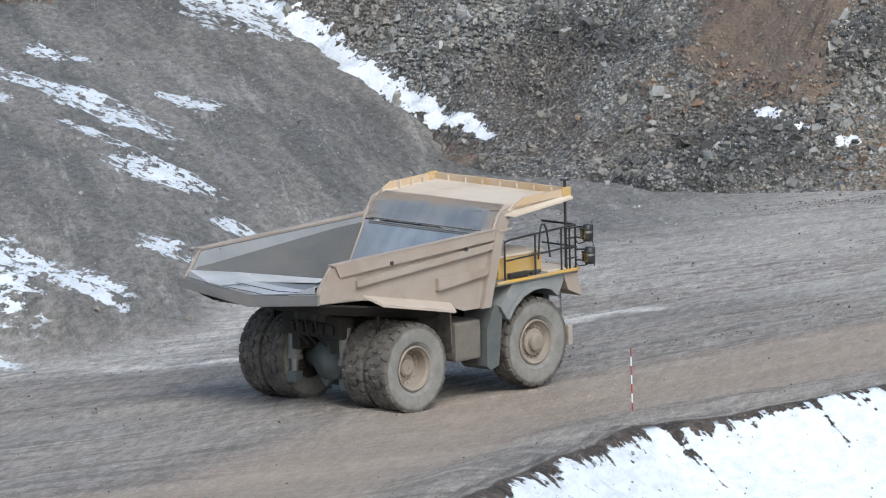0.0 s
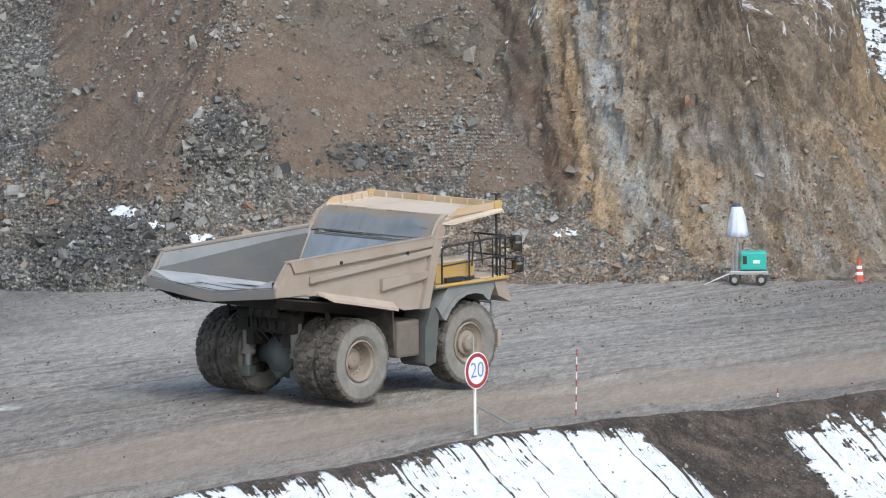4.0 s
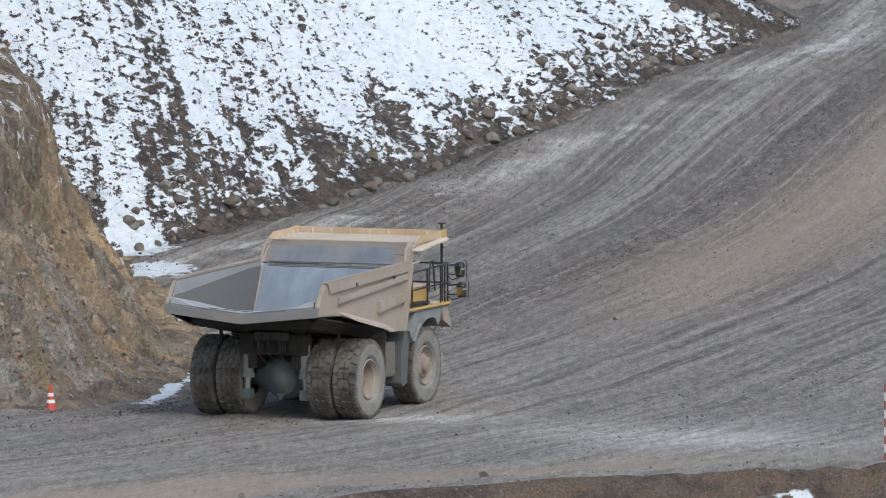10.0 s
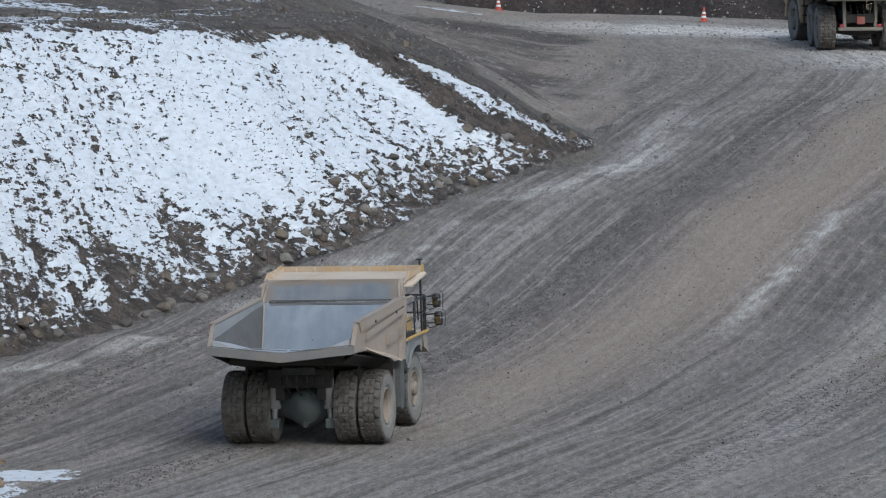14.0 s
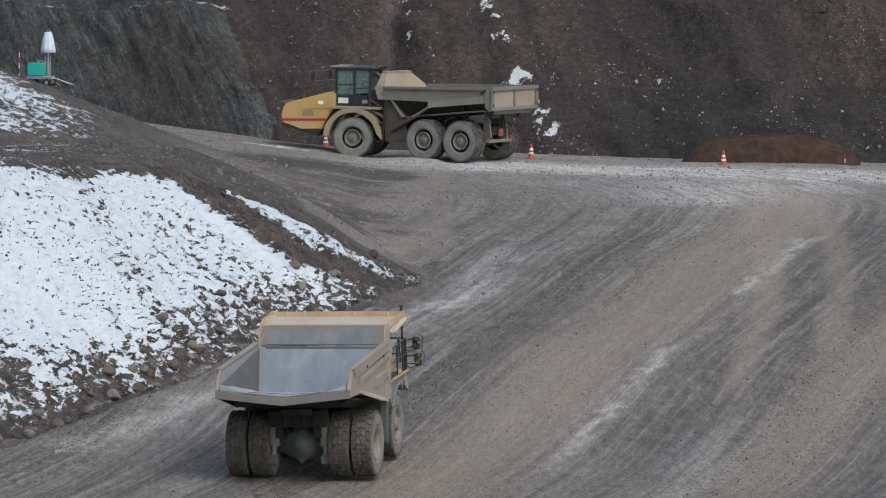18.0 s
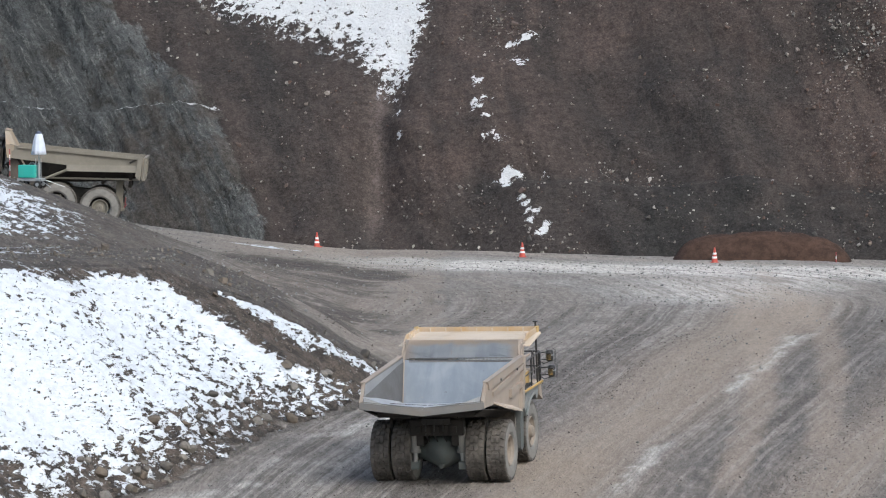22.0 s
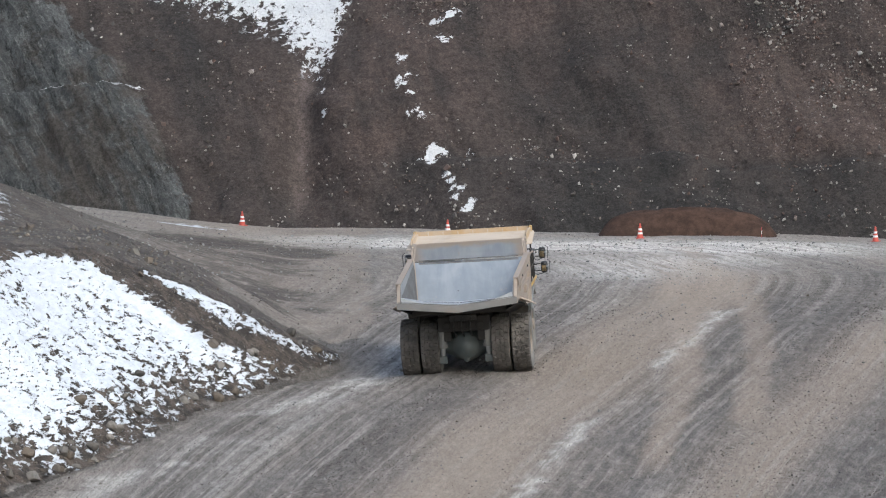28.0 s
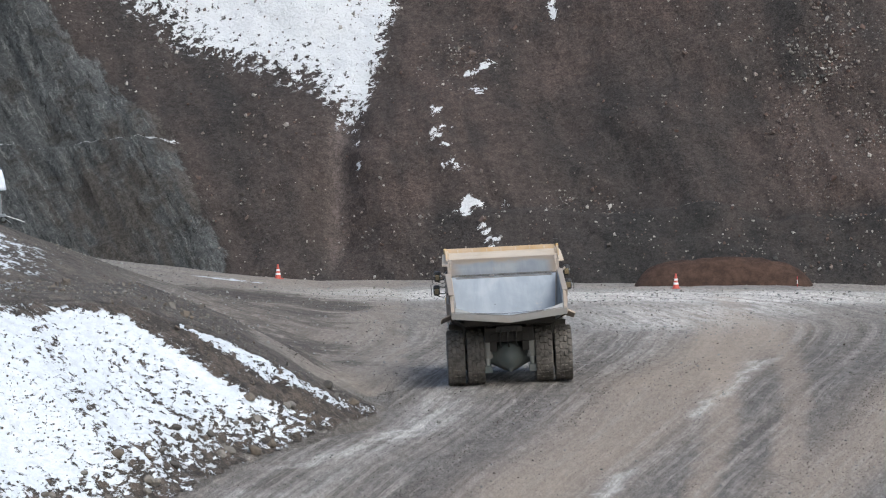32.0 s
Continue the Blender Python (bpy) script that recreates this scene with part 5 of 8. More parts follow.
def lathe(bm, profile, steps=48, axis="y", caps=True):
    """A turned solid from (radius, along) pairs, about the y or z axis."""
    rings = []
    for r, h in profile:
        ring = []
        for k in range(steps):
            a = 2 * math.pi * k / steps
            c, s = r * math.cos(a), r * math.sin(a)
            ring.append(bm.verts.new((c, h, s) if axis == "y" else (c, s, h)))
        rings.append(ring)
    for a, b in zip(rings[:-1], rings[1:]):
        for k in range(steps):
            bm.faces.new((a[k], a[(k + 1) % steps], b[(k + 1) % steps], b[k]))
    for ring in (rings[0], rings[-1]) if caps else ():
        if len({tuple(v.co) for v in ring}) > 2:
            bm.faces.new(ring)
    return bm


def stone_mesh(name, seed, material, flat=0.7):
    rnd = random.Random(seed)
    bm = bmesh.new()
    bmesh.ops.create_icosphere(bm, subdivisions=2, radius=0.5)
    planes = [(Vector((rnd.gauss(0, 1), rnd.gauss(0, 1), rnd.gauss(0, 1))).normalized(), rnd.uniform(0.26, 0.42)) for _ in range(9)]
    for v in bm.verts:
        for nrm, d in planes:
            over = v.co.dot(nrm) - d
            if over > 0:
                v.co -= nrm * over
        v.co *= 1 + rnd.uniform(-0.05, 0.05)
        v.co.z *= flat
    me = bpy.data.meshes.new(name)
    bm.to_mesh(me)
    bm.free()
    me.materials.append(material)
    return me

# ---- rigid haul truck: x ahead, y to its left, z up, from the ground under the rear axle ----
def tyre_bm(radius, width, lugs, tread=0.045):
    """Tyre about the y axis, in one skin, with staggered lugs across the tread."""
    bm = bmesh.new()
    w, r = width / 2, radius - tread
    steps, pitch = lugs * 4, 2 * math.pi / lugs
    narrow, wide = (0.14, 0.22, 0.64, 0.72), (0.0, 0.07, 0.79, 0.86)
    wall = [(0.52 * radius, 0.80), (0.60 * radius, 0.98), (0.76 * radius, 1.0), (0.90 * radius, 0.985), (r * 0.965, 0.96)]
    # radius, place across, spread of the block round the tyre (None: groove), half-pitch stagger
    half = [(radius * 0.975, 0.95, wide, 0.0), (radius * 0.995, 0.84, wide, 0.0), (radius, 0.52, narrow, 0.0), (r, 0.50, None, 0.25), (r, 0.46, None, 0.25), (radius, 0.44, narrow, 0.5), (radius, 0.25, wide, 0.5), (radius, 0.05, narrow, 0.5)]
    rows = [(q, -y, None, 0.0) for q, y in wall] + [(q, -y, f, g) for q, y, f, g in half] + [(r, 0.0, None, 0.5)] + [(q, y, f, g) for q, y, f, g in half[::-1]] + [(q, y, None, 0.0) for q, y in wall[::-1]]
    rings = []
    for rr, y, spread, stagger in rows:
        ring = []
        for k in range(steps):
            a = (k // 4 + (spread or wide)[k % 4] + stagger) * pitch
            q = rr - tread if spread and k % 4 in (0, 3) else rr
            ring.append(bm.verts.new((q * math.cos(a), y * w, q * math.sin(a))))
        rings.append(ring)
    for p, q in zip(rings[:-1], rings[1:]):
        for k in range(steps):
            bm.faces.new((p[k], p[(k + 1) % steps], q[(k + 1) % steps], q[k]))
    return bm


def rim_bm(radius, depth, face, hub):
    """Rim open to -y: flange, dish and hub, turned about the y axis; face is the y of the outer flange."""
    bm = bmesh.new()
    lathe(bm, [(radius * 1.04, face + 0.06), (radius * 1.04, face), (radius * 0.97, face - 0.02), (radius * 0.93, face + 0.03), (radius * 0.86, face + 0.07), (radius * 0.78, face + depth * 0.8),
               (radius * 0.62, face + depth), (radius * 0.60, face + depth - hub * 0.4), (radius * 0.42, face + depth - hub * 0.5), (radius * 0.40, face + depth - hub), (radius * 0.30, face + depth - hub - 0.03), (0.02, face + depth - hub - 0.04)], 40, caps=False)
    for k in range(18):
        a = 2 * math.pi * k / 18
        c, s = math.cos(a) * radius * 0.70, math.sin(a) * radius * 0.70
        lathe_bm = bmesh.ops.create_cone(bm, cap_ends=True, segments=6, radius1=0.016, radius2=0.013, depth=0.05)
        for v in lathe_bm["verts"]:
            x, y, z = v.co
            v.co = (x + c, face + depth * 0.9 + z - 0.03, y + s)
    return bm


TYRE_R = 1.07
WHEELS = []  # wheel object, its hub in the truck's space


def wheel(parent, name, hub, side, width, rim_r, dish, hubs, label, cover=True):
    """side -1: right of the truck. The outer face looks away from the truck."""
    w = new(name)
    w.parent = parent
    w["label"] = label
    turn = pose(0, 0, 0) if side < 0 else pose(0, 0, 0, 0, 0, 180)
    w.matrix_basis = pose(*hub)
    t = part("tyre", tyre_bm(TYRE_R, width, 24, 0.04), MAT["tyre"], w, smooth_faces=False)
    if cover:
        part("rim", rim_bm(rim_r, dish, -width / 2 + 0.05, hubs), MAT["rim"], w, smooth_faces=False, at=turn)
    WHEELS.append((w, hub))
    return w


def both(fn):
    for s in (-1, 1):
        fn(s)


def haul_truck():
    T = thing("haul_truck", "empty tan and yellow rigid mining haul truck coated in dust", "haul truck")
    # --- dump body ---
    body = new("dump_body")
    body.parent = T
    body["label"] = "dusty tan open dump body with worn steel inside"
    def side_panel(s):
        y = s * 2.16
        outline = [(-2.95, 2.93), (-2.95, 3.20), (-2.50, 3.77), (3.02, 3.92), (3.10, 4.02), (3.30, 4.32), (3.62, 4.32), (3.05, 3.2), (2.62, 2.15), (1.9, 2.16), (1.5, 2.30), (-1.5, 2.86)]
        part("side_panel", prism(bmesh.new(), [(x, y, z) for x, z in outline], (0, -s * 0.07, 0)), MAT["body"], body)
        # top rail and ribs on the outside
        bm = bmesh.new()
        prism(bm, [(-2.46, y, 3.80), (3.05, y, 3.95), (3.05, y, 3.72), (-2.30, y, 3.50)], (0, s * 0.10, 0))
        part("top_rail", bm, MAT["body"], body)
        ribs = [[(-1.75, 3.36), (2.86, 3.66), (2.82, 3.50), (-1.75, 3.20)], [(0.95, 3.05), (2.72, 3.10), (2.62, 2.92), (0.95, 2.76)]]
        for loop in ribs:
            part("rib", prism(bmesh.new(), [(x, y, z) for x, z in loop], (0, s * 0.11, 0)), MAT["body"], body)
        bm = prism(bmesh.new(), [(2.42, y, 2.15), (2.70, y, 2.15), (3.22, y, 3.92), (2.92, y, 3.92)], (0, s * 0.12, 0))
        part("front_post", bm, MAT["body"], body)
        part("rear_plate", prism(bmesh.new(), [(-2.94, y, 2.95), (-2.94, y, 3.18), (-2.48, y, 3.74), (-1.75, y, 3.70), (-1.75, y, 2.92)], (0, s * 0.05, 0)), MAT["body"], body)
        shelf = [(-1.45, y, 2.97), (1.45, y, 2.42), (1.22, y + s * 0.40, 2.30), (-1.20, y + s * 0.40, 2.76)]
        part("eyebrow", prism(bmesh.new(), shelf, (0, 0, -0.06)), MAT["rail_dust"], body, "dust-covered shelf along the side")
        # muddy plate; its near-black colour includes the shade below the body
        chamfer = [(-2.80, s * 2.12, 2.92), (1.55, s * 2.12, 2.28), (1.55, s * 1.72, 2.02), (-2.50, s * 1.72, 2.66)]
        part("under_chamfer", prism(bmesh.new(), chamfer, (0, 0, -0.04)), MAT["frame"], body, "muddy underside plate with the shade under the body put into its colour")
        for x in (-0.6, 1.9):
            bm = bmesh.new()
            tube(bm, [(x, y + s * 0.09, 3.62), (x, y + s * 0.13, 3.62)], 0.05, 10)
            part("lifting_hole", bm, MAT["black"], body)
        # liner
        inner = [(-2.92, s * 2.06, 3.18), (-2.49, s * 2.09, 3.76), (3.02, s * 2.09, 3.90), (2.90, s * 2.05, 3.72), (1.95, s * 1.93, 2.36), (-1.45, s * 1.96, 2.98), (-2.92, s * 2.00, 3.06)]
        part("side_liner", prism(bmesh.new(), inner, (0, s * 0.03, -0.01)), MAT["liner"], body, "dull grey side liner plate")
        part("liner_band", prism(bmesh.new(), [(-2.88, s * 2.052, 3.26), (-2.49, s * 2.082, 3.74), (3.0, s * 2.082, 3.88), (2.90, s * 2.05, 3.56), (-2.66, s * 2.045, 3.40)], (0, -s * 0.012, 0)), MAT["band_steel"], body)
        for x in (-1.3, 0.35):
            bm = bmesh.new()
            tube(bm, [(x, s * 2.075, 3.55), (x, s * 2.055, 3.55)], 0.045, 10)
            part("lifting_hole", bm, MAT["black"], body)
        part("rail_cap", prism(bmesh.new(), [(-2.51, s * 2.07, 3.78), (3.05, s * 2.07, 3.93), (3.05, s * 2.26, 3.93), (-2.51, s * 2.26, 3.78)], (0, 0, 0.035)), MAT["body"], body)
        # strut where the side meets the front wall
        bm = tube(bmesh.new(), [(1.96, s * 1.90, 2.38), (2.94, s * 2.03, 3.82)], 0.020, 8)
        part("corner_seam", bm, MAT["body"], body)
    both(side_panel)
    for s, mesh_name in ((-1, "floor"), (1, "floor")):
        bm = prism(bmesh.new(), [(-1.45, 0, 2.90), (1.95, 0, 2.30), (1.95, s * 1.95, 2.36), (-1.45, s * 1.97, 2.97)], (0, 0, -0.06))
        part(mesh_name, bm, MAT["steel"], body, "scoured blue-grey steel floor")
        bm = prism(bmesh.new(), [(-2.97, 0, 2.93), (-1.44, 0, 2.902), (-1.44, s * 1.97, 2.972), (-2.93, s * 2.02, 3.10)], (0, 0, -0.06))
        part("tail_floor", bm, MAT["bright_steel"], body, "polished tail floor plate with sky sheen put into its colour")
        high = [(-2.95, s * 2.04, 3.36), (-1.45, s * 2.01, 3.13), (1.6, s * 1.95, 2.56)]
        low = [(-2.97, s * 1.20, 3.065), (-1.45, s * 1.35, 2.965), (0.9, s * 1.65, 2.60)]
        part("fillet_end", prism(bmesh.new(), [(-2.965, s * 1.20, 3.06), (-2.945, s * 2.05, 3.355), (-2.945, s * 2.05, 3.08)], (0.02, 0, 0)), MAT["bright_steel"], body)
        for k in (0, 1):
            part("tail_fillet", prism(bmesh.new(), [low[k], low[k + 1], high[k + 1], high[k]], (0, 0, -0.02)), MAT["bright_steel"], body, "worn plate between floor and side with sky sheen put into its colour")
        for x in (-2.62, -2.1):
            seam = prism(bmesh.new(), [(x, s * 0.02, 2.935), (x + 0.035, s * 0.02, 2.935), (x + 0.035, s * 1.9, 3.035), (x, s * 1.9, 3.045)], (0, 0, 0.012))
            part("weld_seam", seam, MAT["frame"], body)
    bm = bmesh.new()
    for s in (-1, 1):
        prism(bm, [(-2.97, 0, 2.95), (-2.94, s * 2.20, 3.17), (-2.94, s * 2.20, 2.93), (-2.99, 0, 2.70)], (-0.06, 0, 0))
        prism(bm, [(-3.0, 0, 2.955), (-2.80, 0, 2.945), (-2.78, s * 1.96, 3.10), (-2.96, s * 2.16, 3.19)], (0, 0, 0.02))
    part("tail_lip", bm, MAT["lip"], body, "thick scuffed steel tail lip")
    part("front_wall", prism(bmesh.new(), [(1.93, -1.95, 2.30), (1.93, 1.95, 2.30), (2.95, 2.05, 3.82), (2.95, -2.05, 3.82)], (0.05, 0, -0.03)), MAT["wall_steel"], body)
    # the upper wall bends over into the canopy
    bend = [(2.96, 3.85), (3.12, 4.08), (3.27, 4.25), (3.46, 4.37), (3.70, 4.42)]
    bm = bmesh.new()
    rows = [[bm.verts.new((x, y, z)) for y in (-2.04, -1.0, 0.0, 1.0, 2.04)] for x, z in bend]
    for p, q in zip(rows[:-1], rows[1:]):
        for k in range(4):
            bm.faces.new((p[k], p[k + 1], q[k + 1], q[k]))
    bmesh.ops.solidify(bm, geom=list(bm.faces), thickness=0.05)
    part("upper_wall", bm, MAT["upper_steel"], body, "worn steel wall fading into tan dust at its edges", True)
    for z, x in ((3.76, 2.90), (3.80, 2.92), (3.875, 2.97)):
        bm = tube(bmesh.new(), [(x, -1.86, z), (x, 1.86, z)], 0.012, 6)
        part("wear_bar", bm, MAT["tank"], body)
    both(lambda s: part("upper_cheek", prism(bmesh.new(), [(2.86, s * 2.03, 3.74), (2.80, s * 2.14, 3.70), (3.30, s * 2.14, 4.32), (3.62, s * 2.12, 4.44), (3.50, s * 1.97, 4.415), (3.24, s * 2.00, 4.24)], (0.015, 0, 0.02)), MAT["body"], body))
    # canopy over the cab
    canopy = new("canopy")
    canopy.parent = T
    canopy["label"] = "pale dusty canopy with a yellow rim"
    part("roof_plate", prism(bmesh.new(), [(3.44, -2.12, 4.35), (3.44, 2.12, 4.35), (3.7, 2.14, 4.41), (5.72, 2.12, 4.47), (5.72, -2.12, 4.47), (3.7, -2.14, 4.41)], (0, 0, -0.07)), MAT["canopy"], canopy)
    part("front_rim", box(5.66, 5.74, -2.14, 2.14, 4.43, 4.63, 0.015), MAT["rim_paint"], canopy)
    def rim_side(s):
        part("side_rim", prism(bmesh.new(), [(3.62, s * 2.14, 4.40), (5.74, s * 2.14, 4.45), (5.74, s * 2.14, 4.63), (3.98, s * 2.14, 4.58)], (0, s * 0.06, 0)), MAT["rim_paint"], canopy)
        part("side_wing", prism(bmesh.new(), [(3.30, s * 2.10, 4.22), (5.74, s * 2.18, 4.43), (5.74, s * 2.30, 4.36), (3.52, s * 2.36, 4.20)], (0, 0, 0.05)), MAT["canopy"], canopy)
        part("rim_corner", box(5.40, 5.77, min(s * 2.12, s * 2.23), max(s * 2.12, s * 2.23), 4.43, 4.65, 0.02), MAT["yellow"], canopy)
        for k in range(4):
            x = 4.2 + 0.42 * k
            part("rim_rib", box(x, x + 0.05, min(s * 2.05, s * 2.15), max(s * 2.05, s * 2.15), 4.40, 4.575, 0.01), MAT["canopy"], canopy)
    both(rim_side)
    for k in range(7):
        y = -1.68 + 0.56 * k
        part("rim_rib", box(5.60, 5.67, y - 0.02, y + 0.02, 4.44, 4.60, 0.008), MAT["canopy"], canopy)
    both(lambda s: part("snag_bar", tube(bmesh.new(), [(2.95, s * 2.2, 3.86), (3.35, s * 2.38, 3.95)], 0.035, 6), MAT["body"], canopy))
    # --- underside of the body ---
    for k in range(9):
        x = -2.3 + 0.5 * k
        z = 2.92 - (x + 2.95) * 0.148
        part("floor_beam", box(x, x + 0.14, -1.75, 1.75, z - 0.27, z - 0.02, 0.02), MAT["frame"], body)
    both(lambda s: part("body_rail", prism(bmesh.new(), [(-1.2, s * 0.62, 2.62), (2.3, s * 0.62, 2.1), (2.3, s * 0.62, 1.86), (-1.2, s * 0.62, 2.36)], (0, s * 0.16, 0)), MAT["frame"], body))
    both(lambda s: part("stone_hanger", box(-0.55, -0.48, s * 1.70 - 0.04, s * 1.70 + 0.04, 1.25, 2.75, 0.01), MAT["frame"], body))
    both(lambda s: part("mud_flap", prism(bmesh.new(), [(1.32, s * 1.15, 2.2), (1.32, s * 2.25, 2.2), (1.42, s * 2.2, 1.22), (1.42, s * 1.2, 1.22)], (0.05, 0, 0)), MAT["tyre"], body))
    # --- chassis ---
    chassis = new("chassis")
    chassis.parent = T
    chassis["label"] = "muddy steel chassis with shade put into its dark colour"
    both(lambda s: part("frame_rail", box(-0.9, 6.1, s * 0.62 - 0.13, s * 0.62 + 0.13, 1.35, 1.85, 0.03), MAT["frame"], chassis))
    part("rear_crossmember", box(-1.0, -0.55, -0.95, 0.95, 1.72, 2.28, 0.05), MAT["frame"], chassis)
    for k in range(5):
        y = -0.62 + 0.31 * k
        part("valve_block", box(-1.08, -0.98, y - 0.11, y + 0.11, 1.82, 2.06, 0.02), MAT["frame"], chassis)
    part("hose_box", box(-1.06, -0.9, -0.5, 0.5, 2.12, 2.34, 0.03), MAT["black"], chassis)
    for y in (-0.3, 0.02, 0.31):
        part("hose", tube(bmesh.new(), [(-1.07, y, 2.3), (-1.14, y + 0.03, 2.1), (-1.02, y + 0.06, 1.75), (-0.8, y, 1.5)], 0.028, 6), MAT["black"], chassis)
    bm = lathe(bmesh.new(), [(0.10, -1.0), (0.30, -0.98), (0.33, -0.72), (0.44, -0.50), (0.60, -0.22), (0.66, 0.0), (0.60, 0.22), (0.44, 0.50), (0.33, 0.72), (0.30, 0.98), (0.10, 1.0)], 28)
    axle = part("rear_axle", bm, MAT["axle"], chassis, "grey rear axle housing", True, pose(0, 0, 1.10))
    part("axle_cover", lathe(bmesh.new(), [(0.50, 0.0), (0.50, 0.07), (0.44, 0.08), (0.40, 0.15), (0.24, 0.20), (0.22, 0.24), (0.02, 0.25)], 20, "z"), MAT["axle"], chassis, smooth_faces=True, at=pose(-0.40, 0, 1.10, 0, -90, 0))
    part("drain_nose", tube(bmesh.new(), [(-0.50, 0, 0.66), (-0.52, 0, 0.50)], [0.16, 0.05], 10), MAT["axle"], chassis)
    def strut(s):
        u = new("suspension_cylinder")
        u.parent = T
        u["label"] = "pale grey rear suspension cylinder"
        part("barrel", tube(bmesh.new(), [(-0.72, s * 0.80, 1.98), (-0.72, s * 0.84, 1.18)], 0.16, 16), MAT["strut"], u)
        part("collar", tube(bmesh.new(), [(-0.72, s * 0.835, 1.22), (-0.72, s * 0.84, 1.10)], 0.19, 16), MAT["strut"], u)
        part("rod", tube(bmesh.new(), [(-0.72, s * 0.84, 1.15), (-0.72, s * 0.86, 0.72)], 0.10, 12), MAT["chrome"], u)
        part("foot", box(-0.86, -0.58, s * 0.86 - 0.16, s * 0.86 + 0.16, 0.52, 0.80, 0.04), MAT["axle"], u)
        part("bracket", box(-0.90, -0.52, s * 0.78 - 0.14, s * 0.78 + 0.14, 1.92, 2.46, 0.04), MAT["frame"], u)
        part("hoist_cylinder", tube(bmesh.new(), [(1.75, s * 1.02, 1.1), (2.25, s * 0.98, 2.2)], 0.14, 12), MAT["frame"], chassis)
    both(strut)
    # --- tanks, deck, cab ---
    part("fuel_tank", box(1.78, 2.66, -1.98, -1.05, 0.92, 1.86, 0.08), MAT["tank"], T, "dusty fuel tank")
    part("hydraulic_tank", box(1.78, 2.66, 1.05, 1.98, 0.92, 1.86, 0.08), MAT["tank"], T, "dusty hydraulic tank")
    def front_end(s):
        arch = []
        for k in range(13):
            a = radians(196 - 16.0 * k)
            arch.append((4.41 + 1.24 * math.cos(a), 1.07 + 1.30 * math.sin(a)))
        top = [p for p in arch if p[1] > 1.55 and p[0] < 5.3]
        crown = top + [(5.42, 2.44), (5.42, 2.60), (3.55, 2.60), (3.12, 2.10)]
        part("fender", prism(bmesh.new(), [(x, s * 2.18, z) for x, z in crown], (0, -s * 0.95, 0)), MAT["fender"], T, "dusty blue-grey front fender")
        flap = [(3.30, 2.12), (2.98, 2.12), (2.74, 1.62), (2.72, 0.72), (2.84, 0.62), (3.12, 0.70), (3.20, 1.35)]
        part("rear_mudguard", prism(bmesh.new(), [(x, s * 2.10, z) for x, z in flap], (0, -s * 0.85, 0)), MAT["mudguard"], T, "dark dusty mudguard behind the front wheel")
        part("fender_lip", prism(bmesh.new(), [(x, s * 2.20, z) for x, z in arch[3:9]] + [(4.41 + 1.34 * math.cos(radians(196 - 16.0 * k)), s * 2.20, 1.07 + 1.40 * math.sin(radians(196 - 16.0 * k))) for k in range(8, 2, -1)], (0, s * 0.05, 0)), MAT["fender"], T)
        part("front_wing", prism(bmesh.new(), [(5.42, s * 2.18, 2.60), (5.98, s * 2.18, 2.60), (6.28, s * 2.18, 1.98), (5.62, s * 2.18, 2.20)], (0, -s * 0.95, 0)), MAT["body"], T, "tan front wing")
    both(front_end)
    part("deck", box(2.95, 6.02, -2.22, 2.22, 2.58, 2.68, 0.02), MAT["fender"], T, "steel deck")
    both(lambda s: part("deck_edge", box(2.95, 6.04, min(s * 2.21, s * 2.27), max(s * 2.21, s * 2.27), 2.63, 2.70, 0.01), MAT["yellow"], T))
    part("front_edge", box(6.0, 6.06, -2.2, 2.2, 2.55, 2.72, 0.01), MAT["yellow"], T)
    part("bumper", box(5.85, 6.25, -1.45, 1.45, 0.95, 1.55, 0.06), MAT["body"], T, "tan bumper")
    both(lambda s: part("step_box", box(5.82, 6.02, min(s * 1.62, s * 2.02), max(s * 1.62, s * 2.02), 0.82, 1.30, 0.03), MAT["body"], T, "dusty tan step box"))
    part("radiator_grille", box(5.85, 6.1, -1.2, 1.2, 1.5, 2.56, 0.03), MAT["black"], T)
    part("engine_block", box(3.2, 5.8, -0.95, 0.95, 1.5, 2.55, 0.05), MAT["frame"], T)
    cabinet = part("air_cleaner_box", box(3.25, 4.75, -2.02, -0.98, 2.68, 3.20, 0.05), MAT["yellow"], T, "yellow equipment box on the deck")
    part("box_lid", box(3.22, 4.78, -2.05, -0.95, 3.20, 3.25, 0.015), MAT["canopy"], cabinet)
    part("exhaust_duct", tube(bmesh.new(), [(3.12, -1.7, 2.68), (3.08, -1.72, 3.3), (3.0, -1.4, 3.42)], 0.15, 10), MAT["black"], T)
    part("duct_clip", box(3.19, 3.25, -1.9, -1.8, 2.95, 3.07, 0.01), MAT["white"], T)
    both(lambda s: part("deck_plate", box(4.8, 5.95, min(s * 1.0, s * 2.15), max(s * 1.0, s * 2.15), 2.685, 2.72, 0.01), MAT["canopy"], T, "dusty pale deck plate"))
    for k, (x, y, z) in enumerate(((4.05, -2.12, 2.76), (4.25, -2.12, 2.75), (4.45, -2.1, 2.74))):
        part("hose_end", tube(bmesh.new(), [(x, y, z), (x + 0.12, y - 0.02, z + 0.02)], 0.05, 8), MAT["black"], T)
    part("battery_box", box(3.5, 4.1, -2.16, -2.06, 2.70, 2.83, 0.015), MAT["black"], T)
    cab = new("cab")
    cab.parent = T
    cab["label"] = "dark operator cab under the canopy"
    part("cab_shell", box(3.35, 5.35, 0.35, 1.95, 2.68, 4.22, 0.08), MAT["canopy"], cab)
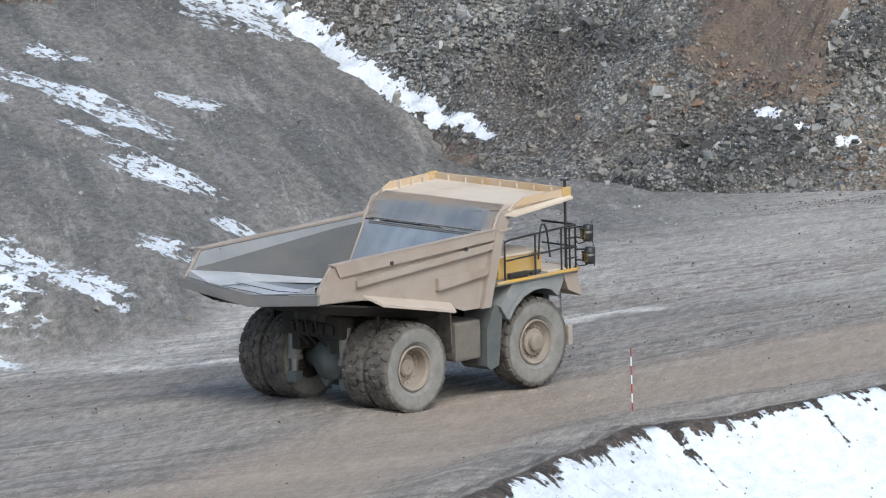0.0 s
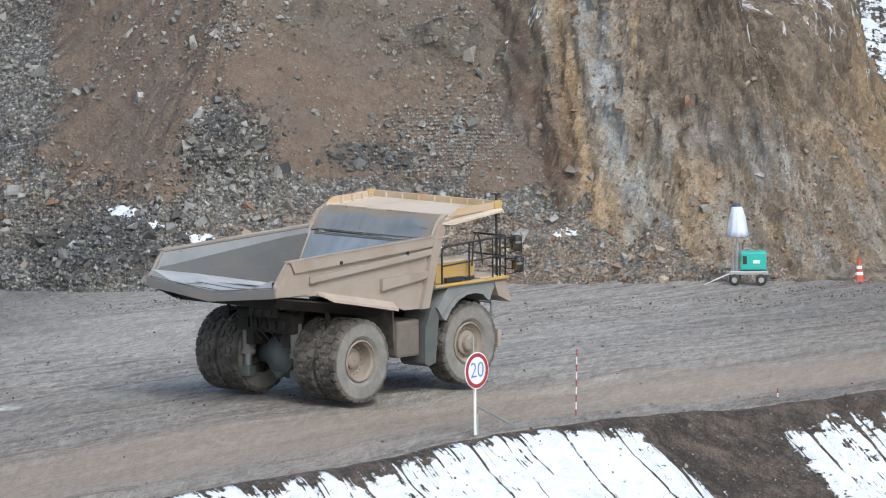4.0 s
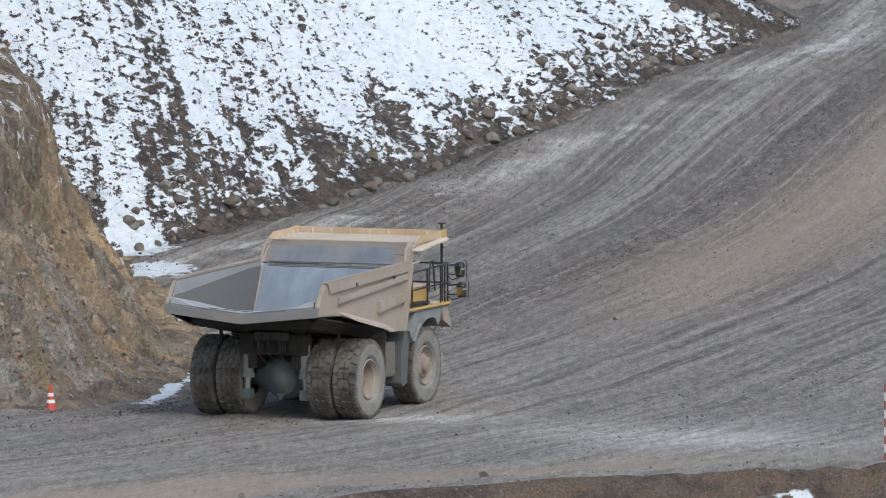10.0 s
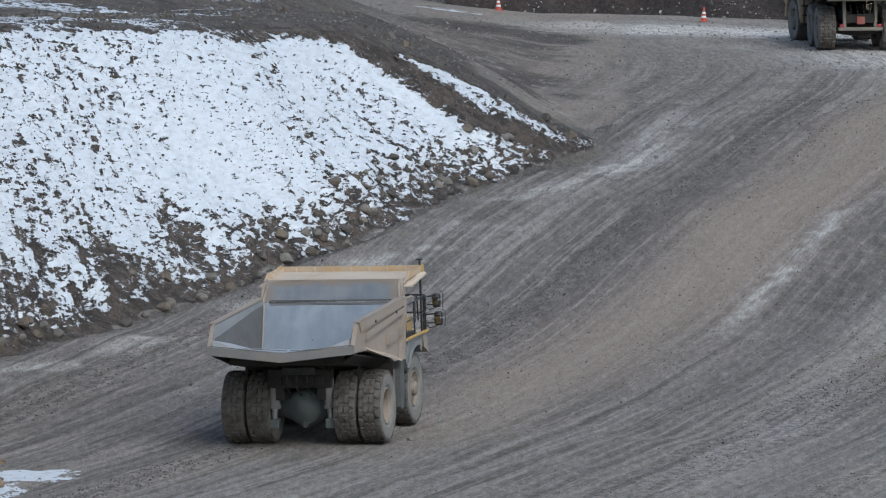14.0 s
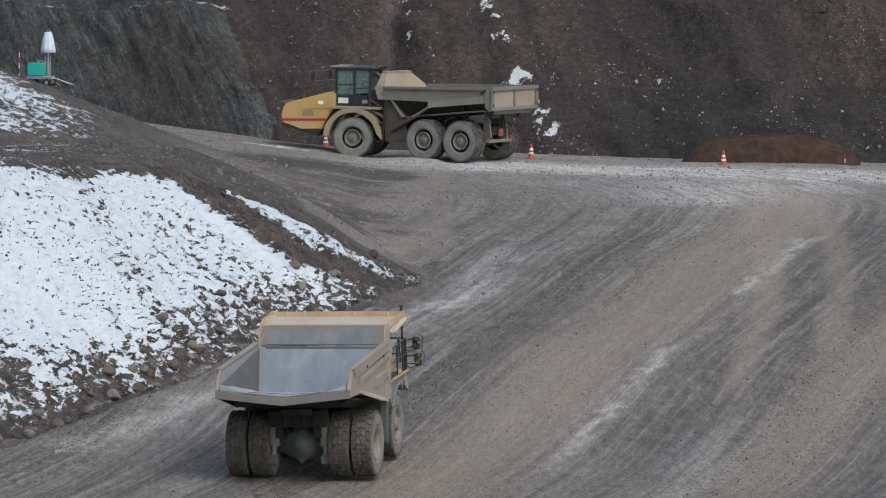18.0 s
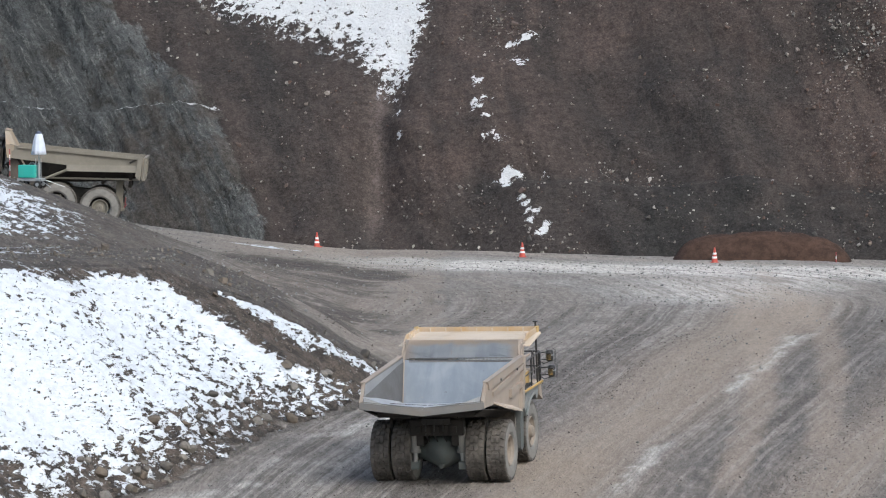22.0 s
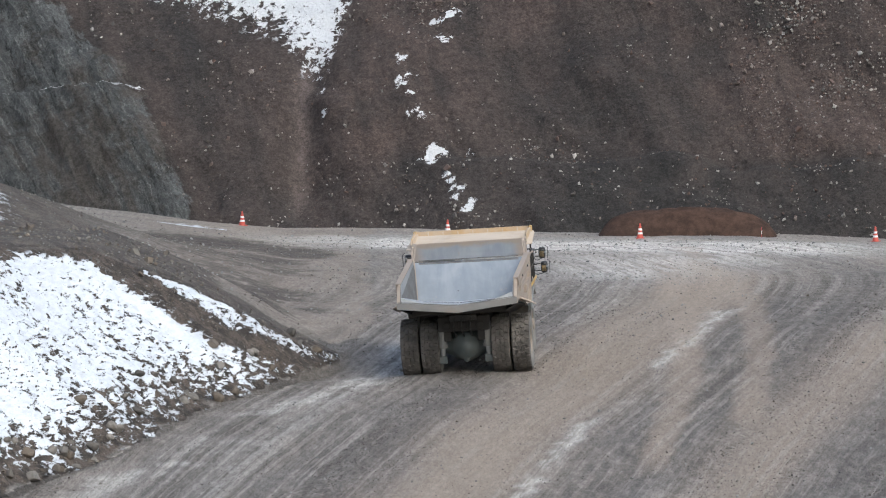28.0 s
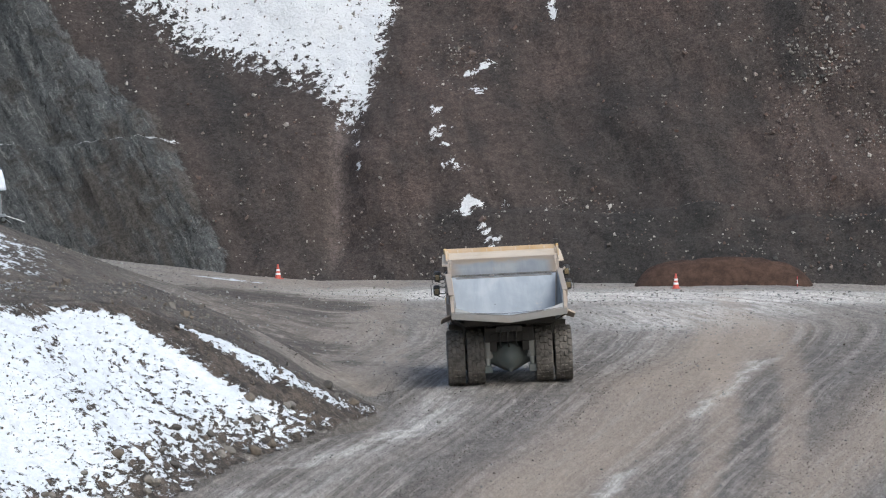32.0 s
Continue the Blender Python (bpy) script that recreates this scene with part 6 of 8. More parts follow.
    for loop in (((5.37, 0.5), (5.37, 1.8)),):
        part("windscreen", box(5.34, 5.37, 0.48, 1.82, 3.25, 4.08, 0.02), MAT["glass"], cab)
    part("rear_window", box(3.33, 3.36, 0.55, 1.75, 3.30, 4.05, 0.02), MAT["glass"], cab)
    both(lambda s: part("side_window", box(3.75, 5.1, 1.15 + s * 0.80 - 0.015, 1.15 + s * 0.80 + 0.015, 3.28, 4.05, 0.02), MAT["glass"], cab))
    # handrails
    def rails(s):
        railing = new("handrail")
        railing.parent = T
        railing["label"] = "black tubular handrail"
        y = s * 2.18
        top, mid = 3.72, 3.20
        part("top_bar", tube(bmesh.new(), [(3.30, y, 3.45), (3.32, y, 3.6), (3.5, y, 3.64), (5.98, y, top)], 0.026, 8), MAT["black"], railing)
        part("middle_bar", tube(bmesh.new(), [(3.30, y, mid - 0.05), (5.98, y, mid + 0.02)], 0.022, 8), MAT["black"], railing)
        for x, z in ((3.30, 3.48), (4.35, 3.66), (5.35, 3.70), (5.72, 3.71), (5.98, 3.72)):
            part("post", tube(bmesh.new(), [(x, y, 2.68), (x, y, z)], 0.026, 8), MAT["black"], railing)
        part("hoop", tube(bmesh.new(), [(4.45, y + s * 0.0, 3.05), (4.52, y, 3.7), (4.58, y, 3.86), (4.68, y, 3.86), (4.76, y, 3.7), (4.86, y, 3.05)], 0.024, 8), MAT["black"], railing)
        part("front_bar", tube(bmesh.new(), [(5.98, y, top), (5.98, s * 1.1, top)], 0.026, 8), MAT["black"], railing)
        part("front_mid_bar", tube(bmesh.new(), [(5.98, y, mid), (5.98, s * 1.1, mid)], 0.022, 8), MAT["black"], railing)
        if s < 0:
            part("mast", tube(bmesh.new(), [(5.62, y - s * 0.05, 2.68), (5.62, y - s * 0.05, 4.82)], 0.038, 8), MAT["black"], T)
            part("mast_cap", box(5.52, 5.72, y - s * 0.05 - 0.09, y - s * 0.05 + 0.09, 4.80, 4.84, 0.01), MAT["black"], T)
        for k in range(4):
            z = 2.95 + 0.24 * k
            part("ladder_rung", tube(bmesh.new(), [(5.55, y + s * 0.06, z), (5.95, y + s * 0.06, z)], 0.022, 6), MAT["black"], railing)
        # mirrors and lamps on arms
        for z, r in ((3.56, 0.0), (3.02, 0.05)):
            arm = new("mirror")
            arm.parent = T
            arm["label"] = "black mirror and lamp on a bracket"
            yy = s * (2.52 + r)
            part("arm", tube(bmesh.new(), [(5.95, y, z + 0.1), (6.02, yy, z + 0.14)], 0.022, 6), MAT["black"], arm)
            part("lower_arm", tube(bmesh.new(), [(5.95, y, z - 0.14), (6.02, yy, z - 0.14)], 0.018, 6), MAT["black"], arm)
            part("housing", lathe(bmesh.new(), [(0.02, -0.22), (0.11, -0.21), (0.13, -0.12), (0.13, 0.13), (0.10, 0.19), (0.02, 0.20)], 16, "z"), MAT["black"], arm, smooth_faces=True, at=pose(6.06, yy, z))
            part("clamp", lathe(bmesh.new(), [(0.135, -0.03), (0.145, -0.03), (0.145, 0.02), (0.135, 0.02)], 16, "z", caps=False), MAT["chrome"], arm, at=pose(6.06, yy, z + 0.02))
            part("lens", box(5.84, 5.875, yy - 0.085, yy + 0.085, z - 0.15, z + 0.07, 0.01), MAT["mirror"], arm)
            part("lens_hood", box(5.83, 5.95, yy - 0.10, yy + 0.10, z + 0.07, z + 0.11, 0.01), MAT["black"], arm)
            part("cable", tube(bmesh.new(), [(5.98, y, z - 0.2), (5.93, y + s * 0.14, z - 0.28), (5.97, yy, z - 0.22)], 0.014, 6), MAT["black"], arm)
            part("guard", tube(bmesh.new(), [(6.0, yy + s * 0.2, z - 0.24), (6.0, yy + s * 0.22, z + 0.2), (6.06, yy + s * 0.12, z + 0.26)], 0.014, 6), MAT["black"], arm)
    both(rails)
    def ladder(s):
        lad = new("boarding_ladder")
        lad.parent = T
        lad["label"] = "narrow boarding ladder"
        for y in (1.30, 1.68):
            part("stile", tube(bmesh.new(), [(5.92, s * y, 2.5), (6.05, s * y, 0.95)], 0.022, 6), MAT["zinc"], lad)
        for k in range(5):
            z = 1.0 + 0.32 * k
            part("rung", tube(bmesh.new(), [(6.04 - (z - 0.95) * 0.084, s * 1.30, z), (6.04 - (z - 0.95) * 0.084, s * 1.68, z)], 0.02, 6), MAT["zinc"], lad)
    both(ladder)
    part("front_axle", tube(bmesh.new(), [(4.41, -1.5, 1.02), (4.41, 1.5, 1.02)], 0.17, 12), MAT["frame"], chassis)
    def wheels(s):
        wheel(T, "front_wheel", (4.41, s * 1.80, TYRE_R), s, 0.66, 0.52, 0.14, 0.20, "front wheel with dusty treaded tyre")
        wheel(T, "rear_wheel", (0, s * 2.06, TYRE_R), s, 0.68, 0.52, 0.36, 0.12, "outer rear wheel with dusty treaded tyre")
        wheel(T, "inner_rear_wheel", (0, s * 1.31, TYRE_R), s, 0.68, 0.52, 0.30, 0.10, "inner rear wheel with dusty treaded tyre")
    # the nose ahead of the front axle is short: draw it in
    draw_in = lambda x: x if x < 4.9 else 4.9 + (x - 4.9) * 0.78
    drawn = set()
    for ob in T.children_recursive:
        if ob.type != "MESH":
            continue
        if ob.matrix_basis.translation.length > 0:
            ob.matrix_basis = Matrix.Translation((draw_in(ob.matrix_basis.translation.x) - ob.matrix_basis.translation.x, 0, 0)) @ ob.matrix_basis
        elif ob.data not in drawn:
            drawn.add(ob.data)
            for v in ob.data.vertices:
                v.co.x = draw_in(v.co.x)
    both(wheels)
    return T


TRUCK = haul_truck()

# ---- articulated dump truck: x ahead, y left, z up, from the ground between its two rear axles ----
ADT_R = 0.92
ADT_WHEELS = []


def adt_wheel(parent, name, x, s):
    w = new(name)
    w.parent = parent
    w["label"] = "wide dusty tyre on a grey rim"
    hub = (x, s * 1.36, ADT_R)
    w.matrix_basis = pose(*hub)
    part("tyre", tyre_bm(ADT_R, 0.74, 20, 0.035), MAT["adt_tyre"], w)
    part("rim", rim_bm(0.36, 0.12, -0.34, 0.10), MAT["adt_body"], w, at=pose(0, 0, 0) if s < 0 else pose(0, 0, 0, 0, 0, 180))
    ADT_WHEELS.append((w, hub))
    return w


def articulated_truck():
    A = thing("articulated_truck", "yellow and khaki articulated dump truck, empty and dusty", "dump truck")
    box_ = new("dump_box")
    box_.parent = A
    box_["label"] = "dusty khaki steel dump box"
    box_.location.z = -0.13
    def side(s):
        y = s * 1.72
        upper = [(-2.50, 3.08), (-2.50, 3.46), (2.95, 3.36), (3.30, 3.40), (3.12, 2.78), (0.62, 2.76)]
        part("box_side", prism(bmesh.new(), [(x, y, z) for x, z in upper], (0, -s * 0.08, 0)), MAT["adt_body"], box_)
        part("top_rail", prism(bmesh.new(), [(-2.50, y, 3.36), (-2.50, y, 3.48), (2.95, y, 3.38), (2.95, y, 3.27)], (0, s * 0.09, 0)), MAT["adt_body"], box_)
        flare = [(0.72, y, 2.78), (-2.48, y, 3.10), (-2.48, y + s * 0.10, 2.80), (0.66, y + s * 0.10, 2.50)]
        part("flared_panel", prism(bmesh.new(), flare, (0, -s * 0.06, 0)), MAT["adt_body"], box_)
        belly = [(2.95, s * 1.62, 2.80), (0.60, s * 1.62, 2.78), (-2.40, s * 1.62, 2.95), (-2.40, s * 1.05, 2.42), (0.2, s * 0.95, 2.05), (2.25, s * 0.95, 1.85)]
        part("belly_plate", prism(bmesh.new(), belly, (0, -s * 0.06, 0)), MAT["frame"], box_, "belly plate with shade put into its dark colour")
        for x in (1.6, -0.9, -2.1):
            part("belly_rib", prism(bmesh.new(), [(x, s * 1.66, 2.72), (x - 0.14, s * 1.66, 2.72), (x - 0.14, s * 1.02, 2.10), (x, s * 1.02, 2.10)], (0, s * 0.07, -0.02)), MAT["frame"], box_)
        part("rear_post", prism(bmesh.new(), [(-2.60, y, 2.42), (-2.62, y, 3.50), (-2.40, y, 3.50), (-2.36, y, 2.62)], (0, s * 0.14, 0)), MAT["adt_body"], box_)
        part("side_stay", tube(bmesh.new(), [(-2.05, y + s * 0.03, 3.18), (-2.42, y + s * 0.05, 3.42)], 0.04, 6), MAT["frame"], box_)
        ram = part("hoist_ram", tube(bmesh.new(), [(2.80, s * 1.50, 1.42), (1.55, s * 1.56, 2.06)], 0.10, 12), MAT["adt_frame"], box_)
        part("ram_rod", tube(bmesh.new(), [(1.58, s * 1.56, 2.05), (0.55, s * 1.60, 2.62)], 0.065, 10), MAT["adt_body"], ram)
    both(side)
    part("box_floor", prism(bmesh.new(), [(-2.55, -1.45, 2.52), (-2.55, 1.45, 2.52), (2.2, 1.30, 2.06), (2.2, -1.30, 2.06)], (0, 0, -0.08)), MAT["adt_body"], box_)
    part("headboard", prism(bmesh.new(), [(2.2, -1.50, 2.05), (2.2, 1.50, 2.05), (3.05, 1.70, 3.36), (3.40, 0.98, 3.93), (3.40, -0.98, 3.93), (3.05, -1.70, 3.36)], (0.07, 0, -0.03)), MAT["headboard"], box_, "dusty tan headboard narrowing to its top")
    part("headboard_cap", prism(bmesh.new(), [(3.36, -1.02, 3.92), (3.36, 1.02, 3.92), (3.62, 1.02, 3.95), (3.62, -1.02, 3.95)], (0, 0, 0.045)), MAT["headboard"], box_)
    def shoulder(s):
        part("headboard_shoulder", prism(bmesh.new(), [(3.10, s * 1.72, 3.38), (3.44, s * 0.98, 3.95), (3.62, s * 1.00, 3.93), (3.46, s * 1.76, 3.30)], (0.0, 0, -0.05)), MAT["headboard"], box_)
        part("headboard_cheek", prism(bmesh.new(), [(3.10, s * 1.70, 3.38), (3.50, s * 1.74, 3.36), (3.36, s * 1.66, 2.78), (3.10, s * 1.62, 2.78)], (0, s * 0.05, 0)), MAT["headboard"], box_)
    both(shoulder)
    gate = new("tailgate")
    gate.parent = A
    gate["label"] = "dusty khaki tailgate with two sunk panels"
    gate.location.z = -0.13
    part("gate_plate", box(-2.70, -2.63, -1.84, 1.84, 2.50, 3.44, 0.015), MAT["gate_panel"], gate)
    for z0, z1 in ((2.46, 2.62), (3.34, 3.50)):
        part("gate_rail", box(-2.80, -2.68, -1.90, 1.90, z0, z1, 0.02), MAT["adt_body"], gate)
    for y, w in ((-1.80, 0.10), (0.0, 0.07), (1.80, 0.10)):
        part("gate_post", box(-2.79, -2.68, y - w, y + w, 2.60, 3.36, 0.02), MAT["adt_body"], gate)
    for y in (-1.80, 1.80):
        for z in (2.62, 3.22):
            part("corner_marker", box(-2.805, -2.79, y - 0.05, y + 0.05, z, z + 0.14, 0.003), MAT["black"], gate)
    part("gate_sill", prism(bmesh.new(), [(-2.66, -1.6, 2.46), (-2.66, 1.6, 2.46), (-2.52, 1.5, 2.30), (-2.52, -1.5, 2.30)], (-0.06, 0, -0.02)), MAT["adt_body"], gate)
    rear = new("rear_frame")
    rear.parent = A
    rear["label"] = "muddy rear frame with shade put into its dark colour"
    both(lambda s: part("frame_rail", box(-1.75, 3.4, s * 0.45 - 0.11, s * 0.45 + 0.11, 1.15, 1.65, 0.02), MAT["frame"], rear))
    part("tail_beam", box(-1.95, -1.70, -0.62, 0.62, 1.18, 1.55, 0.04), MAT["frame"], rear)
    part("tow_plate", box(-2.02, -1.72, -0.95, 0.95, 0.86, 1.00, 0.03), MAT["adt_body"], rear)
    both(lambda s: part("tail_bracket", prism(bmesh.new(), [(-1.80, s * 0.60, 2.30), (-1.55, s * 0.60, 2.30), (-1.60, s * 0.60, 1.00), (-1.98, s * 0.60, 1.00)], (0, s * 0.12, 0)), MAT["adt_body"], rear))
    both(lambda s: part("tail_lamp", box(-2.06, -2.02, s * 0.80 - 0.09, s * 0.80 + 0.09, 1.02, 1.14, 0.01), MAT["red"], rear))
    for k in range(4):
        part("hose", tube(bmesh.new(), [(-1.95, -0.42 + 0.26 * k, 1.55), (-2.04, -0.38 + 0.26 * k, 1.72), (-1.80, -0.45 + 0.3 * k, 1.95)], 0.03, 6), MAT["black"], rear)
    part("number_panel", box(-2.04, -1.99, -0.18, 0.16, 1.14, 1.46, 0.01), MAT["number_red"], rear)
    for x in (-0.97, 0.97):
        part("axle", tube(bmesh.new(), [(x, -1.1, ADT_R), (x, -0.35, ADT_R), (x, 0.35, ADT_R), (x, 1.1, ADT_R)], [0.20, 0.32, 0.32, 0.20], 14), MAT["frame"], rear)
    both(lambda s: part("walking_beam", prism(bmesh.new(), [(-0.97, s * 0.82, 0.80), (0.97, s * 0.82, 0.80), (0.5, s * 0.82, 1.25), (-0.5, s * 0.82, 1.25)], (0, s * 0.14, 0)), MAT["frame"], rear))
    part("drop_box", box(2.2, 3.3, -0.9, 0.9, 0.75, 1.9, 0.06), MAT["frame"], rear)
    both(lambda s: part("side_shield", prism(bmesh.new(), [(2.55, s * 1.42, 2.60), (3.25, s * 1.42, 2.72), (3.15, s * 1.42, 0.82), (2.70, s * 1.42, 0.72), (1.95, s * 1.42, 0.80), (1.98, s * 1.42, 1.25)], (0, -s * 0.10, 0)), MAT["adt_frame"], rear, "dusty brown side shield"))
    part("hitch", tube(bmesh.new(), [(3.3, 0, 1.3), (4.1, 0, 1.3)], 0.34, 14), MAT["frame"], rear)
    tractor = new("tractor")
    tractor.parent = A
    tractor["label"] = "ochre yellow tractor unit with sloping hood"
    hood = [(8.44, 1.50), (8.50, 1.78), (8.38, 2.30), (8.20, 2.42), (6.42, 2.90), (6.05, 2.90), (6.05, 2.18), (6.45, 1.75), (6.62, 1.22), (7.6, 1.20)]
    bm = prism(bmesh.new(), [(x, -1.28, z) for x, z in hood], (0, 2.56, 0))
    bmesh.ops.bevel(bm, geom=list(bm.edges), offset=0.06, segments=2, affect="EDGES")
    part("hood", bm, MAT["adt_yellow"], tractor)
    both(lambda s: part("hood_vent", prism(bmesh.new(), [(7.55, s * 1.285, 1.86), (7.48, s * 1.285, 2.10), (7.05, s * 1.285, 2.10), (6.98, s * 1.285, 1.86)], (0, s * 0.02, 0)), MAT["adt_vent"], tractor))
    both(lambda s: part("hood_step", prism(bmesh.new(), [(7.65, s * 1.28, 1.78), (7.50, s * 1.28, 2.22), (6.2, s * 1.28, 2.30), (6.2, s * 1.28, 2.22), (7.44, s * 1.28, 2.15), (7.58, s * 1.28, 1.78)], (0, s * 0.03, 0)), MAT["adt_yellow"], tractor))
    both(lambda s: part("stripe", prism(bmesh.new(), [(8.46, s * 1.285, 1.60), (8.46, s * 1.285, 1.71), (6.45, s * 1.285, 1.74), (6.40, s * 1.285, 1.63)], (0, s * 0.012, 0)), MAT["red"], tractor))
    both(lambda s: part("side_mark", box(6.55, 6.78, min(s * 1.285, s * 1.30), max(s * 1.285, s * 1.30), 2.36, 2.52, 0.003), MAT["white"], tractor, "pale badge"))
    part("grille", box(8.42, 8.53, -0.95, 0.95, 1.82, 2.24, 0.03), MAT["black"], tractor)
    part("hood_visor", prism(bmesh.new(), [(8.36, -1.2, 2.34), (8.36, 1.2, 2.34), (8.62, 1.1, 2.42), (8.62, -1.1, 2.42)], (0, 0, 0.04)), MAT["black"], tractor)
    part("front_bumper", prism(bmesh.new(), [(8.48, -1.25, 1.50), (8.42, -1.25, 1.36), (6.85, -1.25, 0.95), (6.6, -1.25, 1.25)], (0, 2.5, 0)), MAT["frame"], tractor)
    def fend(s):
        arch = [(5.1 + 1.10 * math.cos(radians(a)), 0.95 + 1.10 * math.sin(radians(a))) for a in range(2, 184, 13)]
        outer = [(5.1 + 1.34 * math.cos(radians(a)), 0.95 + 1.32 * math.sin(radians(a))) for a in range(184, 1, -13)]
        part("fender", prism(bmesh.new(), [(x, s * 1.74, z) for x, z in arch + outer], (0, -s * 0.70, 0)), MAT["adt_fender"], tractor, "dusty ochre wheel arch")
        part("mirror_arm", tube(bmesh.new(), [(6.10, s * 0.95, 3.92), (6.9, s * 1.55, 3.85), (7.0, s * 1.6, 3.84)], 0.022, 6), MAT["black"], tractor)
        part("lower_arm", tube(bmesh.new(), [(6.10, s * 0.95, 3.45), (7.1, s * 1.5, 3.40)], 0.018, 6), MAT["black"], tractor)
        part("mirror", box(6.95, 7.03, s * 1.6 - 0.10, s * 1.6 + 0.10, 3.40, 3.84, 0.03), MAT["black"], tractor)
        for x in (4.42, 5.35):
            part("rail_post", tube(bmesh.new(), [(x, s * 1.42, 2.3), (x, s * 1.42, 3.12)], 0.022, 6), MAT["black"], tractor)
        part("deck_rail", tube(bmesh.new(), [(4.42, s * 1.42, 3.12), (5.35, s * 1.42, 3.12)], 0.022, 6), MAT["black"], tractor)
        for z in (0.75, 1.15, 1.55):
            part("step", box(3.72, 4.02, s * 1.50 - 0.16, s * 1.50 + 0.16, z, z + 0.06, 0.01), MAT["frame"], tractor)
        part("step_stile", tube(bmesh.new(), [(3.70, s * 1.60, 0.7), (3.72, s * 1.60, 2.2)], 0.03, 6), MAT["frame"], tractor)
    both(fend)
    part("platform", box(3.85, 6.15, -1.55, 1.55, 2.18, 2.30, 0.03), MAT["adt_fender"], tractor)
    guard = new("engine_guard")
    guard.parent = A
    guard["label"] = "brown frame with a slanting brace behind the cab"
    for s in (-1, 1):
        y = s * 1.30
        part("guard_bar", tube(bmesh.new(), [(4.42, y, 2.25), (4.42, y, 3.10), (3.62, y, 3.02), (3.58, y, 2.0)], 0.05, 8), MAT["adt_frame"], guard)
        part("guard_brace", tube(bmesh.new(), [(4.40, y, 2.62), (3.62, y, 2.10)], 0.035, 6), MAT["adt_body"], guard)
        part("guard_middle", tube(bmesh.new(), [(4.40, y, 2.66), (3.60, y, 2.60)], 0.03, 6), MAT["adt_frame"], guard)
    part("guard_panel", box(3.62, 4.40, -1.15, 1.15, 2.1, 3.0, 0.04), MAT["adt_frame"], guard)
    for y in (-0.9, -0.6, 0.6, 0.9):
        part("hose_loop", tube(bmesh.new(), [(3.5, y, 1.4), (3.75, y * 1.1, 2.05), (3.35, y * 1.2, 2.35), (3.05, y * 1.1, 1.9)], 0.045, 7), MAT["black"], guard)
    cab = new("cab")
    cab.parent = A
    cab["label"] = "black-framed glazed cab"
    part("lower_cab", box(4.45, 6.08, -0.92, 0.92, 2.28, 2.78, 0.05), MAT["black"], cab)
    part("roof", box(4.20, 6.30, -1.0, 1.0, 3.90, 4.03, 0.05), MAT["black"], cab)
    part("roof_shade", box(5.75, 6.36, -0.95, 0.95, 4.0, 4.06, 0.02), MAT["adt_fender"], cab, "tan sun visor")
    for x, y in ((4.48, -0.89), (4.48, 0.89), (5.22, -0.91), (5.22, 0.91), (6.05, -0.87), (6.05, 0.87)):
        part("pillar", box(x - 0.055, x + 0.055, y - 0.05, y + 0.05, 2.76, 3.92, 0.01), MAT["black"], cab)
    both(lambda s: part("door_window", box(5.28, 5.99, s * 0.89 - 0.012, s * 0.89 + 0.012, 2.80, 3.89, 0.005), MAT["glass"], cab))
    both(lambda s: part("side_window", box(4.54, 5.16, s * 0.89 - 0.012, s * 0.89 + 0.012, 2.86, 3.89, 0.005), MAT["glass"], cab))
    both(lambda s: part("door_bar", box(5.28, 5.99, s * 0.905 - 0.012, s * 0.905 + 0.012, 3.22, 3.27, 0.005), MAT["black"], cab))
    for s in (-1, 1):
        part("side_plate", box(5.50, 5.96, s * 0.93 - 0.008, s * 0.93 + 0.008, 2.42, 2.66, 0.003), MAT["white"], cab)
        part("side_plate", box(4.62, 4.86, s * 0.93 - 0.008, s * 0.93 + 0.008, 2.42, 2.58, 0.003), MAT["zinc"], cab)
    part("windscreen", box(6.03, 6.055, -0.80, 0.80, 2.80, 3.89, 0.005), MAT["glass"], cab)
    part("rear_window", box(4.455, 4.48, -0.80, 0.80, 2.80, 3.89, 0.005), MAT["glass"], cab)
    part("seat", box(4.7, 5.1, -0.3, 0.3, 2.80, 3.45, 0.08), MAT["black"], cab)
    for y in (-0.55, 0.55):
        part("air_duct", tube(bmesh.new(), [(4.35, y, 3.78), (4.05, y, 3.52), (3.62, y, 3.40), (3.58, y, 3.0)], [0.10, 0.12, 0.14, 0.14], 10), MAT["black"], cab)
    for y in (-0.5, 0.5):
        part("work_lamp", box(6.30, 6.38, y - 0.1, y + 0.1, 3.90, 4.0, 0.02), MAT["white"], cab)
    part("beacon_mast", tube(bmesh.new(), [(4.25, 0.8, 4.0), (4.25, 0.8, 4.15)], 0.03, 6), MAT["black"], cab)
    for s in (-1, 1):
        adt_wheel(A, "front_wheel", 5.1, s)
        adt_wheel(A, "middle_wheel", 0.97, s)
        adt_wheel(A, "rear_wheel", -0.97, s)
    return A


ADT = articulated_truck()
ADT.scale = (1.035, 1.035, 1.035)

# ---- roadside things ----
def ground_z(x, y):
    return float(lay(np.array([[x]]), np.array([[y]]))[0][0, 0])


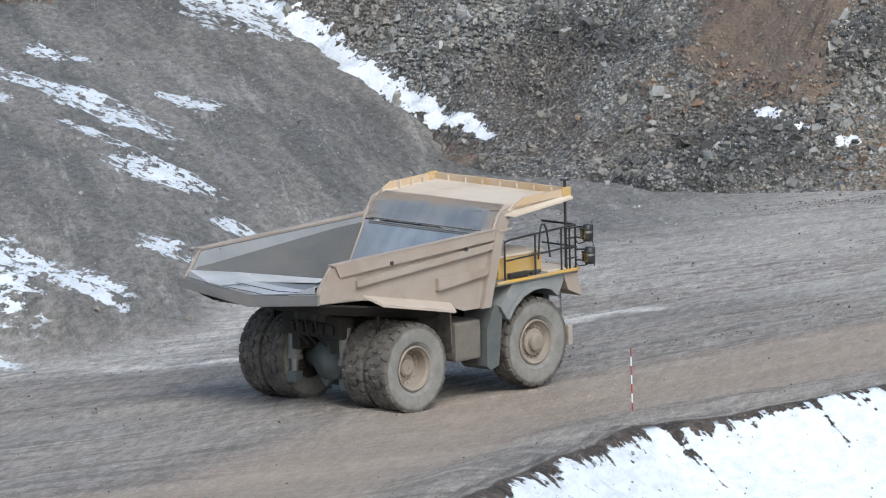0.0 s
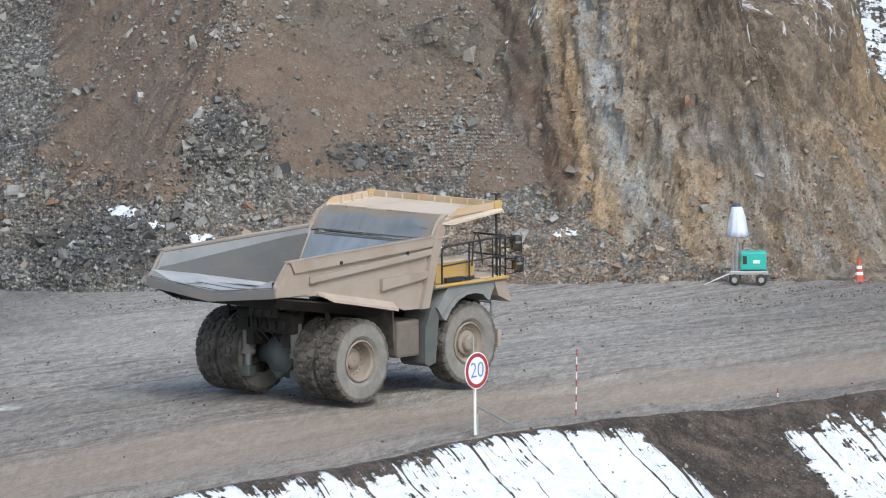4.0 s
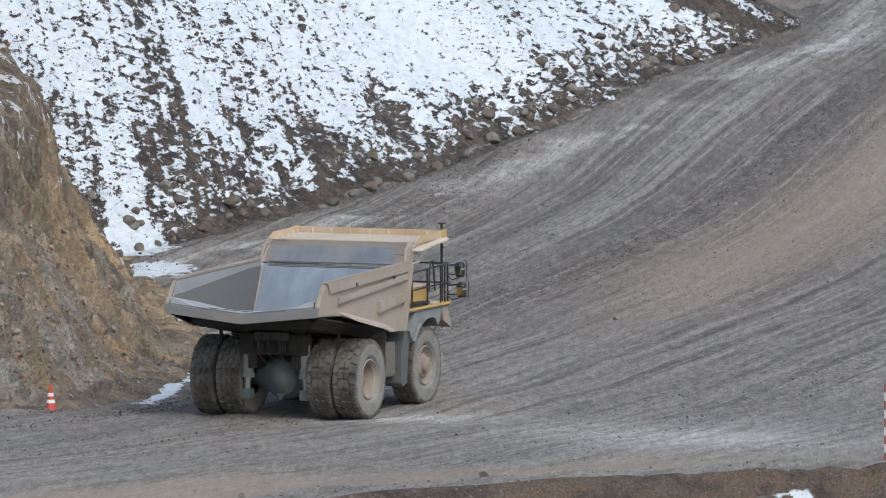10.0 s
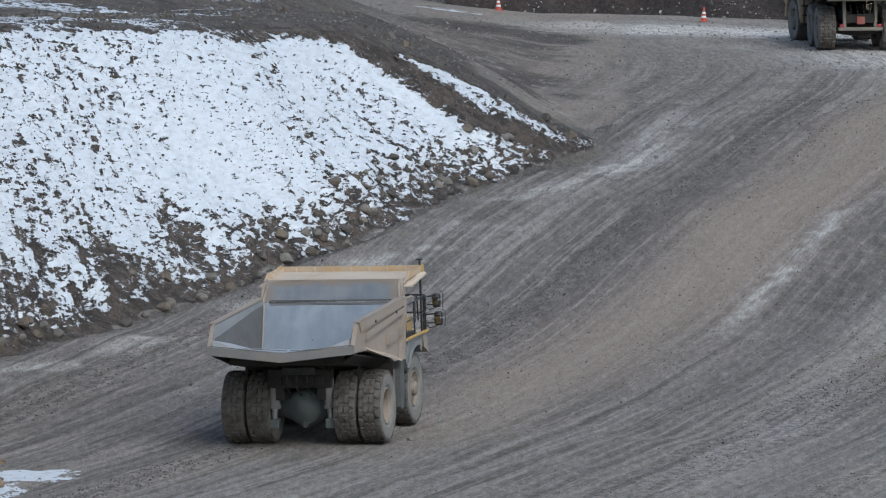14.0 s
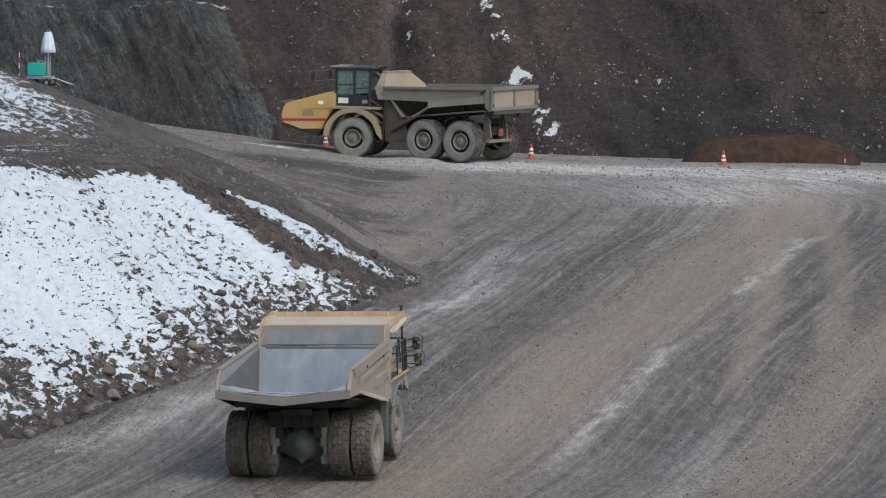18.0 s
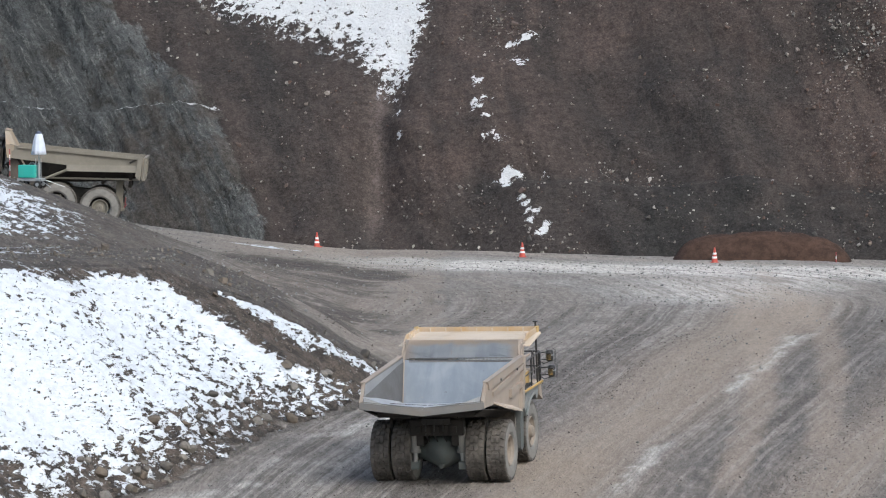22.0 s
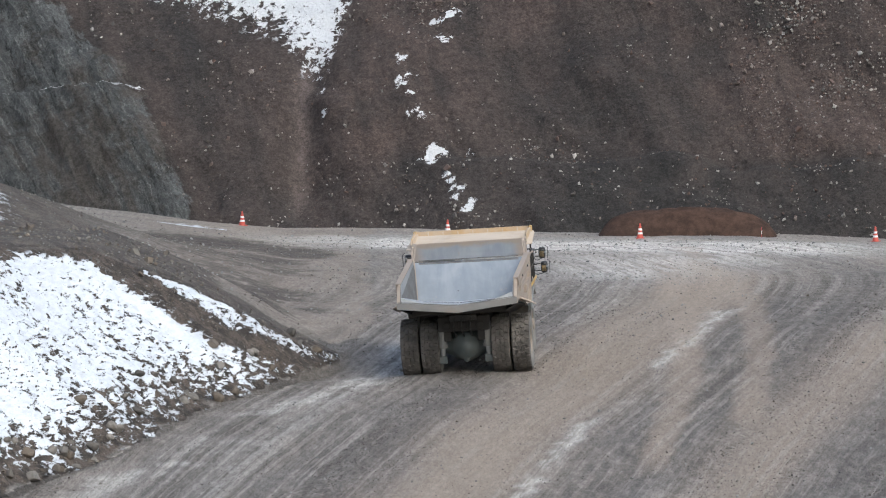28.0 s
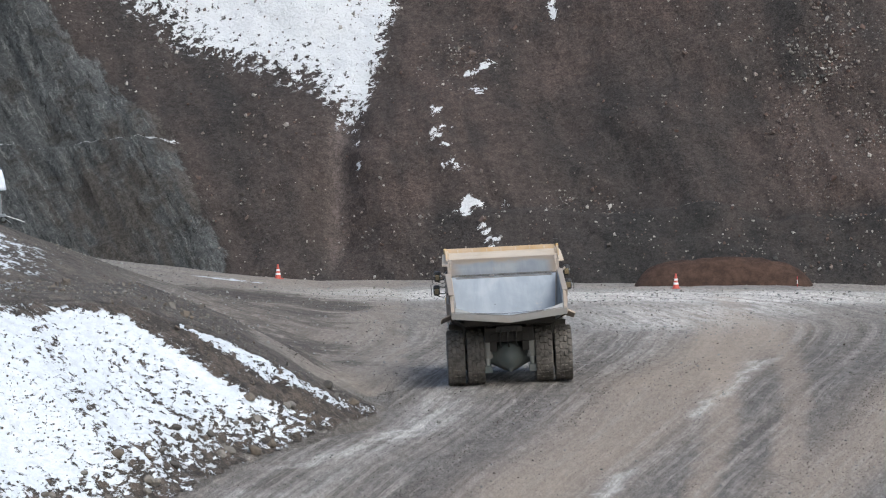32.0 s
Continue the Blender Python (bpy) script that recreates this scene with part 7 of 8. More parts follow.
def traffic_cone(at):
    c = thing("traffic_cone", "red and white striped rubber traffic cone", "traffic cone", "cones along the edge", at)
    part("base", box(-0.19, 0.19, -0.19, 0.19, 0.0, 0.045, 0.015), MAT["cone"], c)
    r = lambda z: 0.145 - 0.115 * (z - 0.045) / 0.655
    bounds = [0.045, 0.20, 0.29, 0.38, 0.47, 0.55, 0.70]
    for k, (a, b) in enumerate(zip(bounds[:-1], bounds[1:])):
        white = k in (1, 3)
        grow = 0.003 if white else 0.0
        bm = lathe(bmesh.new(), [(0.001, a), (r(a) + grow, a), (r(b) + grow, b), (0.001, b)], 20, "z", caps=False)
        part("white_band" if white else "cone_body", bm, MAT["white" if white else "cone"], c)
    return c


CONES = [(-20.0, 232.7), (14.02, 402.0), (-4.35, 408.5), (24.8, 401.0), (5.2, 404.6)]
first_cone = traffic_cone(pose(CONES[0][0], CONES[0][1] - 0.6, ground_z(CONES[0][0], CONES[0][1] - 0.6) - 0.01, 0, 0, 12))
for k, (x, y) in enumerate(CONES[1:]):
    copy_thing(first_cone, pose(x, y, ground_z(x, y) - 0.01, 0, 0, 30 * k))


def marker_pole(at, height, bands, lean=0.0):
    p = thing("marker_pole", "thin red and white banded roadside marker pole", "marker pole", "marker poles", at)
    h = height / bands
    for k in range(bands):
        bm = tube(bmesh.new(), [(lean * k * h, 0, k * h), (lean * (k + 1) * h, 0, (k + 1) * h)], 0.017, 10)
        part("red_band" if k % 2 == bands % 2 - 1 or k == bands - 1 else "white_band", bm, MAT["red" if (bands - 1 - k) % 2 == 0 else "white"], p)
    return p


for x, y, h, b, lean in ((-35.37, 174.7, 1.50, 7, -0.02), (-23.7, 192.0, 1.70, 9, 0.02), (2.15, 217.8, 1.95, 9, 0.0), (-19.2, 197.8, 0.24, 2, 0.0), (19.65, 402.8, 0.5, 3, 0.0)):
    marker_pole(pose(x, y, ground_z(x, y) - 0.02), h, b, lean)
marker_pole(pose(-17.0, 372, ground_z(-17.0, 372) - 0.05), 1.6, 7)


def speed_sign(x, y):
    s = thing("speed_sign", "round white speed sign with red ring on a white post", "road sign", at=pose(x, y, ground_z(x, y) - 0.02, 0, 0, 58))
    part("post", tube(bmesh.new(), [(0, 0, 0), (0, 0, 1.30)], 0.036, 12), MAT["white"], s)
    part("stub_post", tube(bmesh.new(), [(0.10, 0.02, 0), (0.10, 0.02, 0.52)], 0.045, 10), MAT["zinc"], s)
    part("mast", tube(bmesh.new(), [(0.02, 0.05, 1.2), (0.02, 0.05, 2.45)], 0.022, 8), MAT["zinc"], s)
    part("brace", tube(bmesh.new(), [(0.0, 0.0, 0.78), (1.30, -0.25, 0.10)], 0.024, 8), MAT["zinc"], s)
    part("brace_peg", tube(bmesh.new(), [(1.28, -0.25, 0.0), (1.28, -0.25, 0.36)], 0.016, 8), MAT["zinc"], s)
    disc = part("disc", lathe(bmesh.new(), [(0.001, 0.0), (0.455, 0.0), (0.455, 0.02), (0.001, 0.02)], 48, "y", caps=False), MAT["white"], s, at=pose(0, -0.07, 1.62))
    part("ring", lathe(bmesh.new(), [(0.335, -0.006), (0.43, -0.006), (0.43, 0.0), (0.335, 0.0)], 48, "y", caps=False), MAT["red"], disc)
    cu = bpy.data.curves.new("figures", "FONT")
    cu.body, cu.size, cu.align_x, cu.align_y, cu.extrude = "20", 0.54, "CENTER", "CENTER", 0.003
    cu.offset = -0.006
    tmp = bpy.data.objects.new("figures", cu)
    me = bpy.data.meshes.new_from_object(tmp)
    bpy.data.objects.remove(tmp)
    me.materials.append(MAT["blue"])
    fig = new("figures", me)
    fig.parent = disc
    fig.matrix_basis = pose(0, -0.010, 0.0, 90, 0, 0)
    fig["label"] = "blue figures 20"
    return s


speed_sign(-25.80, 188.65)


def light_tower(at, label):
    t = thing("light_tower", label, "light tower", "balloon light towers", at)
    gen = new("generator")
    gen.parent = t
    gen["label"] = "teal generator on a small trailer"
    part("enclosure", box(0.05, 0.80, -0.26, 0.26, 0.44, 0.98, 0.05), MAT["teal"], gen)
    part("control_panel", box(0.12, 0.24, -0.275, -0.255, 0.62, 0.86, 0.01), MAT["black"], gen)
    part("label_plate", box(0.42, 0.62, -0.272, -0.258, 0.64, 0.74, 0.005), MAT["white"], gen)
    part("lifting_bail", tube(bmesh.new(), [(0.10, 0, 0.97), (0.18, 0, 1.06), (0.34, 0, 1.06), (0.42, 0, 0.97)], 0.016, 6), MAT["zinc"], gen)
    part("trailer_frame", box(-0.25, 0.85, -0.24, 0.24, 0.30, 0.42, 0.02), MAT["zinc"], t)
    for x in (-0.12, 0.66):
        for y in (-0.34, 0.34):
            w = part("wheel", lathe(bmesh.new(), [(0.04, -0.05), (0.09, -0.06), (0.16, -0.05), (0.17, 0.0), (0.16, 0.05), (0.09, 0.06), (0.04, 0.05)], 20), MAT["black"], t, at=pose(x, y, 0.17))
            part("hub", lathe(bmesh.new(), [(0.001, -0.062), (0.08, -0.062), (0.08, 0.062), (0.001, 0.062)], 12, caps=False), MAT["zinc"], w)
    for y, x in ((-0.5, -1.0), (0.5, -0.8)):
        part("outrigger", tube(bmesh.new(), [(-0.2, y * 0.4, 0.36), (x, y, 0.05)], 0.014, 6), MAT["zinc"], t)
    part("mast", tube(bmesh.new(), [(-0.05, 0, 0.35), (-0.05, 0, 1.05)], 0.06, 10), MAT["zinc"], t)
    part("upper_mast", tube(bmesh.new(), [(-0.05, 0, 1.0), (-0.05, 0, 2.25)], 0.035, 10), MAT["zinc"], t)
    for x in (-0.17, 0.06):
        part("winch_post", tube(bmesh.new(), [(x, 0.06, 0.35), (x, 0.06, 1.25)], 0.018, 6), MAT["zinc"], t)
    bm = bmesh.new()
    lathe(bm, [(0.02, 2.36), (0.10, 2.33), (0.16, 2.24), (0.22, 1.95), (0.27, 1.60), (0.30, 1.42), (0.26, 1.41), (0.05, 1.44)], 24, "z", caps=False)
    for v in bm.verts:
        a = math.atan2(v.co.y, v.co.x)
        k = 1 + 0.17 * math.cos(9 * a) * min(1, (2.36 - v.co.z) / 0.4)
        v.co.x, v.co.y = v.co.x * k - 0.05, v.co.y * k
    part("folded_balloon", bm, MAT["cloth"], t, "folded pale blue balloon lamp", True)
    part("cap", lathe(bmesh.new(), [(0.001, 2.40), (0.10, 2.38), (0.14, 2.31), (0.13, 2.29), (0.001, 2.30)], 16, "z", caps=False), MAT["navy"], t, at=pose(-0.05, 0, 0))
    return t


tower = light_tower(pose(-23.35, 230.1, ground_z(-23.35, 230.1), 0, 0, 4), "folded balloon light tower with teal generator below the cliff")
second = copy_thing(tower, pose(-15.6, 367, ground_z(-15.6, 367) - 0.02, 0, 0, 160))
second["label"] = "folded balloon light tower with teal generator on the hump"


def earth_mound():
    u, v = np.meshgrid(np.linspace(-1, 1, 90), np.linspace(-1, 1, 30))
    px, py = 16.35 + 4.2 * u, 405.5 - 0.5 * u + 1.6 * v
    base = np.array([lay(px, py)[0]])[0]
    top = np.clip(1 - np.abs(u) ** 6, 0, 1) * np.clip(1 - np.abs(v) ** 2.2, 0, 1)
    pz = base - 0.15 + 1.30 * top * (1 + 0.10 * fbm(px, py, 1.6, 3)) + 0.06 * fbm(px, py, 0.5, 3) * top
    zero = np.zeros_like(px)
    n = Nodes("red_earth", 0.1)
    a = n.noise(n.coords(), 2.2, 7, 0.75)
    m = n.finish(n.mix(n.ramp(a, 0.35, 0.68), (0.036, 0.022, 0.017), (0.078, 0.045, 0.032)), 0.95, 0.0, n.bump(a, 0.8, 0.12), 0.15)
    ob = sheet("earth_mound", px, py, pz, {"snow": zero}, px, py, m, "")
    ob["kind"] = ""
    tagged(ob, "low long mound of reddish brown earth by the wall", "mound")


earth_mound()

# ---- loose rock ----
CUBE_V = np.array([(x, y, z) for z in (-1, 1) for x, y in ((-1, -1), (1, -1), (1, 1), (-1, 1))], float) * 0.72
CUBE_F = np.array([(0, 2, 1), (0, 3, 2), (4, 5, 6), (4, 6, 7), (0, 1, 5), (0, 5, 4), (1, 2, 6), (1, 6, 5), (2, 3, 7), (2, 7, 6), (3, 0, 4), (3, 4, 7)], np.int32)


def scatter(name, surface, weight, count, small, large, seed, material, label, power=2.6, jitter=0.46):
    """Loose angular stones lying over a surface, thicker where weight is high: one piece of stuff."""
    g = np.random.RandomState(seed)
    px, py, pz, covers = SURFACE[surface]
    w = np.clip(weight(px, py, pz, covers), 0, None).ravel()
    at = g.choice(w.size, count, p=w / w.sum())
    size = small * (1 - g.uniform(0, 1, count) * (1 - (small / large) ** power)) ** (-1 / power)
    step = np.hypot(px[0, 1] - px[0, 0], py[0, 1] - py[0, 0])
    centre = np.stack([px.ravel()[at], py.ravel()[at], pz.ravel()[at]], -1) + g.uniform(-0.5, 0.5, (count, 3)) * (step, step, 0.02)
    centre[:, 2] += size * 0.12
    shape = (CUBE_V[None] + g.uniform(-jitter, jitter, (count, 8, 3))) * g.uniform(0.38, 1.0, (count, 1, 3))
    q = g.normal(size=(count, 4))
    q /= np.linalg.norm(q, axis=1, keepdims=True)
    a, b, c, d = q.T
    R = np.stack([np.stack([1 - 2 * (c * c + d * d), 2 * (b * c - a * d), 2 * (b * d + a * c)], -1), np.stack([2 * (b * c + a * d), 1 - 2 * (b * b + d * d), 2 * (c * d - a * b)], -1),
                  np.stack([2 * (b * d - a * c), 2 * (c * d + a * b), 1 - 2 * (b * b + c * c)], -1)], 1)
    verts = (np.einsum("nij,nkj->nki", R, shape) * (size * 0.5)[:, None, None] + centre[:, None]).reshape(-1, 3)
    faces = (CUBE_F[None] + (np.arange(count) * 8)[:, None, None]).reshape(-1, 3).astype(np.int32)
    me = bpy.data.meshes.new(name)
    me.vertices.add(len(verts))
    me.vertices.foreach_set("co", verts.astype(np.float32).ravel())
    me.loops.add(faces.size)
    me.loops.foreach_set("vertex_index", faces.ravel())
    me.polygons.add(len(faces))
    me.polygons.foreach_set("loop_start", np.arange(0, faces.size, 3, dtype=np.int32))
    me.polygons.foreach_set("use_smooth", np.zeros(len(faces), bool))
    me.update(calc_edges=True)
    me.materials.append(material)
    return tagged(new(name, me), label, "stones", kind="stuff")


scatter("rubble_stones", "rubble_slope", lambda x, y, z, c: (0.05 + (1 - c["earth"]) ** 1.5) * (0.25 + 1.2 * smooth(-0.2, 0.5, fbm(x, z, 3.5, 4))) * (1 - 0.85 * c["dark"]) * (0.4 + 0.6 * smooth(-22.8, -21.5, z)) * smooth(-12.5, -17, z) * smooth(-64, -55, x) * np.clip(1 - 1.4 * c["snow"], 0.02, 1) * (1 - 0.75 * c["ochre"]), 26000, 0.07, 0.62, 1, MAT["stone"], "loose angular grey blasted stones on the slope", 3.0)
scatter("dark_rubble", "rubble_slope", lambda x, y, z, c: c["dark"] ** 1.5 * smooth(-12.5, -17, z) * smooth(-64, -55, x), 4200, 0.08, 0.55, 11, MAT["slate"], "pile of dark blue-grey blasted rock on the slope", 2.8)
scatter("ochre_stones", "rubble_slope", lambda x, y, z, c: c["ochre"] * smooth(-12.5, -17, z), 5000, 0.07, 0.45, 15, MAT["tan_stone"], "tan and rusty stones at the foot of the earth slope", 2.8)
scatter("pale_scree", "rubble_slope", lambda x, y, z, c: c["scree"] ** 1.2 * smooth(-12.5, -17, z), 3000, 0.06, 0.26, 16, MAT["stone"], "pale grey scree spilled over the brown earth", 3.0)
scatter("rubble_blocks", "rubble_slope", lambda x, y, z, c: (0.12 + (1 - c["earth"])) * smooth(-12.5, -17, z) * smooth(-64, -55, x), 90, 0.34, 0.66, 12, MAT["stone"], "large pale blocks among the rubble", 2.6, 0.26)
scatter("bank_clods", "haul_road", lambda x, y, z, c: c["dirt"] * (c["snow"] < 0.3) * smooth(-30, -10, x) * (y < 222), 6000, 0.05, 0.26, 13, MAT["boulder"], "clods and stones in the earth below the road edge", 2.8)
scatter("slope_clods", "ramp", lambda x, y, z, c: (c["snow"] > 0.45) * (0.15 + smooth(0.0, 0.6, fbm(x, y, 4.0, 3))) * (y < 330), 4200, 0.05, 0.16, 14, MAT["clod"], "dark clods showing through the snow on the slope", 2.8)
scatter("cliff_scree", "rock_cliff", lambda x, y, z, c: smooth(-21.5, -24, z) + 0.16 + 2.5 * np.exp(-((x + 31.6) / 1.7) ** 2 - ((z + 21.4) / 1.3) ** 2), 5200, 0.06, 0.40, 2, MAT["stone"], "stones fallen at the foot of the cliff")
scatter("cliff_blocks", "rock_cliff", lambda x, y, z, c: (0.15 + c["layer"]) * smooth(-12, -15, z), 5200, 0.07, 0.42, 17, MAT["tan_stone"], "weathered tan blocks standing out of the cliff", 2.8)
scatter("toe_stones", "ramp", lambda x, y, z, c: np.where((c["dirt"] > 0.8) & (c["snow"] < 0.4), 1.0, 0.0) * smooth(345, 330, y), 5200, 0.07, 0.45, 3, MAT["boulder"], "brown stones and clods along the foot of the snowy slope")
scatter("wall_stones", "pit_wall", lambda x, y, z, c: (0.07 + c["stony"] ** 1.3 + 0.10 * smooth(-15.5, -18.5, z)) * (1 - c["rock"]) * smooth(2, -3, z) * (0.25 + smooth(-0.1, 0.5, fbm(x, z, 2.5, 4))), 26000, 0.08, 0.36, 4, MAT["dark_stone"], "pale loose stones on the dark pit wall", 3.0)
scatter("road_stones", "haul_road", lambda x, y, z, c: 0.05 + c["dirt"] * 0.6 + c["gravel"] * 1.4, 20000, 0.04, 0.20, 5, MAT["stone"], "small loose stones on and beside the road", 3.0)
scatter("ramp_clods", "ramp", lambda x, y, z, c: (0.10 + c["track"]) * (c["dirt"] < 0.3), 16000, 0.03, 0.085, 7, MAT["clod"], "dark clods pressed up along the tyre tracks", 3.0)
scatter("plateau_clods", "plateau", lambda x, y, z, c: 0.10 + c["track"], 3000, 0.04, 0.12, 8, MAT["clod"], "dark clods along the tyre tracks on the plateau", 3.0)
scatter("road_clods", "haul_road", lambda x, y, z, c: (0.01 + c["track"] ** 2 * (0.12 + 0.88 * smooth(212, 232, y) * smooth(-8, -16, x))) * (c["dirt"] < 0.3) * (c["gravel"] < 0.4) * (1 - 0.8 * c["tan"]), 10000, 0.03, 0.09, 9, MAT["clod"], "dark clods along the tyre tracks on the haul road", 3.0)
scatter("plateau_stones", "plateau", lambda x, y, z, c: 0.3 + c["dirt"] + c["pale"], 9000, 0.05, 0.18, 10, MAT["stone"], "small loose stones on the plateau", 3.0)
scatter("ramp_stones", "ramp", lambda x, y, z, c: 0.3 + c["dirt"], 14000, 0.04, 0.15, 6, MAT["stone"], "small loose stones on the ramp", 3.0)


def boulders():
    meshes = [stone_mesh("boulder", 40 + k, MAT["boulder"], 0.75) for k in range(7)]
    pale = [stone_mesh("boulder", 60 + k, MAT["stone"], 0.7) for k in range(4)]
    g = random.Random(9)
    spots = []
    run = list(zip(SNOW_TOE[1:9], SNOW_TOE[2:10]))
    for k in range(86):
        (ax, ay), (bx, by) = run[int(g.random() ** 1.25 * len(run))]
        t, off = g.random(), g.uniform(0.1, 1.9)
        ln = math.hypot(bx - ax, by - ay)
        spots.append((ax + (bx - ax) * t - (by - ay) / ln * off, ay + (by - ay) * t + (bx - ax) / ln * off, g.uniform(0.3, 0.62), meshes))
    for k in range(10):
        spots.append((g.uniform(-48, -30), g.uniform(229, 231), g.uniform(0.3, 0.6), pale))
    first = None
    for x, y, size, pool in spots:
        z = ground_z(x, y)
        if y < 240:
            z = max(z, -24.5 + max(0, y - 229.5) * 0.5)
        ob = new("boulder", g.choice(pool))
        ob.matrix_basis = pose(x, y, z + size * 0.16, g.uniform(-20, 20), g.uniform(-20, 20), g.uniform(0, 360)) @ Matrix.Diagonal((size, size * g.uniform(0.7, 1), size, 1))
        tagged(ob, "rough grey-brown boulder half sunk in the dirt", "boulder", "boulders along the slope foot")


boulders()

# ---- everything that moves ----
# seconds, place of the rear axle on the ground, compass heading, grade, bank
HAUL = [
    (0.0, -42.43, 175.60, -23.97, 31.93, 2.21, 1.46),
    (0.5, -41.13, 178.02, -23.90, 31.52, 1.86, 1.26),
    (1.0, -39.83, 180.43, -23.84, 31.29, 1.60, 1.06),
    (1.5, -38.47, 182.83, -23.80, 31.37, 1.43, 0.91),
    (2.0, -37.09, 185.25, -23.77, 31.70, 1.32, 0.79),
    (2.5, -35.66, 187.68, -23.74, 32.15, 1.18, 0.71),
    (3.0, -34.26, 190.15, -23.68, 32.70, 0.98, 0.62),
    (3.5, -32.82, 192.64, -23.63, 33.32, 0.75, 0.56),
    (5.5, -26.61, 203.88, -23.80, 36.10, 0.51, 1.20),
    (6.0, -24.96, 206.71, -23.82, 35.48, 0.01, 1.32),
    (6.5, -23.27, 209.56, -23.86, 34.51, -0.54, 1.39),
    (7.0, -21.64, 212.43, -23.92, 33.23, -1.03, 1.39),
    (7.5, -20.09, 215.33, -24.00, 31.61, -1.36, 1.27),
    (8.0, -18.60, 218.26, -24.08, 29.86, -1.52, 1.03),
    (8.5, -17.26, 221.18, -24.19, 28.09, -1.47, 0.72),
    (9.0, -16.02, 224.11, -24.32, 26.11, -1.25, 0.39),
    (9.5, -14.71, 227.11, -24.42, 23.54, -0.95, 0.07),
    (10.0, -13.53, 230.15, -24.50, 20.60, -0.59, -0.21),
    (10.5, -12.56, 233.22, -24.56, 17.71, -0.22, -0.47),
    (11.0, -11.74, 236.34, -24.57, 15.26, 0.12, -0.74),
    (11.5, -11.05, 239.47, -24.55, 13.32, 0.42, -0.98),
    (12.0, -10.45, 242.61, -24.53, 12.01, 0.70, -1.18),
    (12.5, -9.93, 245.75, -24.49, 11.41, 0.99, -1.32),
    (13.0, -9.43, 248.89, -24.46, 11.53, 1.27, -1.40),
    (13.5, -8.87, 252.03, -24.42, 12.15, 1.50, -1.43),
    (14.0, -8.27, 255.19, -24.37, 12.72, 1.72, -1.43),
    (14.5, -7.65, 258.37, -24.29, 12.99, 1.96, -1.42),
    (15.0, -7.03, 261.54, -24.21, 12.99, 2.20, -1.40),
    (15.5, -6.41, 264.73, -24.11, 12.85, 2.43, -1.38),
    (17.5, -4.19, 277.56, -23.64, 11.13, 3.41, -0.82),
    (18.0, -3.65, 280.43, -23.47, 11.79, 3.67, -0.90),
    (18.5, -3.07, 283.29, -23.30, 12.48, 3.90, -0.96),
    (19.0, -2.45, 286.12, -23.12, 13.10, 4.10, -1.00),
    (19.5, -1.89, 288.93, -22.94, 13.43, 4.25, -1.01),
    (20.0, -1.29, 291.73, -22.76, 13.62, 4.34, -0.98),
    (20.5, -0.70, 294.49, -22.58, 13.81, 4.42, -0.94),
    (21.0, -0.12, 297.22, -22.41, 14.00, 4.50, -0.89),
    (23.0, 2.39, 306.90, -21.59, 13.01, 4.73, -0.61),
    (25.0, 3.98, 314.69, -20.92, 9.14, 4.85, -1.29),
    (27.5, 4.79, 321.68, -20.48, 6.07, 5.13, -2.77),
    (28.0, 4.87, 322.68, -20.39, 5.62, 5.11, -2.75),
    (28.5, 4.97, 323.88, -20.30, 5.09, 5.10, -2.71),
    (29.0, 5.05, 325.07, -20.20, 4.43, 5.10, -2.65),
    (29.5, 5.14, 326.36, -20.09, 3.74, 5.07, -2.56),
    (30.0, 5.23, 327.76, -20.00, 3.01, 4.98, -2.45),
    (30.5, 5.29, 329.25, -19.90, 2.20, 4.82, -2.31),
    (31.0, 5.29, 330.95, -19.79, 1.29, 4.64, -2.13),
    (31.5, 5.29, 332.86, -19.69, 0.31, 4.42, -1.92),
    (32.0, 5.27, 334.88, -19.56, -0.73, 4.17, -1.67),
]

# seconds, place, compass heading
HAULER = [
    (0.0, 10.38, 379.00, 0.0),
    (13.0, 10.38, 381.00, -4.0),
    (13.5, 11.18, 382.20, -5.0),
    (14.0, 11.48, 383.40, -7.0),
    (14.5, 11.38, 385.40, -10.0),
    (15.0, 10.78, 388.00, -15.0),
    (15.5, 9.78, 391.40, -22.0),
    (16.5, 7.38, 396.60, -35.0),
    (17.5, 4.18, 400.00, -48.0),
    (18.0, 1.98, 400.90, -57.0),
    (18.5, -0.52, 401.30, -66.0),
    (19.0, -2.90, 401.50, -78.0),
    (19.5, -5.12, 401.60, -82.0),
    (20.0, -7.65, 401.70, -88.0),
    (20.5, -9.95, 401.70, -90.0),
    (21.0, -12.10, 401.70, -90.0),
    (21.5, -13.70, 401.70, -90.0),
    (22.0, -15.30, 401.70, -90.0),
    (22.5, -16.82, 401.70, -90.0),
    (23.0, -18.92, 401.70, -90.0),
    (24.0, -23.22, 401.70, -90.0),
    (26.0, -31.72, 401.70, -90.0),
    (32.0, -44.22, 401.70, -90.0),
]


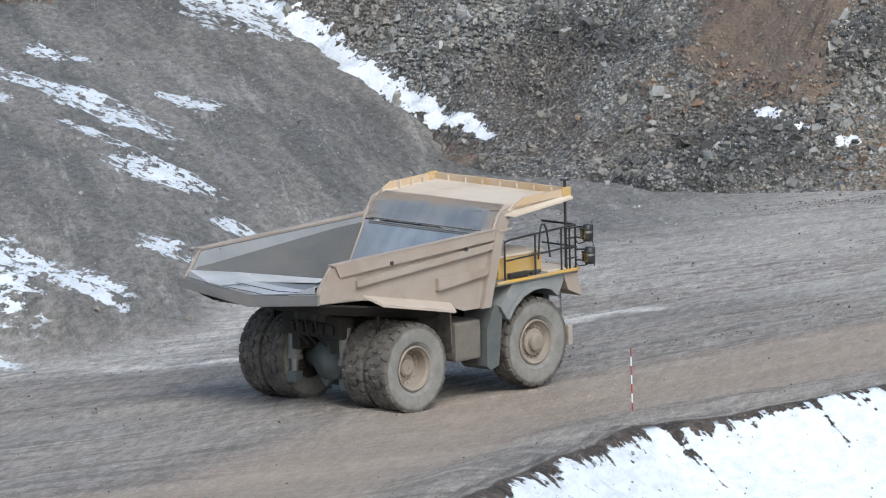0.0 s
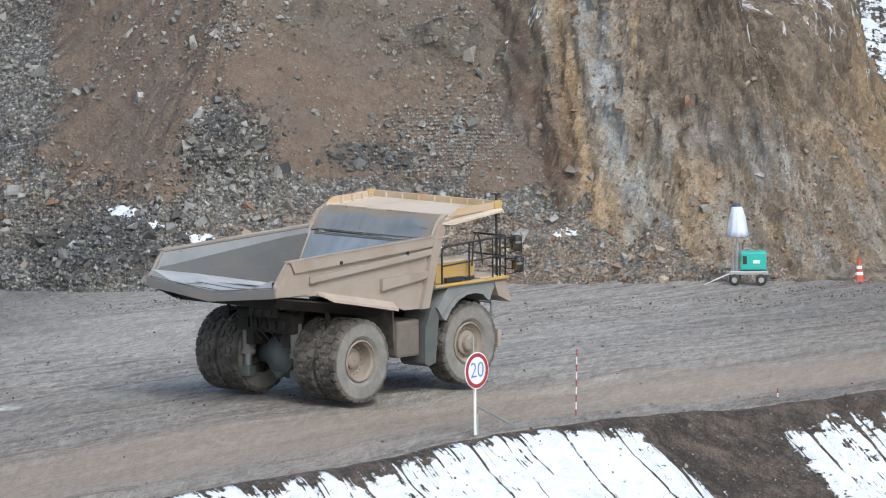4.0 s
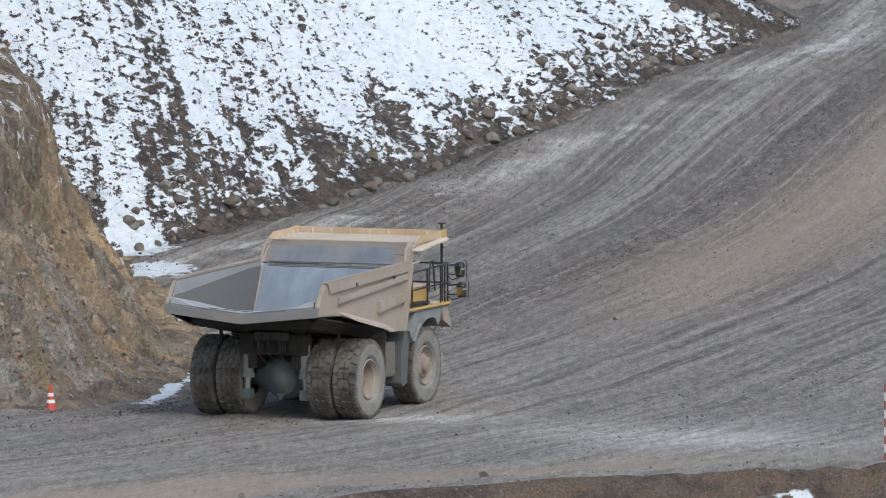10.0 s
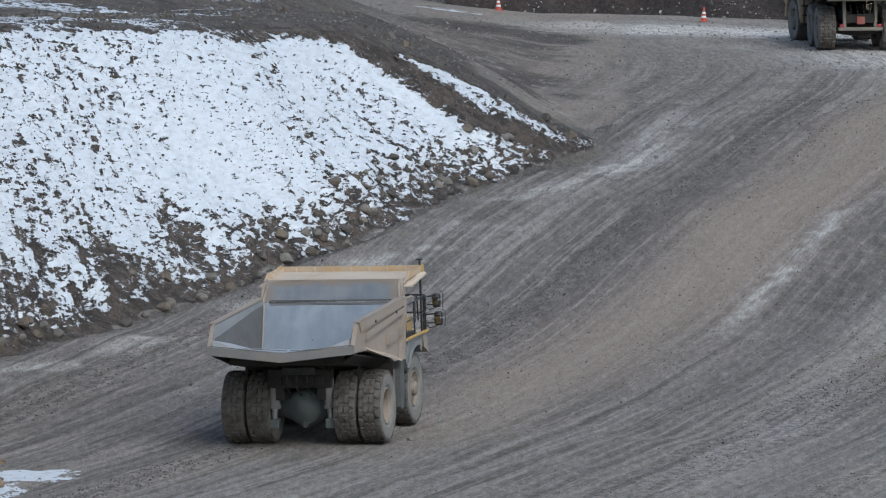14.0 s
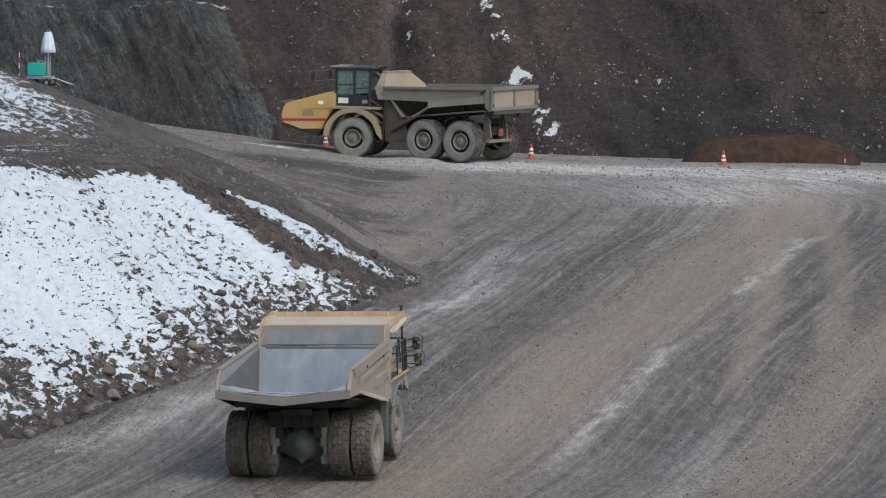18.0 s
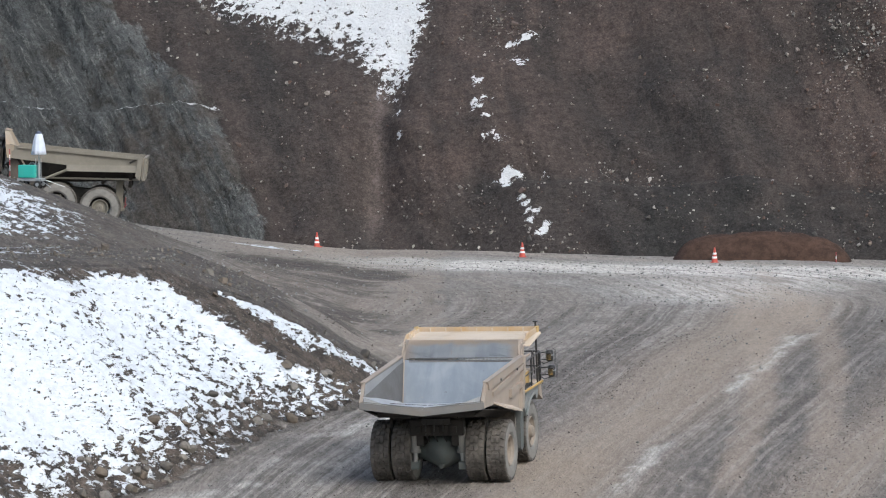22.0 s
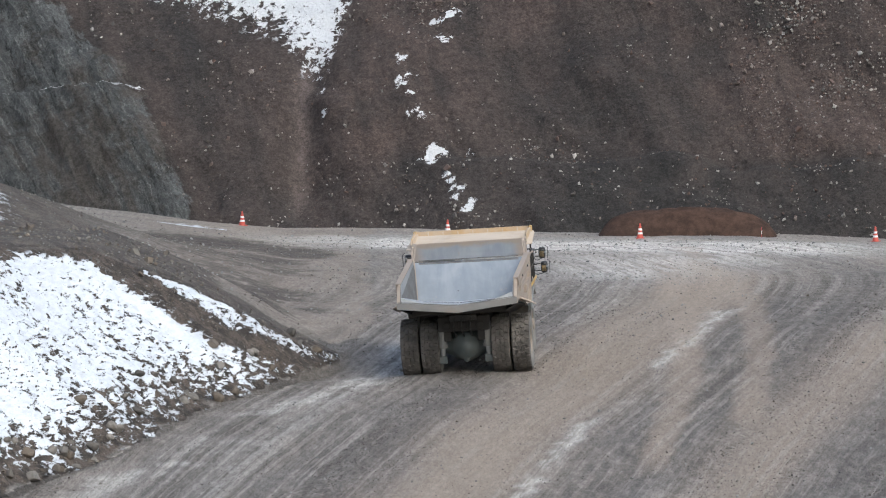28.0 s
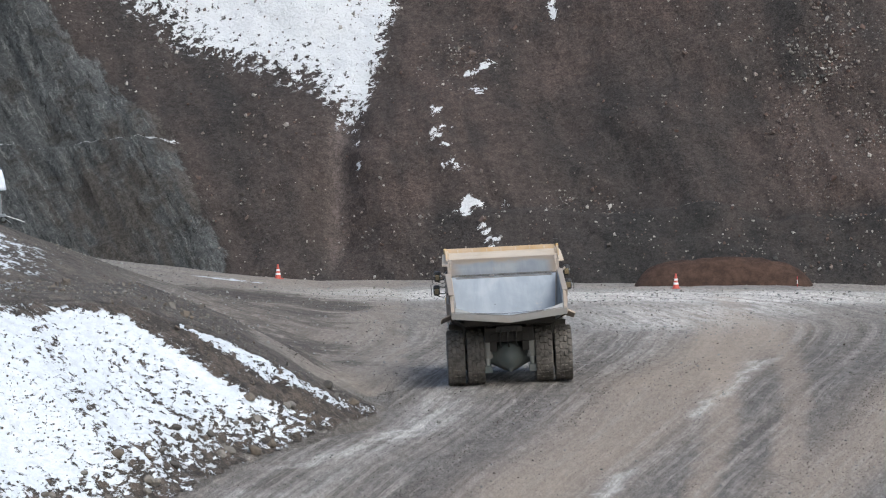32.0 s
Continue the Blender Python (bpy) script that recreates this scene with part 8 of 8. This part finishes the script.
def on_road(x, y, z, heading, grade, bank):
    """A pose on the ground: compass heading from +y to +x, grade up ahead, bank up to the left."""
    h, g, b = radians(heading), radians(grade), radians(bank)
    ahead = Vector((math.sin(h) * math.cos(g), math.cos(h) * math.cos(g), math.sin(g)))
    left = Vector((-math.cos(h), math.sin(h), 0))
    up = ahead.cross(left)
    left = left * math.cos(b) + up * math.sin(b)
    up = ahead.cross(left)
    m = Matrix((ahead, left, up)).transposed().to_4x4()
    m.translation = (x, y, z)
    return m


def rolled(rows, t):
    """Metres driven at t seconds along rows."""
    total = 0.0
    for a, b in zip(rows[:-1], rows[1:]):
        d = math.hypot(b[1] - a[1], b[2] - a[2])
        if t >= b[0]:
            total += d
        elif t > a[0]:
            total += d * (t - a[0]) / (b[0] - a[0])
    return total


def spin(wheels, rows, radius):
    for w, hub in wheels:
        walk(w, [(k / 5, pose(*hub) @ pose(0, 0, 0, 0, math.degrees(rolled(rows, k / 5) / radius), 0)) for k in range(161)])


STEER = [(0, 0), (13, 4), (15, 9), (17, 20), (18, 19), (19, 11), (20, 3), (20.5, 0), (32, 0)]


def swing(t):
    a = float(np.interp(t, [r[0] for r in STEER], [r[1] for r in STEER]))
    return pose(3.7, 0, 0) @ pose(0, 0, 0, 0, 0, a) @ pose(-3.7, 0, 0)


def motions():
    walk(TRUCK, [(r[0], on_road(*r[1:])) for r in HAUL])
    spin(WHEELS, HAUL, TYRE_R)
    rows = []
    for t, x, y, h in HAULER:
        ax, ay = math.sin(radians(h)), math.cos(radians(h))
        front, back = ground_z(x + 5.1 * ax, y + 5.1 * ay), ground_z(x, y)
        rows.append((t, on_road(x, y, back, h, math.degrees(math.atan2(front - back, 5.1)), 0)))
    walk(ADT, rows)
    front = [(w, hub) for w, hub in ADT_WHEELS if hub[0] > 4]
    spin([p for p in ADT_WHEELS if p not in front], HAULER, ADT_R)
    # the front unit swings about the hitch
    for ob in ADT.children:
        if ob.name.split(".")[0] in ("tractor", "cab", "engine_guard"):
            walk(ob, [(k / 2, swing(k / 2)) for k in range(65)])
    for w, hub in front:
        walk(w, [(k / 5, swing(k / 5) @ pose(*hub) @ pose(0, 0, 0, 0, math.degrees(rolled(HAULER, k / 5) / ADT_R), 0)) for k in range(161)])


motions()
